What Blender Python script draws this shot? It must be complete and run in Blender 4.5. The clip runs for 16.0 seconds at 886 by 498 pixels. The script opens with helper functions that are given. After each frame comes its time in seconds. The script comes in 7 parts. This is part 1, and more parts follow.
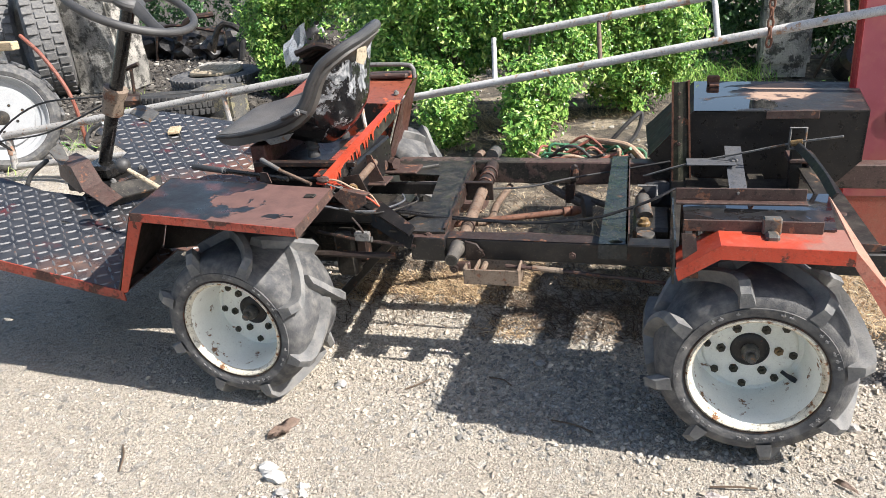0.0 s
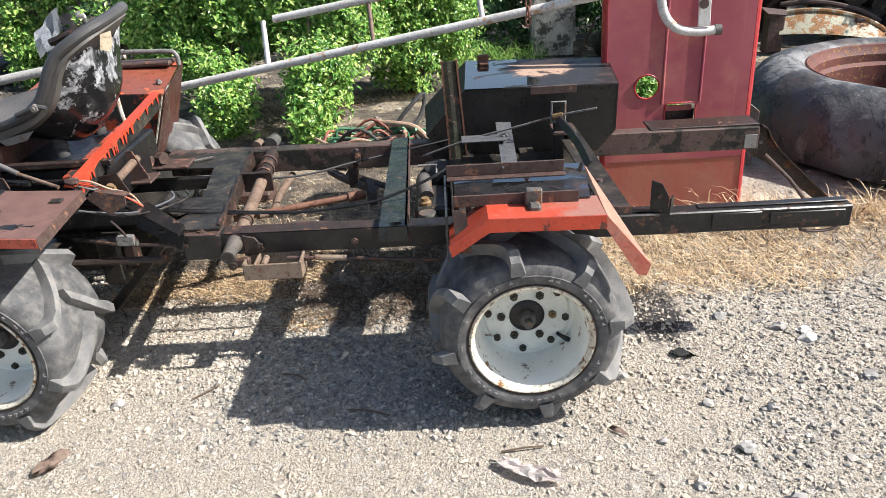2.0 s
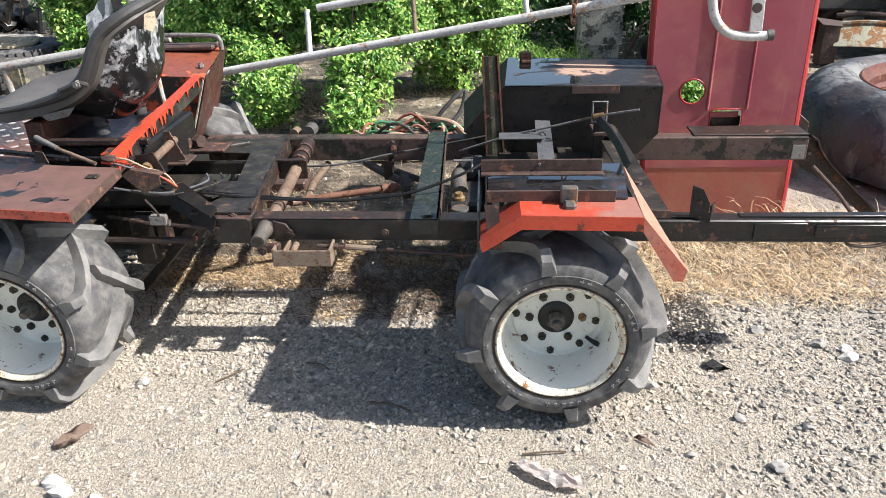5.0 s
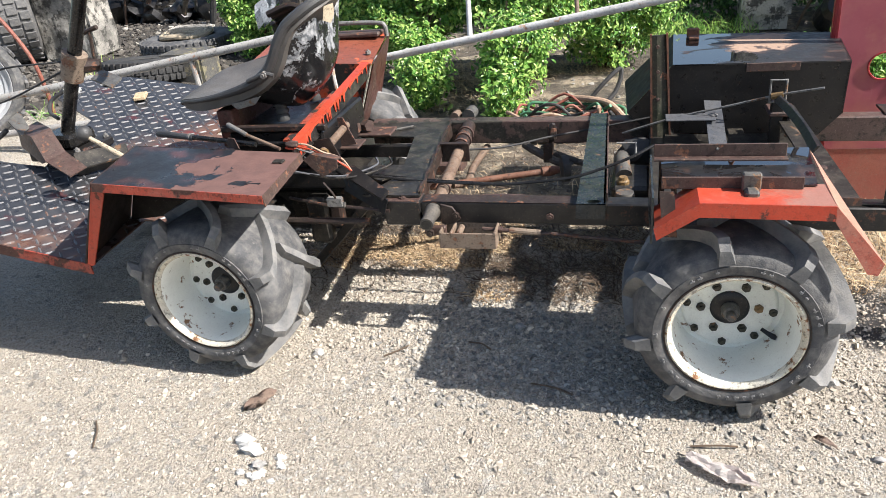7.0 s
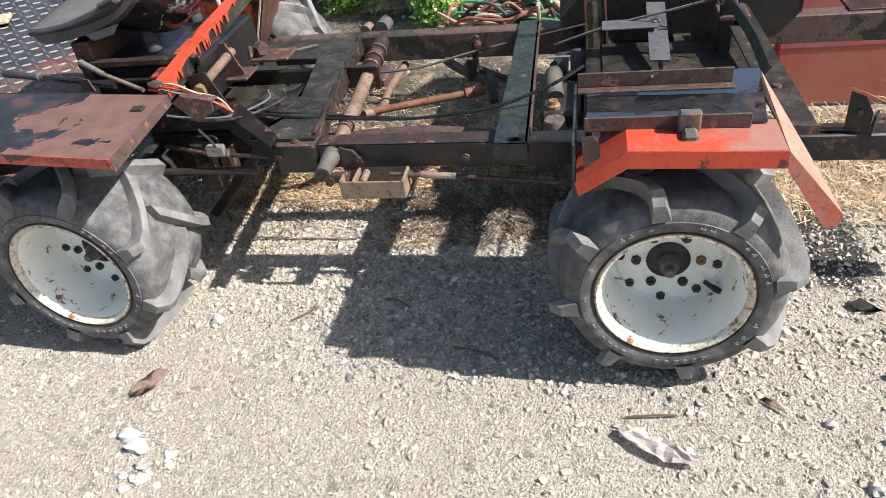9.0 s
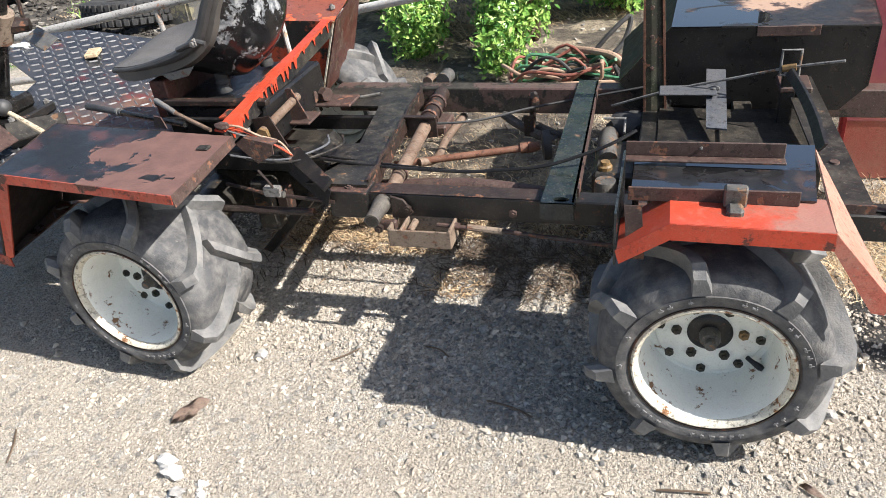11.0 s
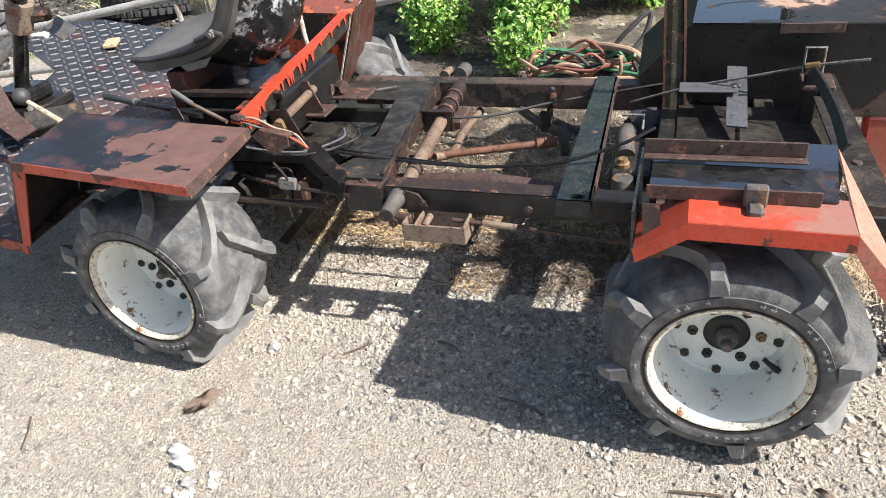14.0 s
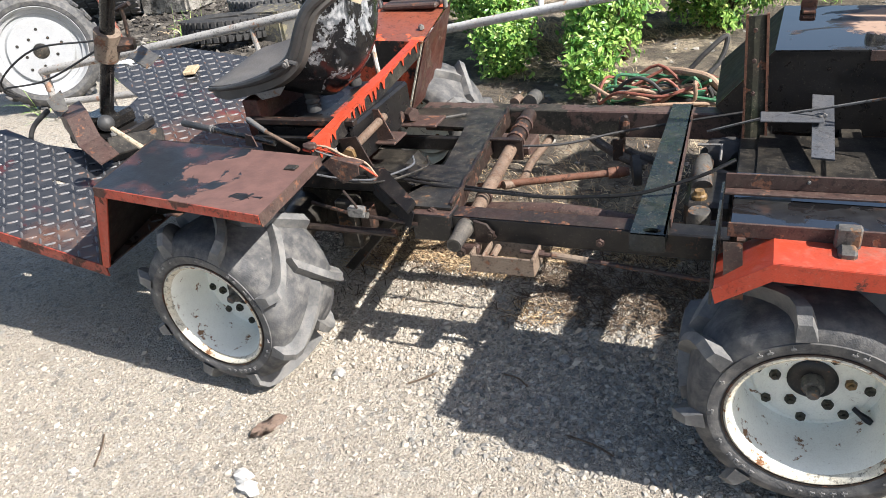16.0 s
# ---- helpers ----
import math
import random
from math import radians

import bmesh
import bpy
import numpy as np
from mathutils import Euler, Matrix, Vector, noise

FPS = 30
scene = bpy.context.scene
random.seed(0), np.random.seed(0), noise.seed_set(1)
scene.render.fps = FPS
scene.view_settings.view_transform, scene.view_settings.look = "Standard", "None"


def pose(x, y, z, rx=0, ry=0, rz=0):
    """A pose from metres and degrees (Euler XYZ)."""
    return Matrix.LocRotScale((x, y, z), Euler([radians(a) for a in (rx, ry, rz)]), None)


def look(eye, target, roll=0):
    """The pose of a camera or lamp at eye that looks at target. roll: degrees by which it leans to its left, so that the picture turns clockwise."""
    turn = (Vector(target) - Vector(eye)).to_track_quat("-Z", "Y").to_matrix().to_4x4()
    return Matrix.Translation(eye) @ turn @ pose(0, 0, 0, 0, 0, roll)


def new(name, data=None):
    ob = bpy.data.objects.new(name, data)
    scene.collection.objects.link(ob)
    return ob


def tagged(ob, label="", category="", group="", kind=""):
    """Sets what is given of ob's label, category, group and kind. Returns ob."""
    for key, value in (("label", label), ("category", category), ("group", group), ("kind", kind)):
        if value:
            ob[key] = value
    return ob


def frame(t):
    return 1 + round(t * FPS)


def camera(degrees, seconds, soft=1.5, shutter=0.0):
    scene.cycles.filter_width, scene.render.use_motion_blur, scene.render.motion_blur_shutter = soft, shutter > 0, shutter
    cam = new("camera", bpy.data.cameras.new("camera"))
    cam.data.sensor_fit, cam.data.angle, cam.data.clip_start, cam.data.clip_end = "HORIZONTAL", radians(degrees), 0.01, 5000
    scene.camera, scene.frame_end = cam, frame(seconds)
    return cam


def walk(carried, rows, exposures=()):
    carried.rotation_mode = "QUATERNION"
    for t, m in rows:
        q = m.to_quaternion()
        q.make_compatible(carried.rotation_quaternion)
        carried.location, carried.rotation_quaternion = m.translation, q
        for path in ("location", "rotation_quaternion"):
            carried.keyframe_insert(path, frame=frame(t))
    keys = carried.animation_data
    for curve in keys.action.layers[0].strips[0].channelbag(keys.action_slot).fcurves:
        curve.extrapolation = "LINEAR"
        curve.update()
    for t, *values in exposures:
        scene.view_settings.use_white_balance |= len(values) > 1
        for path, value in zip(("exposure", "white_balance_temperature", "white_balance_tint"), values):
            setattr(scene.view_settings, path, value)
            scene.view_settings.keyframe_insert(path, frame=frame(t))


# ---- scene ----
cam = camera(63.0, 16.0, 0.6)
PATH = [
    (0, (-0.291, -1.706, 1.415), (-0.825, 0.041, 0.602), -5.1),
    (0.5, (-0.282, -1.699, 1.404), (-0.644, 0.077, 0.559), -4.1),
    (1, (-0.253, -1.672, 1.397), (-0.487, 0.112, 0.524), -3.9),
    (1.5, (-0.22, -1.657, 1.394), (-0.341, 0.133, 0.51), -3.6),
    (2, (-0.201, -1.647, 1.392), (-0.23, 0.147, 0.508), -3.5),
    (2.5, (-0.183, -1.646, 1.392), (-0.149, 0.149, 0.511), -3.7),
    (3, (-0.172, -1.644, 1.392), (-0.078, 0.154, 0.523), -3.3),
    (3.5, (-0.171, -1.638, 1.388), (-0.014, 0.162, 0.53), -2.4),
    (4, (-0.167, -1.635, 1.371), (0.015, 0.153, 0.493), -1.5),
    (4.5, (-0.159, -1.636, 1.377), (-0.03, 0.174, 0.535), -0.3),
    (5, (-0.192, -1.623, 1.361), (-0.315, 0.169, 0.483), -1.8),
    (5.2, (-0.229, -1.633, 1.369), (-0.502, 0.148, 0.501), -2.1),
    (7.3, (-0.277, -1.649, 1.394), (-0.769, 0.053, 0.467), -6.2),
    (7.5, (-0.278, -1.646, 1.392), (-0.75, 0.056, 0.453), -6.7),
    (8, (-0.274, -1.596, 1.387), (-0.683, 0.098, 0.406), -6.8),
    (8.5, (-0.241, -1.434, 1.376), (-0.632, 0.213, 0.311), -7.2),
    (9, (-0.179, -1.279, 1.375), (-0.581, 0.29, 0.201), -8.4),
    (9.5, (-0.145, -1.261, 1.393), (-0.663, 0.282, 0.23), -8.7),
    (9.7, (-0.138, -1.272, 1.398), (-0.692, 0.282, 0.267), -8.2),
    (11.8, (-0.133, -1.262, 1.414), (-0.678, 0.34, 0.348), -6.5),
    (12, (-0.13, -1.257, 1.409), (-0.633, 0.344, 0.322), -6.1),
    (12.5, (-0.132, -1.263, 1.41), (-0.593, 0.337, 0.302), -6.1),
    (13, (-0.14, -1.265, 1.408), (-0.652, 0.314, 0.293), -6.7),
    (13.5, (-0.14, -1.267, 1.408), (-0.709, 0.303, 0.308), -6.7),
    (14, (-0.14, -1.26, 1.409), (-0.736, 0.317, 0.333), -6.9),
    (14.5, (-0.15, -1.258, 1.41), (-0.791, 0.31, 0.347), -6.8),
    (15, (-0.155, -1.252, 1.407), (-0.832, 0.303, 0.347), -6.2),
    (15.5, (-0.152, -1.242, 1.421), (-0.888, 0.305, 0.388), -7.2),
    (16, (-0.164, -1.228, 1.422), (-0.927, 0.321, 0.412), -8.6),
]
walk(cam, [(t, look(eye, target, roll)) for t, eye, target, roll in PATH], [(0, 1.03)])

# world and sun: low morning sun along the length of the machine
SUN_DIR = Vector((1.07, -0.115, 1.0)).normalized()
world = bpy.data.worlds.new("world")
scene.world = world
world.use_nodes = True
wn = world.node_tree
bg = wn.nodes["Background"]
sky = wn.nodes.new("ShaderNodeTexSky")
sky.sky_type = "NISHITA"
sky.sun_disc = False
sky.sun_elevation = math.asin(SUN_DIR.z)
sky.sun_rotation = math.atan2(SUN_DIR.x, SUN_DIR.y)
sky.dust_density = 1.5
wn.links.new(sky.outputs[0], bg.inputs[0])
bg.inputs[1].default_value = 0.088
sun = new("sun", bpy.data.lights.new("sun", "SUN"))
sun.data.energy = 5.0
sun.data.angle = radians(0.55)
sun.data.color = (1.0, 0.96, 0.915)
sun.matrix_world = look((0, 0, 0), -SUN_DIR)


# ---------------------------------------------------------------- materials
class Mat:
    """A small builder for node materials."""

    def __init__(self, name):
        self.m = bpy.data.materials.new(name)
        self.m.use_nodes = True
        self.t = self.m.node_tree
        self.b = self.t.nodes["Principled BSDF"]
        self.co = None

    def node(self, kind, **ins):
        n = self.t.nodes.new(kind)
        for k, v in ins.items():
            n.inputs[k.replace("_", " ")].default_value = v
        return n

    def link(self, a, b):
        self.t.links.new(a, b)

    def coord(self):
        if self.co is None:
            self.co = self.node("ShaderNodeTexCoord").outputs["Object"]
        return self.co

    def noise(self, scale, detail=4.0, rough=0.6, vec=None):
        n = self.node("ShaderNodeTexNoise", Scale=scale, Detail=detail, Roughness=rough)
        self.link(vec or self.coord(), n.inputs["Vector"])
        return n.outputs["Fac"]

    def ramp(self, fac, *stops):
        n = self.node("ShaderNodeValToRGB")
        el = n.color_ramp.elements
        while len(el) < len(stops):
            el.new(0.5)
        for e, (p, c) in zip(el, stops):
            e.position = p
            e.color = (c, c, c, 1) if isinstance(c, (int, float)) else (*c, 1)
        self.link(fac, n.inputs["Fac"])
        return n.outputs["Color"]

    def mix(self, fac, a, b, mode="MIX"):
        n = self.node("ShaderNodeMix")
        n.data_type = "RGBA"
        n.blend_type = mode
        for sock, v in ((n.inputs[0], fac), (n.inputs[6], a), (n.inputs[7], b)):
            if isinstance(v, (int, float)):
                sock.default_value = v if sock.type == "VALUE" else (v, v, v, 1)
            elif isinstance(v, tuple):
                sock.default_value = (*v, 1)
            else:
                self.link(v, sock)
        return n.outputs[2]

    def math(self, op, a, b):
        n = self.node("ShaderNodeMath")
        n.operation = op
        for sock, v in ((n.inputs[0], a), (n.inputs[1], b)):
            if isinstance(v, (int, float)):
                sock.default_value = v
            else:
                self.link(v, sock)
        return n.outputs[0]

    def base(self, c):
        if isinstance(c, tuple):
            self.b.inputs["Base Color"].default_value = (*c, 1)
        else:
            self.link(c, self.b.inputs["Base Color"])
        return self

    def rough(self, v):
        if isinstance(v, (int, float)):
            self.b.inputs["Roughness"].default_value = v
        else:
            self.link(v, self.b.inputs["Roughness"])
        return self

    def metal(self, v):
        if isinstance(v, (int, float)):
            self.b.inputs["Metallic"].default_value = v
        else:
            self.link(v, self.b.inputs["Metallic"])
        return self

    def bump(self, h, strength=0.4, dist=0.003):
        n = self.node("ShaderNodeBump", Strength=strength, Distance=dist)
        self.link(h, n.inputs["Height"])
        self.link(n.outputs[0], self.b.inputs["Normal"])
        return self


def painted(name, paint, paint2, wear=0.56, gloss=0.35, rust=(0.16, 0.06, 0.03), scale=9.0, dusty=0.25, grimy=0.65, grain=1.0):
    """Old paint, chipped down to rust, with dust and grain."""
    m = Mat(name)
    big, mid, fine = m.noise(scale, 6, 0.62), m.noise(scale * 4.3, 5, 0.6), m.noise(260, 3, 0.5)
    chips = m.ramp(m.math("ADD", m.math("MULTIPLY", big, 0.7), m.math("MULTIPLY", mid, 0.3)), (wear - 0.015, 0.0), (wear + 0.015, 1.0))
    body = m.mix(m.ramp(m.noise(scale * 0.5, 4), (0.35, 0.0), (0.7, 1.0)), paint, paint2)
    rusty = m.mix(m.ramp(mid, (0.3, 0.0), (0.75, 1.0)), rust, (rust[0] * 1.9, rust[1] * 1.8, rust[2] * 1.5))
    col = m.mix(chips, body, rusty)
    dust = m.ramp(m.noise(scale * 1.7, 7, 0.7), (0.45, 0.0), (0.85, dusty))
    col = m.mix(dust, col, (0.34, 0.29, 0.22))
    specks = m.ramp(m.noise(140, 4, 0.7), (0.60, 0.0), (0.66, min(0.7, 0.05 + dusty * 1.3)))
    col = m.mix(specks, col, (0.30, 0.25, 0.19))
    grime = m.ramp(m.noise(75, 5, 0.7), (0.36, grimy), (0.46, 0.0))
    col = m.mix(grime, col, (0.012, 0.010, 0.009))
    m.base(m.mix(m.ramp(fine, (0.3, 1.0 - 0.25 * grain), (0.7, 1.0 + 0.12 * grain)), (0, 0, 0), col))
    m.rough(m.mix(chips, m.ramp(mid, (0.3, gloss), (0.8, gloss + 0.25)), 0.85))
    m.b.inputs["Specular IOR Level"].default_value = 0.4
    m.bump(m.math("ADD", m.math("MULTIPLY", chips, -0.6), m.math("MULTIPLY", fine, 0.4 * grain)), 0.4, 0.002)
    return m.m


BLACK = painted("black paint on steel", (0.007, 0.007, 0.008), (0.016, 0.015, 0.015), 0.60, 0.30, (0.07, 0.036, 0.028), 12.0, 0.08)
DARK_RUST = painted("dark oily rust", (0.036, 0.020, 0.016), (0.014, 0.011, 0.010), 0.58, 0.38, (0.085, 0.038, 0.025), 16.0, 0.12)
RUST = painted("brown rust", (0.082, 0.046, 0.038), (0.052, 0.033, 0.029), 0.585, 0.45, (0.12, 0.055, 0.037), 18.0, 0.18)
ORANGE = painted("worn orange paint", (0.46, 0.052, 0.022), (0.36, 0.042, 0.019), 0.615, 0.32, (0.07, 0.024, 0.018), 14.0, 0.10, 0.35, 0.6)
PIPE_TAN = painted("dusty rusted pipe", (0.20, 0.135, 0.095), (0.11, 0.07, 0.05), 0.57, 0.6, (0.09, 0.055, 0.04), 16.0, 0.35)
MAROON = painted("faded maroon sheet", (0.31, 0.055, 0.078), (0.40, 0.11, 0.135), 0.74, 0.38, dusty=0.3, scale=2.5, grimy=0.12)


def bonnet_paint():
    """Maroon paint chalked by the sun, with orange dust and scuffs."""
    m = Mat("sun-chalked maroon bonnet")
    big, mid, fine = m.noise(1.5, 5, 0.6), m.noise(7, 6, 0.65), m.noise(160, 4, 0.7)
    c = m.mix(m.ramp(big, (0.36, 0.0), (0.62, 1.0)), (0.27, 0.048, 0.070), (0.38, 0.095, 0.115))
    c = m.mix(m.ramp(m.noise(2.3, 6, 0.68), (0.50, 0.0), (0.66, 0.6)), c, (0.44, 0.17, 0.125))
    c = m.mix(m.ramp(mid, (0.56, 0.0), (0.70, 0.35)), c, (0.22, 0.035, 0.05))
    c = m.mix(m.ramp(fine, (0.62, 0.0), (0.70, 0.3)), c, (0.50, 0.30, 0.26))
    streak = m.node("ShaderNodeMapping")
    streak.inputs["Scale"].default_value = (30.0, 30.0, 1.2)
    m.link(m.coord(), streak.inputs["Vector"])
    c = m.mix(m.ramp(m.noise(1.0, 4, 0.6, streak.outputs[0]), (0.60, 0.0), (0.72, 0.25)), c, (0.46, 0.24, 0.20))
    m.base(c).rough(m.ramp(mid, (0.35, 0.36), (0.65, 0.62)))
    return m.bump(m.math("ADD", mid, m.math("MULTIPLY", fine, 0.15)), 0.2, 0.004).m


BONNET = bonnet_paint()
RED_DUSTY = painted("dusty red skirt paint", (0.40, 0.075, 0.062), (0.42, 0.15, 0.105), 0.72, 0.42, dusty=0.4, scale=3.0, grimy=0.15)
CREAM = painted("cream rim paint", (0.84, 0.85, 0.79), (0.76, 0.77, 0.71), 0.608, 0.35, (0.13, 0.075, 0.045), 16.0, 0.12, 0.0, 0.3)
CREAM_EDGE = painted("rust-edged rim flange", (0.70, 0.67, 0.57), (0.58, 0.50, 0.37), 0.575, 0.5, (0.16, 0.075, 0.035), 22.0, 0.2)
GALV = painted("weathered white-grey pipe paint", (0.66, 0.645, 0.62), (0.48, 0.465, 0.44), 0.58, 0.45, (0.30, 0.20, 0.15), 12.0, 0.3, 0.35)
GALV_DIRTY = painted("dirty grey pipe paint", (0.44, 0.43, 0.41), (0.30, 0.28, 0.26), 0.58, 0.5, (0.22, 0.13, 0.10), 12.0, 0.4)
STEEL = painted("bare worn steel", (0.22, 0.215, 0.205), (0.13, 0.125, 0.12), 0.6, 0.4, (0.12, 0.07, 0.045), 16.0)
WHITE_RIM = painted("white wheel paint", (0.40, 0.41, 0.42), (0.33, 0.34, 0.35), 0.72, 0.4, dusty=0.15, grimy=0.1)


def rubber(name, lo, hi, dusty=0.5):
    m = Mat(name)
    a, b, f = m.noise(7, 6, 0.65), m.noise(30, 5, 0.6), m.noise(220, 3)
    c = m.mix(m.ramp(a, (0.32, 0.0), (0.68, 1.0)), lo, hi)
    c = m.mix(m.ramp(b, (0.42, 0.0), (0.75, dusty)), c, (0.30, 0.28, 0.25))
    c = m.mix(m.ramp(m.noise(90, 5, 0.7), (0.66, 0.0), (0.76, dusty * 0.8)), c, (0.42, 0.40, 0.37))
    m.base(c).rough(m.ramp(b, (0.3, 0.62), (0.7, 0.85)))
    m.bump(m.math("ADD", f, m.math("MULTIPLY", b, 2.0)), 0.5, 0.003)
    return m.m


RUBBER = rubber("dusty tyre rubber", (0.034, 0.035, 0.038), (0.10, 0.10, 0.102), 0.45)
RUBBER_DARK = rubber("dark tyre rubber", (0.016, 0.016, 0.017), (0.035, 0.035, 0.035), 0.12)


def cracked_rubber():
    """Sun-bleached tyre wall with wrinkles, scrapes and mud."""
    m = Mat("weathered grey tyre")
    wr = m.node("ShaderNodeTexNoise", Scale=3.0, Detail=7.0, Roughness=0.6, Distortion=0.5)
    m.link(m.coord(), wr.inputs["Vector"])
    big, mid, fine = m.noise(2.0, 5, 0.6), m.noise(16, 6, 0.68), m.noise(70, 6, 0.72)
    c = m.mix(m.ramp(big, (0.40, 0.0), (0.60, 1.0)), (0.032, 0.033, 0.037), (0.088, 0.090, 0.097))
    xyz = m.node("ShaderNodeSeparateXYZ")
    m.link(m.coord(), xyz.inputs[0])
    worn = m.math("ADD", wr.outputs["Fac"], m.math("MULTIPLY", m.math("SUBTRACT", xyz.outputs["Z"], 0.33), 0.5))
    c = m.mix(m.ramp(worn, (0.53, 0.0), (0.60, 0.8)), c, (0.23, 0.23, 0.225))
    c = m.mix(m.ramp(m.noise(3.6, 7, 0.7), (0.52, 0.0), (0.64, 0.8)), c, (0.065, 0.042, 0.033))
    c = m.mix(m.ramp(mid, (0.34, 0.75), (0.46, 0.0)), c, (0.016, 0.017, 0.020))
    c = m.mix(m.ramp(fine, (0.60, 0.0), (0.70, 0.6)), c, (0.30, 0.29, 0.27))
    slant = m.node("ShaderNodeMapping")
    slant.inputs["Rotation"].default_value = (0.0, radians(38), 0.0)
    slant.inputs["Scale"].default_value = (7.0, 2.0, 1.4)
    m.link(m.coord(), slant.inputs["Vector"])
    crack = m.ramp(m.noise(1.0, 6, 0.62, slant.outputs[0]), (0.472, 0.0), (0.492, 0.9), (0.512, 0.0))
    c = m.mix(crack, c, (0.010, 0.010, 0.012))
    m.base(c).rough(m.ramp(mid, (0.35, 0.42), (0.6, 0.75)))
    m.bump(m.math("ADD", m.math("MULTIPLY", wr.outputs["Fac"], 0.7), m.math("ADD", m.math("MULTIPLY", mid, 0.3), m.math("MULTIPLY", fine, 0.1))), 0.9, 0.016)
    return m.m


RUBBER_OLD = rubber("perished tractor tyre", (0.06, 0.06, 0.064), (0.15, 0.148, 0.145), 0.5)


TYRE_OLD = cracked_rubber()
RUBBER_LUG = rubber("scuffed lug rubber", (0.065, 0.066, 0.068), (0.20, 0.198, 0.192), 0.6)
SCUFF = rubber("scuffed pale moulding", (0.10, 0.10, 0.10), (0.26, 0.255, 0.25), 0.6)
BEAM_FAR = painted("oily beam steel", (0.105, 0.064, 0.055), (0.050, 0.035, 0.031), 0.53, 0.36, (0.012, 0.012, 0.011), 5.0, 0.22)
OILY = painted("oily black steel", (0.010, 0.010, 0.010), (0.03, 0.027, 0.023), 0.62, 0.3, (0.09, 0.05, 0.03), 10.0, 0.25)
BLACK_CLEAN = painted("smooth black paint", (0.008, 0.008, 0.009), (0.014, 0.013, 0.013), 0.68, 0.24, dusty=0.05)
GLOSS_BLACK = painted("glossy black enamel", (0.010, 0.010, 0.010), (0.014, 0.014, 0.014), 0.74, 0.12, (0.3, 0.28, 0.25), 16.0, 0.05)
GREEN_STEEL = painted("blue-green black paint", (0.016, 0.022, 0.027), (0.013, 0.021, 0.016), 0.62, 0.18, (0.08, 0.05, 0.04), dusty=0.15)
GREEN_RUST = painted("green-black paint over rust", (0.014, 0.02, 0.012), (0.025, 0.02, 0.015), 0.58, 0.3, (0.13, 0.055, 0.035), 12.0)
STUB = painted("grey worn casting", (0.11, 0.107, 0.10), (0.055, 0.053, 0.05), 0.57, 0.4, (0.11, 0.065, 0.042), 18.0)
STRAP = painted("blue-grey strap steel", (0.105, 0.112, 0.125), (0.07, 0.074, 0.082), 0.66, 0.3, dusty=0.2)
TAN_LIGHT = painted("dusty tan steel", (0.26, 0.20, 0.15), (0.18, 0.125, 0.09), 0.58, 0.5, (0.12, 0.06, 0.04), 16.0, 0.3)
SHAFT = painted("orange shaft rust", (0.20, 0.085, 0.05), (0.13, 0.055, 0.033), 0.6, 0.6, (0.10, 0.045, 0.03), 16.0)
HOSE = painted("dusty grey hose", (0.045, 0.043, 0.04), (0.09, 0.08, 0.07), 0.66, 0.5, dusty=0.3)
OLIVE = painted("dark olive bolt steel", (0.035, 0.035, 0.024), (0.05, 0.042, 0.028), 0.6, 0.5, (0.10, 0.055, 0.03), 20.0, 0.15)
BRASS = painted("old brass", (0.24, 0.15, 0.055), (0.15, 0.09, 0.04), 0.62, 0.4, (0.16, 0.08, 0.03))
# Near-black sheet; in the front fender its tone includes the shade inside.
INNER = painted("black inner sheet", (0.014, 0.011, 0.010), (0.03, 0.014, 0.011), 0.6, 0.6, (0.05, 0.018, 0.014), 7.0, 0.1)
# Red paint with shade already mixed into its colour.
SHADED_RED = painted("shaded dark red paint", (0.09, 0.02, 0.014), (0.035, 0.014, 0.011), 0.55, 0.4, (0.05, 0.025, 0.018))
DUSTY_ORANGE = painted("sun-faded orange paint", (0.40, 0.20, 0.145), (0.36, 0.15, 0.10), 0.64, 0.7, (0.22, 0.10, 0.07), 8.0, 0.5)


def fender_paint():
    """Orange paint, dusty overall and scoured to a grey-brown film towards the rear end."""
    m = Mat("dusty orange fender paint")
    big, mid, fine = m.noise(6, 6, 0.62), m.noise(34, 6, 0.68), m.noise(240, 3, 0.5)
    c = m.mix(m.ramp(big, (0.38, 0.0), (0.64, 1.0)), (0.46, 0.055, 0.024), (0.36, 0.062, 0.034))
    c = m.mix(m.ramp(mid, (0.52, 0.0), (0.72, 0.5)), c, (0.42, 0.16, 0.11))
    xyz = m.node("ShaderNodeSeparateXYZ")
    m.link(m.coord(), xyz.inputs[0])
    end = m.math("ADD", m.math("MULTIPLY", m.math("SUBTRACT", xyz.outputs["X"], 0.06), 4.0), m.math("MULTIPLY", m.math("SUBTRACT", m.noise(9, 6, 0.7), 0.5), 2.2))
    c = m.mix(m.ramp(m.math("ADD", end, 0.5), (0.35, 0.0), (0.75, 0.8)), c, (0.27, 0.16, 0.125))
    c = m.mix(m.ramp(m.noise(48, 5, 0.7), (0.66, 0.0), (0.70, 0.8)), c, (0.08, 0.034, 0.026))
    m.base(m.mix(m.ramp(fine, (0.3, 0.85), (0.7, 1.08)), (0, 0, 0), c)).rough(m.ramp(mid, (0.35, 0.34), (0.65, 0.6)))
    return m.bump(m.math("ADD", mid, m.math("MULTIPLY", fine, 0.3)), 0.3, 0.002).m


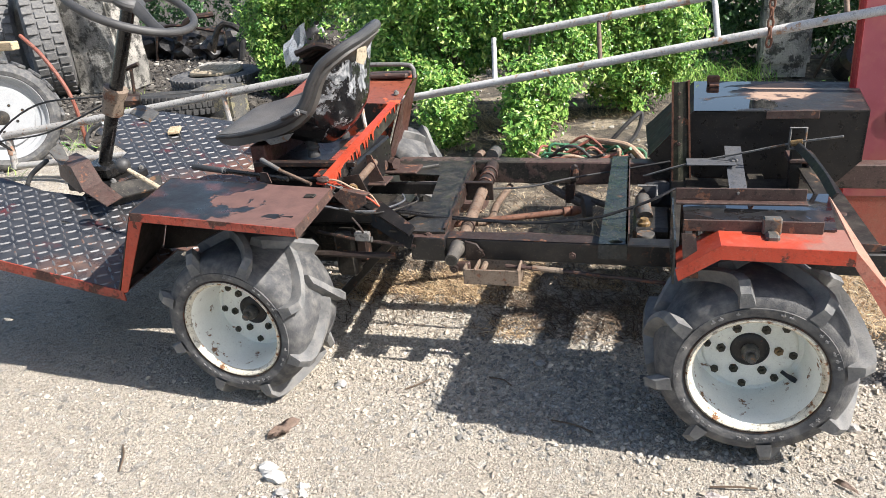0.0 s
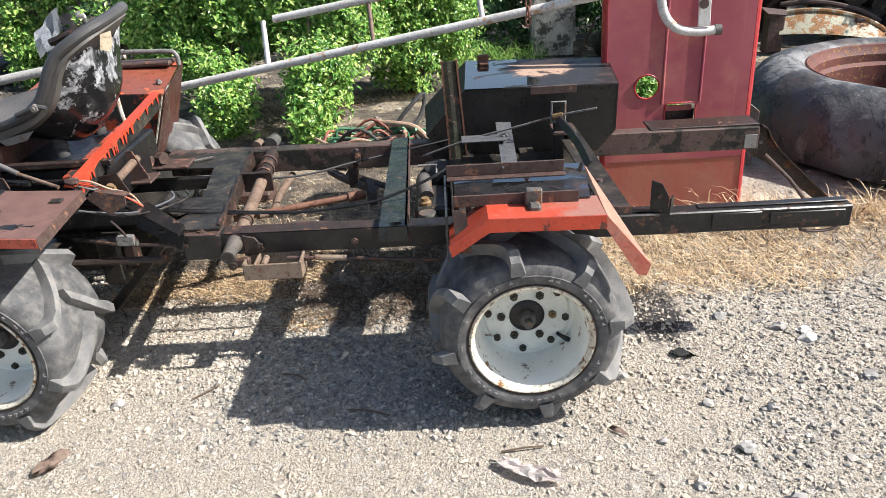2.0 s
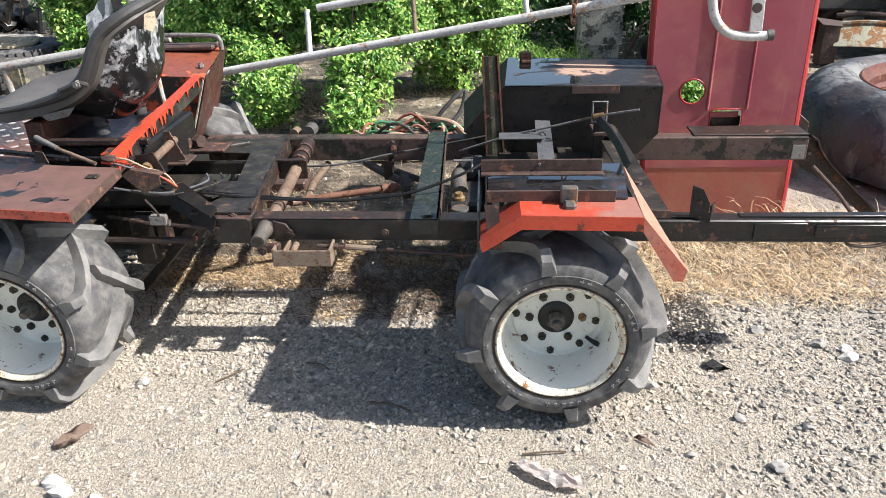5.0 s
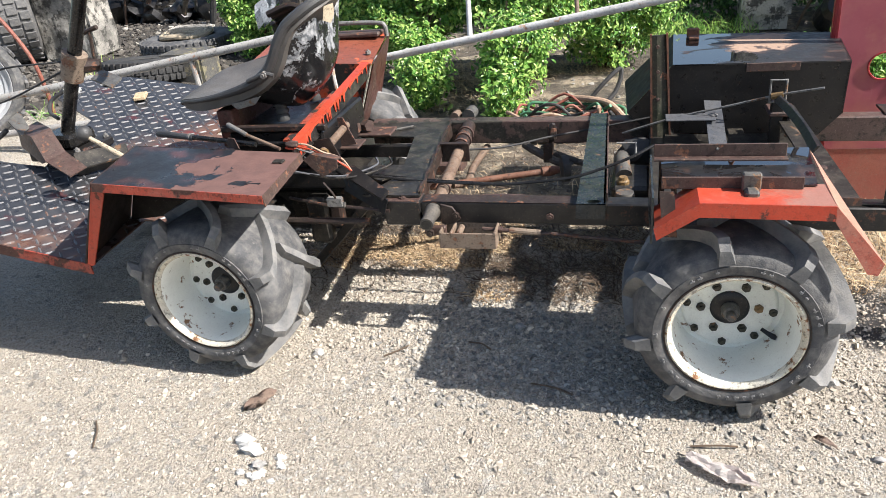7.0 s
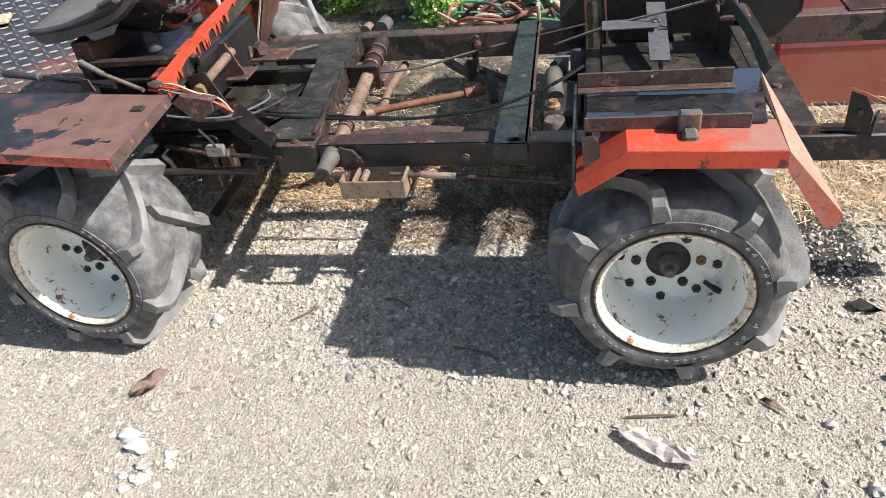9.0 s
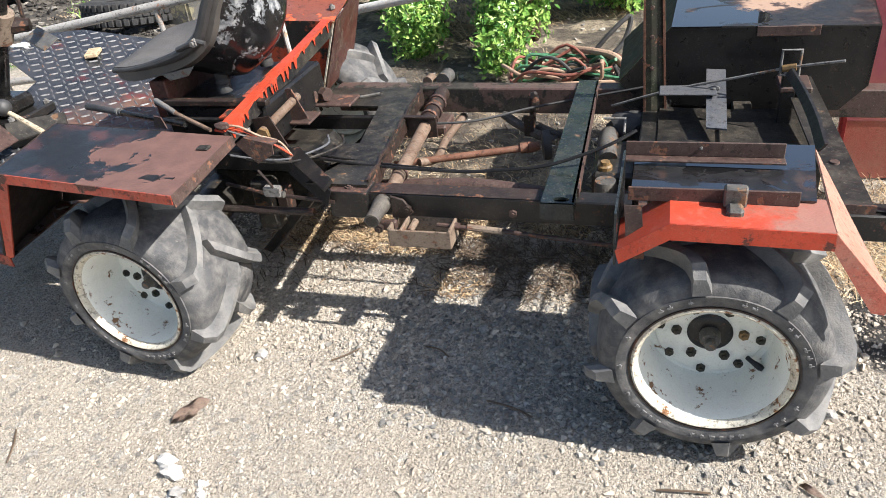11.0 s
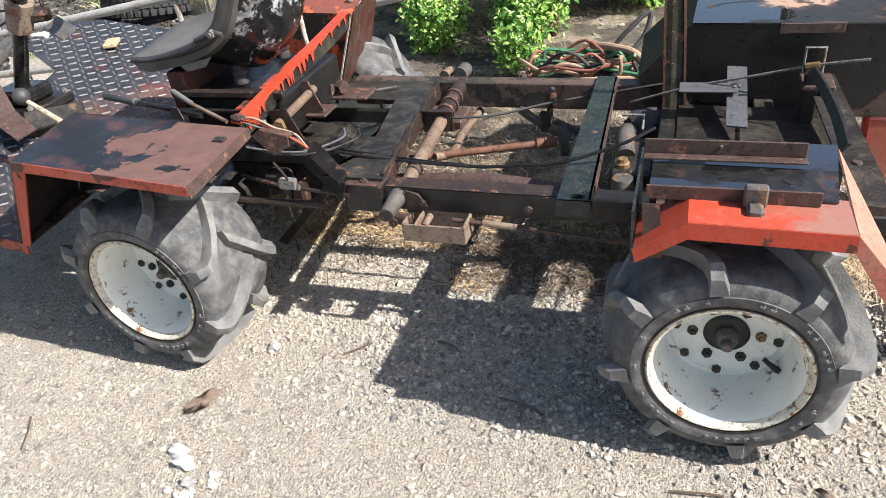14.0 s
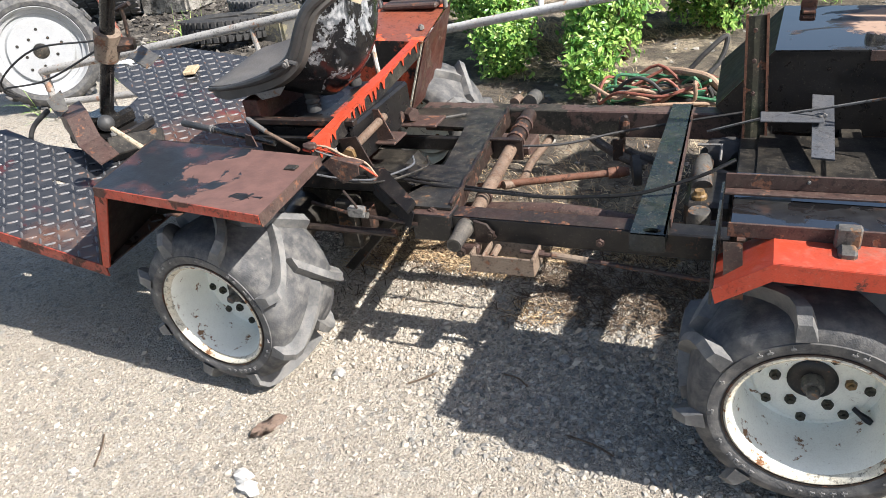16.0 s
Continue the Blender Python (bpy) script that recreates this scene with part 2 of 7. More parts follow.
ORANGE_TOP = fender_paint()
SLOPE_LIP = painted("scuffed orange lip", (0.42, 0.10, 0.065), (0.36, 0.14, 0.10), 0.66, 0.45, (0.10, 0.045, 0.03), 12.0, 0.4, 0.3)
ORANGE_DULL = painted("dull orange edge", (0.40, 0.060, 0.030), (0.27, 0.045, 0.028), 0.55, 0.4, (0.05, 0.022, 0.018), 7.0)
ORANGE_BLOTCH = painted("blotched orange paint", (0.27, 0.075, 0.042), (0.17, 0.055, 0.036), 0.56, 0.25, (0.42, 0.07, 0.03), 6.0, 0.12)
FENDER_SIDE = painted("orange over black", (0.42, 0.075, 0.034), (0.28, 0.05, 0.026), 0.53, 0.22, (0.014, 0.013, 0.013), 5.0, 0.08)
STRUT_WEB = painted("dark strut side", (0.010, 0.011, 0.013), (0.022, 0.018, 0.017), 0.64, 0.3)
STRAW_PLAIN = painted("pale cord", (0.5, 0.42, 0.3), (0.42, 0.34, 0.24), 0.75, 0.8)
WOOD = painted("raw pale wood", (0.55, 0.42, 0.27), (0.48, 0.36, 0.22), 0.72, 0.75, (0.3, 0.2, 0.12))


def vinyl(name, lo, hi):
    m = Mat(name)
    vo = m.node("ShaderNodeTexVoronoi", Scale=420.0)
    m.link(m.coord(), vo.inputs["Vector"])
    a = m.noise(6, 5)
    m.base(m.mix(m.ramp(a, (0.35, 0.0), (0.7, 1.0)), lo, hi))
    m.rough(m.ramp(m.noise(18, 4), (0.3, 0.42), (0.7, 0.6)))
    return m.bump(m.math("ADD", vo.outputs["Distance"], m.noise(25, 5)), 0.35, 0.0015).m


VINYL = vinyl("grained grey-black vinyl", (0.06, 0.055, 0.050), (0.12, 0.109, 0.098))
VINYL_DARK = vinyl("dark vinyl edge", (0.03, 0.03, 0.031), (0.075, 0.073, 0.071))


def scuffed_shell():
    m = Mat("scuffed seat shell")
    n = m.node("ShaderNodeTexNoise", Scale=16.0, Detail=8.0, Roughness=0.72, Distortion=0.25)
    m.link(m.coord(), n.inputs["Vector"])
    xyz = m.node("ShaderNodeSeparateXYZ")
    m.link(m.coord(), xyz.inputs[0])
    worn = m.math("ADD", n.outputs["Fac"], m.math("MULTIPLY", m.math("SUBTRACT", xyz.outputs["Z"], 0.95), 0.75))
    f = m.ramp(worn, (0.485, 0.0), (0.53, 1.0))
    m.base(m.mix(f, (0.010, 0.010, 0.011), m.mix(m.ramp(m.noise(50, 4), (0.4, 0.0), (0.6, 1.0)), (0.09, 0.098, 0.108), (0.36, 0.365, 0.37))))
    m.rough(m.mix(f, 0.16, 0.6))
    return m.bump(m.math("ADD", f, m.noise(30, 5)), 0.4, 0.002).m


SEAT_SHELL = scuffed_shell()


def peeling():
    """Black skin that has peeled off a red oxide plate towards one end."""
    m = Mat("peeling black over oxide")
    xyz = m.node("ShaderNodeSeparateXYZ")
    m.link(m.coord(), xyz.inputs[0])
    big = m.node("ShaderNodeTexNoise", Scale=7.0, Detail=8.0, Roughness=0.6, Distortion=0.5)
    m.link(m.coord(), big.inputs["Vector"])
    v = m.math("ADD", m.math("MULTIPLY", m.math("ADD", xyz.outputs["X"], 1.50), 2.2), m.math("MULTIPLY", m.math("SUBTRACT", big.outputs["Fac"], 0.5), 2.4))
    bare = m.ramp(m.math("ADD", v, 0.5), (0.46, 0.0), (0.50, 1.0))
    ox = m.mix(m.ramp(m.noise(20, 5), (0.3, 0.0), (0.7, 1.0)), (0.095, 0.050, 0.042), (0.15, 0.078, 0.064))
    skin = m.mix(m.ramp(m.noise(9, 6), (0.50, 0.0), (0.64, 1.0)), (0.012, 0.013, 0.015), (0.07, 0.028, 0.024))
    m.base(m.mix(bare, skin, ox)).rough(m.mix(bare, m.ramp(m.noise(12, 5), (0.3, 0.22), (0.7, 0.5)), 0.72))
    return m.bump(m.math("ADD", m.math("MULTIPLY", bare, -1.2), m.math("MULTIPLY", m.noise(120, 4), 0.5)), 0.5, 0.003).m


PEELING = peeling()


def wet(name, dry, dry2, rust, level):
    """Painted steel with standing water."""
    m = Mat(name)
    n = m.node("ShaderNodeTexNoise", Scale=6.5, Detail=6.0, Roughness=0.6, Distortion=0.9)
    m.link(m.coord(), n.inputs["Vector"])
    pool = m.ramp(n.outputs["Fac"], (level, 1.0), (level + 0.04, 0.0))
    c = m.mix(m.ramp(m.noise(9, 6), (0.52, 0.0), (0.58, 1.0)), m.mix(m.noise(4), dry, dry2), rust)
    m.base(m.mix(pool, c, (0.010, 0.010, 0.011)))
    m.rough(m.mix(pool, m.ramp(m.noise(30, 4), (0.3, 0.25), (0.7, 0.55)), 0.03))
    m.b.inputs["Specular IOR Level"].default_value = 0.8
    m.link(pool, m.b.inputs["Coat Weight"])
    m.b.inputs["Coat Roughness"].default_value = 0.02
    m.b.inputs["Coat IOR"].default_value = 1.6
    return m.bump(m.mix(pool, m.noise(70, 5), 0.5), 0.3, 0.002).m


WET_BLACK = wet("wet black deck", (0.008, 0.008, 0.009), (0.014, 0.013, 0.012), (0.04, 0.025, 0.02), 0.52)


def wet_fender():
    """Black sheet with standing water at one end and dried tan mud in the middle."""
    m = Mat("wet rusted fender top")
    xyz = m.node("ShaderNodeSeparateXYZ")
    m.link(m.coord(), xyz.inputs[0])
    n = m.node("ShaderNodeTexNoise", Scale=6.0, Detail=7.0, Roughness=0.62, Distortion=0.9)
    m.link(m.coord(), n.inputs["Vector"])
    pool = m.ramp(m.math("ADD", n.outputs["Fac"], m.math("MULTIPLY", xyz.outputs["X"], 0.80)), (0.565, 1.0), (0.595, 0.0))
    dx, dy = m.math("SUBTRACT", xyz.outputs["X"], 0.20), m.math("SUBTRACT", xyz.outputs["Y"], 1.47)
    d2 = m.math("ADD", m.math("MULTIPLY", m.math("MULTIPLY", dx, dx), 26.0), m.math("MULTIPLY", m.math("MULTIPLY", dy, dy), 22.0))
    mud = m.ramp(m.math("ADD", d2, m.math("MULTIPLY", m.math("SUBTRACT", n.outputs["Fac"], 0.5), 3.0)), (0.30, 1.0), (0.45, 0.0))
    rim_ = m.ramp(m.math("ADD", d2, m.math("MULTIPLY", m.math("SUBTRACT", n.outputs["Fac"], 0.5), 3.0)), (0.5, 1.0), (0.75, 0.0))
    c = m.mix(m.ramp(m.noise(11, 7, 0.65), (0.56, 0.0), (0.64, 1.0)), (0.007, 0.007, 0.008), (0.06, 0.035, 0.026))
    c = m.mix(m.math("MULTIPLY", rim_, 0.6), c, (0.07, 0.036, 0.026))
    c = m.mix(mud, c, (0.33, 0.215, 0.15))
    wetness = m.math("MULTIPLY", pool, m.math("SUBTRACT", 1.0, mud))
    m.base(m.mix(wetness, c, (0.008, 0.008, 0.009)))
    m.rough(m.mix(wetness, m.mix(mud, m.ramp(m.noise(30, 4), (0.3, 0.42), (0.7, 0.7)), 0.9), 0.03))
    m.b.inputs["Specular IOR Level"].default_value = 0.8
    m.link(m.math("MULTIPLY", wetness, 0.35), m.b.inputs["Coat Weight"])
    m.b.inputs["Coat Roughness"].default_value = 0.02
    m.b.inputs["Coat IOR"].default_value = 1.6
    return m.bump(m.mix(wetness, m.noise(70, 5), 0.5), 0.4, 0.003).m


WET_RUST = wet_fender()


def checker():
    m = Mat("wet chequer plate")
    xyz = m.node("ShaderNodeSeparateXYZ")
    m.link(m.coord(), xyz.inputs[0])
    a, b = m.noise(3.2, 6, 0.62), m.noise(14, 5)
    brown = m.ramp(m.math("ADD", m.math("MULTIPLY", m.math("ADD", xyz.outputs["X"], 2.22), 0.9), m.math("ADD", a, -0.02)), (0.46, 0.0), (0.62, 1.0))
    steel = m.mix(m.ramp(b, (0.35, 0.0), (0.7, 1.0)), (0.05, 0.053, 0.06), (0.10, 0.10, 0.105))
    rust = m.mix(m.ramp(b, (0.35, 0.0), (0.7, 1.0)), (0.10, 0.05, 0.035), (0.17, 0.10, 0.07))
    red = m.ramp(m.noise(5, 5), (0.60, 0.0), (0.68, 0.8))
    m.base(m.mix(red, m.mix(brown, steel, rust), (0.20, 0.04, 0.035)))
    m.metal(m.mix(brown, 0.55, 0.1)).rough(m.ramp(b, (0.3, 0.18), (0.7, 0.42)))
    return m.bump(m.noise(90, 4), 0.25, 0.002).m


CHECKER = checker()
CHECKER_BAR = painted("polished tread bars", (0.13, 0.13, 0.135), (0.09, 0.085, 0.085), 0.58, 0.28, (0.09, 0.05, 0.04), 14.0, 0.1)
CHECKER_BAR.node_tree.nodes["Principled BSDF"].inputs["Specular IOR Level"].default_value = 1.0


def ground_mat():
    """Sandy gravel, going over to dark litter soil farther back, its tone also holding shade, with an oil stain."""
    m = Mat("gravelly yard")
    xyz = m.node("ShaderNodeSeparateXYZ")
    m.link(m.coord(), xyz.inputs[0])
    cells = []
    for sc in (330.0, 120.0, 46.0):
        vo = m.node("ShaderNodeTexVoronoi", Scale=sc)
        m.link(m.coord(), vo.inputs["Vector"])
        cells.append(vo)
    big, mid, fine = m.noise(1.3, 6, 0.65), m.noise(9, 7, 0.72), m.noise(300, 4, 0.75)
    clod = m.noise(42, 6, 0.7)
    sand = m.mix(m.ramp(big, (0.35, 0.0), (0.65, 1.0)), (0.43, 0.37, 0.295), (0.58, 0.517, 0.425))
    sand = m.mix(m.ramp(m.noise(3.4, 6, 0.7), (0.50, 0.0), (0.66, 0.5)), sand, (0.42, 0.355, 0.28))
    tones = []
    for vo in cells:
        n = m.node("ShaderNodeSeparateColor")
        m.link(vo.outputs["Color"], n.inputs[0])
        tones.append(n)
    grains = m.ramp(tones[0].outputs[0], (0.0, (0.30, 0.26, 0.21)), (0.3, (0.53, 0.465, 0.38)), (1.0, (0.74, 0.68, 0.58)))
    c = m.mix(m.ramp(mid, (0.36, 0.25), (0.64, 0.75)), sand, grains)
    gravelly = m.ramp(m.math("ADD", tones[1].outputs[1], m.math("MULTIPLY", m.math("SUBTRACT", m.noise(2.1, 6, 0.7), 0.5), 1.6)), (0.84, 0.0), (0.88, 0.85))
    c = m.mix(gravelly, c, m.ramp(tones[1].outputs[0], (0.0, (0.26, 0.24, 0.21)), (1.0, (0.68, 0.64, 0.57))))
    lone = m.ramp(tones[2].outputs[1], (0.90, 0.0), (0.91, 0.9))
    c = m.mix(lone, c, m.ramp(tones[2].outputs[0], (0.0, (0.24, 0.225, 0.20)), (1.0, (0.66, 0.62, 0.55))))
    pits = m.math("ADD", m.math("MULTIPLY", fine, 0.5), m.math("MULTIPLY", m.noise(110, 5, 0.75), 0.5))
    c = m.mix(m.ramp(pits, (0.41, 0.06), (0.49, 1.0)), (0.11, 0.092, 0.074), c)
    c = m.mix(m.ramp(clod, (0.32, 0.55), (0.46, 1.0)), (0.18, 0.15, 0.12), c)
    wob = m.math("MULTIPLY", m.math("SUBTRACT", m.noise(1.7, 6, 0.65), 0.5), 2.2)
    # Litter soil drawn forward below the frame, its darkness partly painted shade.
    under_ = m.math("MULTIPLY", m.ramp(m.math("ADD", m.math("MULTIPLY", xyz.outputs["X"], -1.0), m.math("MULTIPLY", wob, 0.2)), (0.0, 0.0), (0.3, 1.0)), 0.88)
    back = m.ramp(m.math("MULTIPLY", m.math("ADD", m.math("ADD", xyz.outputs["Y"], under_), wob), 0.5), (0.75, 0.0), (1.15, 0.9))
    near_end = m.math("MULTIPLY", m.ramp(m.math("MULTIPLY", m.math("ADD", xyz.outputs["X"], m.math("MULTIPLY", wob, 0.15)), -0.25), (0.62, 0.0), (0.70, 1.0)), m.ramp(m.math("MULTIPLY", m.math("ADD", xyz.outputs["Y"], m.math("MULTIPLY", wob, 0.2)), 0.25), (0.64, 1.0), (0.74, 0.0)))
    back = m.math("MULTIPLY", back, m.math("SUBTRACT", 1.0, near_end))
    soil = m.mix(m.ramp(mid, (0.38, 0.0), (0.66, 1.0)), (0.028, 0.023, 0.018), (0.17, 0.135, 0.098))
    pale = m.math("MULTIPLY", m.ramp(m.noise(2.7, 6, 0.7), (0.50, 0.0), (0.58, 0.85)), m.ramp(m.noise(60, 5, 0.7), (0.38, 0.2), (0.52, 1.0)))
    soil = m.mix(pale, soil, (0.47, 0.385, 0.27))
    # Far end: soil colour darkened to stand in for tree shade.
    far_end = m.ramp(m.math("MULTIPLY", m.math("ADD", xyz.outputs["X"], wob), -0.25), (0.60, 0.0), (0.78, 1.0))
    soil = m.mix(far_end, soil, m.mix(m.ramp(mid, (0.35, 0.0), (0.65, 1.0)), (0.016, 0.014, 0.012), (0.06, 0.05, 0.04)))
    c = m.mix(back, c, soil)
    dx, dy = m.math("SUBTRACT", xyz.outputs["X"], 0.50), m.math("SUBTRACT", xyz.outputs["Y"], 0.58)
    d2 = m.math("ADD", m.math("MULTIPLY", dx, dx), m.math("MULTIPLY", m.math("MULTIPLY", dy, dy), 0.22))
    oil = m.ramp(m.math("ADD", m.math("MULTIPLY", d2, 40.0), m.math("SUBTRACT", m.noise(14, 5, 0.7), 0.5)), (0.28, 0.92), (0.5, 0.0))
    c = m.mix(oil, c, (0.014, 0.016, 0.02))
    m.base(c).rough(m.mix(oil, 0.95, 0.35))
    h = m.math("ADD", m.math("MULTIPLY", cells[0].outputs["Distance"], -0.35), m.math("ADD", m.math("MULTIPLY", cells[1].outputs["Distance"], -0.45), m.math("ADD", m.math("MULTIPLY", fine, 0.35), m.math("MULTIPLY", clod, 1.3))))
    m.bump(h, 1.0, 0.014)
    return m.m


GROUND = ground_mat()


def by_island(name, ramp, rough=0.8, trans=0.0, bump=None):
    """Colour varied from piece to piece of a joined mesh."""
    m = Mat(name)
    g = m.node("ShaderNodeNewGeometry").outputs["Random Per Island"]
    c = m.ramp(g, *ramp)
    m.base(m.mix(m.ramp(m.noise(40, 4), (0.3, 0.75), (0.7, 1.1)), (0, 0, 0), c)).rough(rough)
    if trans:
        m.b.inputs["Transmission Weight"].default_value = 0.0
        tr = m.node("ShaderNodeBsdfTranslucent")
        m.link(c, tr.inputs["Color"])
        mx = m.node("ShaderNodeMixShader", Fac=trans)
        m.link(m.b.outputs[0], mx.inputs[1])
        m.link(tr.outputs[0], mx.inputs[2])
        m.link(mx.outputs[0], m.t.nodes["Material Output"].inputs["Surface"])
    if bump:
        m.bump(m.noise(bump, 4), 0.5, 0.004)
    return m.m


LEAF = by_island("shrub leaves", [(0.0, (0.05, 0.15, 0.03)), (0.3, (0.14, 0.32, 0.06)), (0.7, (0.34, 0.55, 0.12)), (1.0, (0.60, 0.72, 0.24))], 0.36, 0.30)
LEAF_DARK = by_island("dark hedge leaves", [(0.0, (0.025, 0.07, 0.025)), (0.7, (0.08, 0.18, 0.06)), (1.0, (0.20, 0.33, 0.12))], 0.35, 0.25)
STRAW = by_island("dry grass", [(0.0, (0.26, 0.155, 0.08)), (0.45, (0.64, 0.465, 0.27)), (1.0, (0.86, 0.72, 0.50))], 0.8, 0.2)
PEBBLE = by_island("loose gravel", [(0.0, (0.24, 0.21, 0.175)), (0.3, (0.43, 0.375, 0.305)), (0.92, (0.54, 0.475, 0.385)), (1.0, (0.62, 0.565, 0.475))], 0.9, 0, 60)
GREY_GRAVEL = by_island("mixed grey gravel", [(0.0, (0.13, 0.127, 0.12)), (0.5, (0.30, 0.282, 0.25)), (0.94, (0.40, 0.372, 0.325)), (1.0, (0.50, 0.465, 0.41))], 0.85, 0, 60)
# Rubble tones kept low too, with the far end's shade in them.
RUBBLE = by_island("dark rubble", [(0.0, (0.025, 0.022, 0.02)), (0.6, (0.08, 0.07, 0.06)), (0.92, (0.14, 0.125, 0.105)), (1.0, (0.42, 0.39, 0.34))], 0.9, 0, 60)
CHAFF = by_island("chopped brown straw", [(0.0, (0.14, 0.08, 0.04)), (0.5, (0.52, 0.36, 0.20)), (1.0, (0.80, 0.64, 0.42))], 0.8, 0.15)
TWIG = by_island("twigs and stems", [(0.0, (0.05, 0.032, 0.02)), (0.8, (0.15, 0.105, 0.07)), (1.0, (0.34, 0.25, 0.16))], 0.9)


def concrete(name, lo, hi, dark):
    m = Mat(name)
    a, b = m.noise(2.2, 8, 0.72), m.noise(9, 8, 0.75)
    c = m.mix(m.ramp(a, (0.42, 0.0), (0.56, 1.0)), lo, hi)
    c = m.mix(m.ramp(b, (0.49, 0.0), (0.56, 0.9)), c, dark)
    m.base(c).rough(0.92).bump(m.math("ADD", b, m.noise(90, 3)), 0.9, 0.02)
    return m.m


RED_BRIGHT = painted("brighter red edge paint", (0.42, 0.03, 0.035), (0.34, 0.03, 0.035), 0.76, 0.35, dusty=0.12, grimy=0.15)
FLAKY = painted("flaking rim rust", (0.13, 0.035, 0.026), (0.075, 0.024, 0.019), 0.57, 0.6, (0.17, 0.078, 0.03), 24.0, 0.1)
CREAM_RUST = painted("rusted cream panel", (0.40, 0.38, 0.28), (0.30, 0.29, 0.22), 0.50, 0.5, (0.20, 0.10, 0.045), 9.0, 0.2)
RUST_ORANGE = painted("worn orange paint", (0.52, 0.07, 0.025), (0.40, 0.05, 0.02), 0.565, 0.42, (0.10, 0.03, 0.02), 14.0, 0.12)
GRIME = painted("grimy cast iron", (0.10, 0.10, 0.095), (0.055, 0.052, 0.05), 0.56, 0.6, (0.15, 0.14, 0.10), 6.0, 0.4)
STRAP_PALE = painted("pale grey plastic", (0.48, 0.52, 0.58), (0.40, 0.43, 0.48), 0.75, 0.4)
HOSE_GREEN = painted("green hose", (0.05, 0.22, 0.11), (0.06, 0.18, 0.09), 0.72, 0.4, (0.1, 0.12, 0.07), dusty=0.3)
HOSE_TAN = painted("tan hose", (0.42, 0.29, 0.20), (0.34, 0.22, 0.15), 0.72, 0.5, dusty=0.3)
HOSE_RED = painted("red-brown hose", (0.28, 0.09, 0.06), (0.22, 0.07, 0.05), 0.72, 0.5, dusty=0.3)
LEAF_RED = painted("dry red-brown leaf", (0.30, 0.20, 0.15), (0.42, 0.32, 0.26), 0.66, 0.6)
PAPER = painted("stained paper", (0.78, 0.74, 0.70), (0.70, 0.60, 0.58), 0.66, 0.7, (0.32, 0.08, 0.10), grimy=0.1)
WHITE_STONE = painted("white stone", (0.66, 0.64, 0.60), (0.56, 0.54, 0.50), 0.70, 0.85, (0.4, 0.36, 0.3), 30.0, grimy=0.1)
GREY_STONE = painted("grey stone", (0.30, 0.29, 0.275), (0.40, 0.385, 0.36), 0.68, 0.85, (0.2, 0.18, 0.15), 30.0)
SOIL = painted("dark dirt", (0.07, 0.05, 0.035), (0.11, 0.08, 0.055), 0.6, 0.95, (0.05, 0.035, 0.025), 20.0)
CONCRETE = concrete("lichened concrete", (0.20, 0.19, 0.17), (0.46, 0.43, 0.38), (0.05, 0.048, 0.042))


# ---------------------------------------------------------------- builders
def link_mesh(name, bm, mat, smooth=None):
    me = bpy.data.meshes.new(name)
    bmesh.ops.recalc_face_normals(bm, faces=bm.faces)
    bm.normal_update()
    if smooth is not None:
        lim = radians(smooth)
        for f in bm.faces:
            f.smooth = True
        for e in bm.edges:
            e.smooth = not (len(e.link_faces) == 2 and e.calc_face_angle(0) > lim)
    bm.to_mesh(me)
    bm.free()
    me.materials.append(mat)
    return new(name, me)


def under(ob, parent):
    """Parents ob without moving it."""
    ob.parent = parent
    chain, root = parent.matrix_basis.copy(), parent
    while root.parent:
        chain = root.parent.matrix_basis @ root.matrix_parent_inverse @ chain if root.parent.parent is None else chain
        root = root.parent
    ob.matrix_parent_inverse = chain.inverted()
    return ob


def part(name, bm, mat, parent, label="", smooth=35):
    ob = under(link_mesh(name, bm, mat, smooth), parent)
    if label:
        ob["label"] = label
    return ob


def thing(name, bm, mat, label, category, group="", kind="", smooth=35):
    return tagged(link_mesh(name, bm, mat, smooth), label, category, group, kind)


def holder(name, at, label, category, group="", kind=""):
    ob = new(name)
    ob.empty_display_size = 0.05
    ob.matrix_basis = Matrix.Translation(at)
    return tagged(ob, label, category, group, kind)


def sub(name, parent, at):
    """An empty part that carries sub-parts; at is the place in the world."""
    ob = new(name)
    ob.empty_display_size = 0.03
    ob.matrix_basis = Matrix.Translation(at)
    return under(ob, parent)


def bevel(bm, w, seg=1):
    if w:
        bmesh.ops.bevel(bm, geom=list(bm.edges), offset=w, segments=seg, affect="EDGES", profile=0.6)
    return bm


def box(x0, x1, y0, y1, z0, z1, w=0.003, bm=None, m=None):
    own = bmesh.new()
    bmesh.ops.create_cube(own, size=1.0)
    bmesh.ops.transform(own, matrix=Matrix.LocRotScale(((x0 + x1) / 2, (y0 + y1) / 2, (z0 + z1) / 2), None, (abs(x1 - x0), abs(y1 - y0), abs(z1 - z0))), verts=own.verts)
    bevel(own, w)
    if m is not None:
        bmesh.ops.transform(own, matrix=m, verts=own.verts)
    return own if bm is None else merge(bm, own)


def merge(bm, own):
    me = bpy.data.meshes.new("tmp")
    own.to_mesh(me)
    own.free()
    bm.from_mesh(me)
    bpy.data.meshes.remove(me)
    return bm


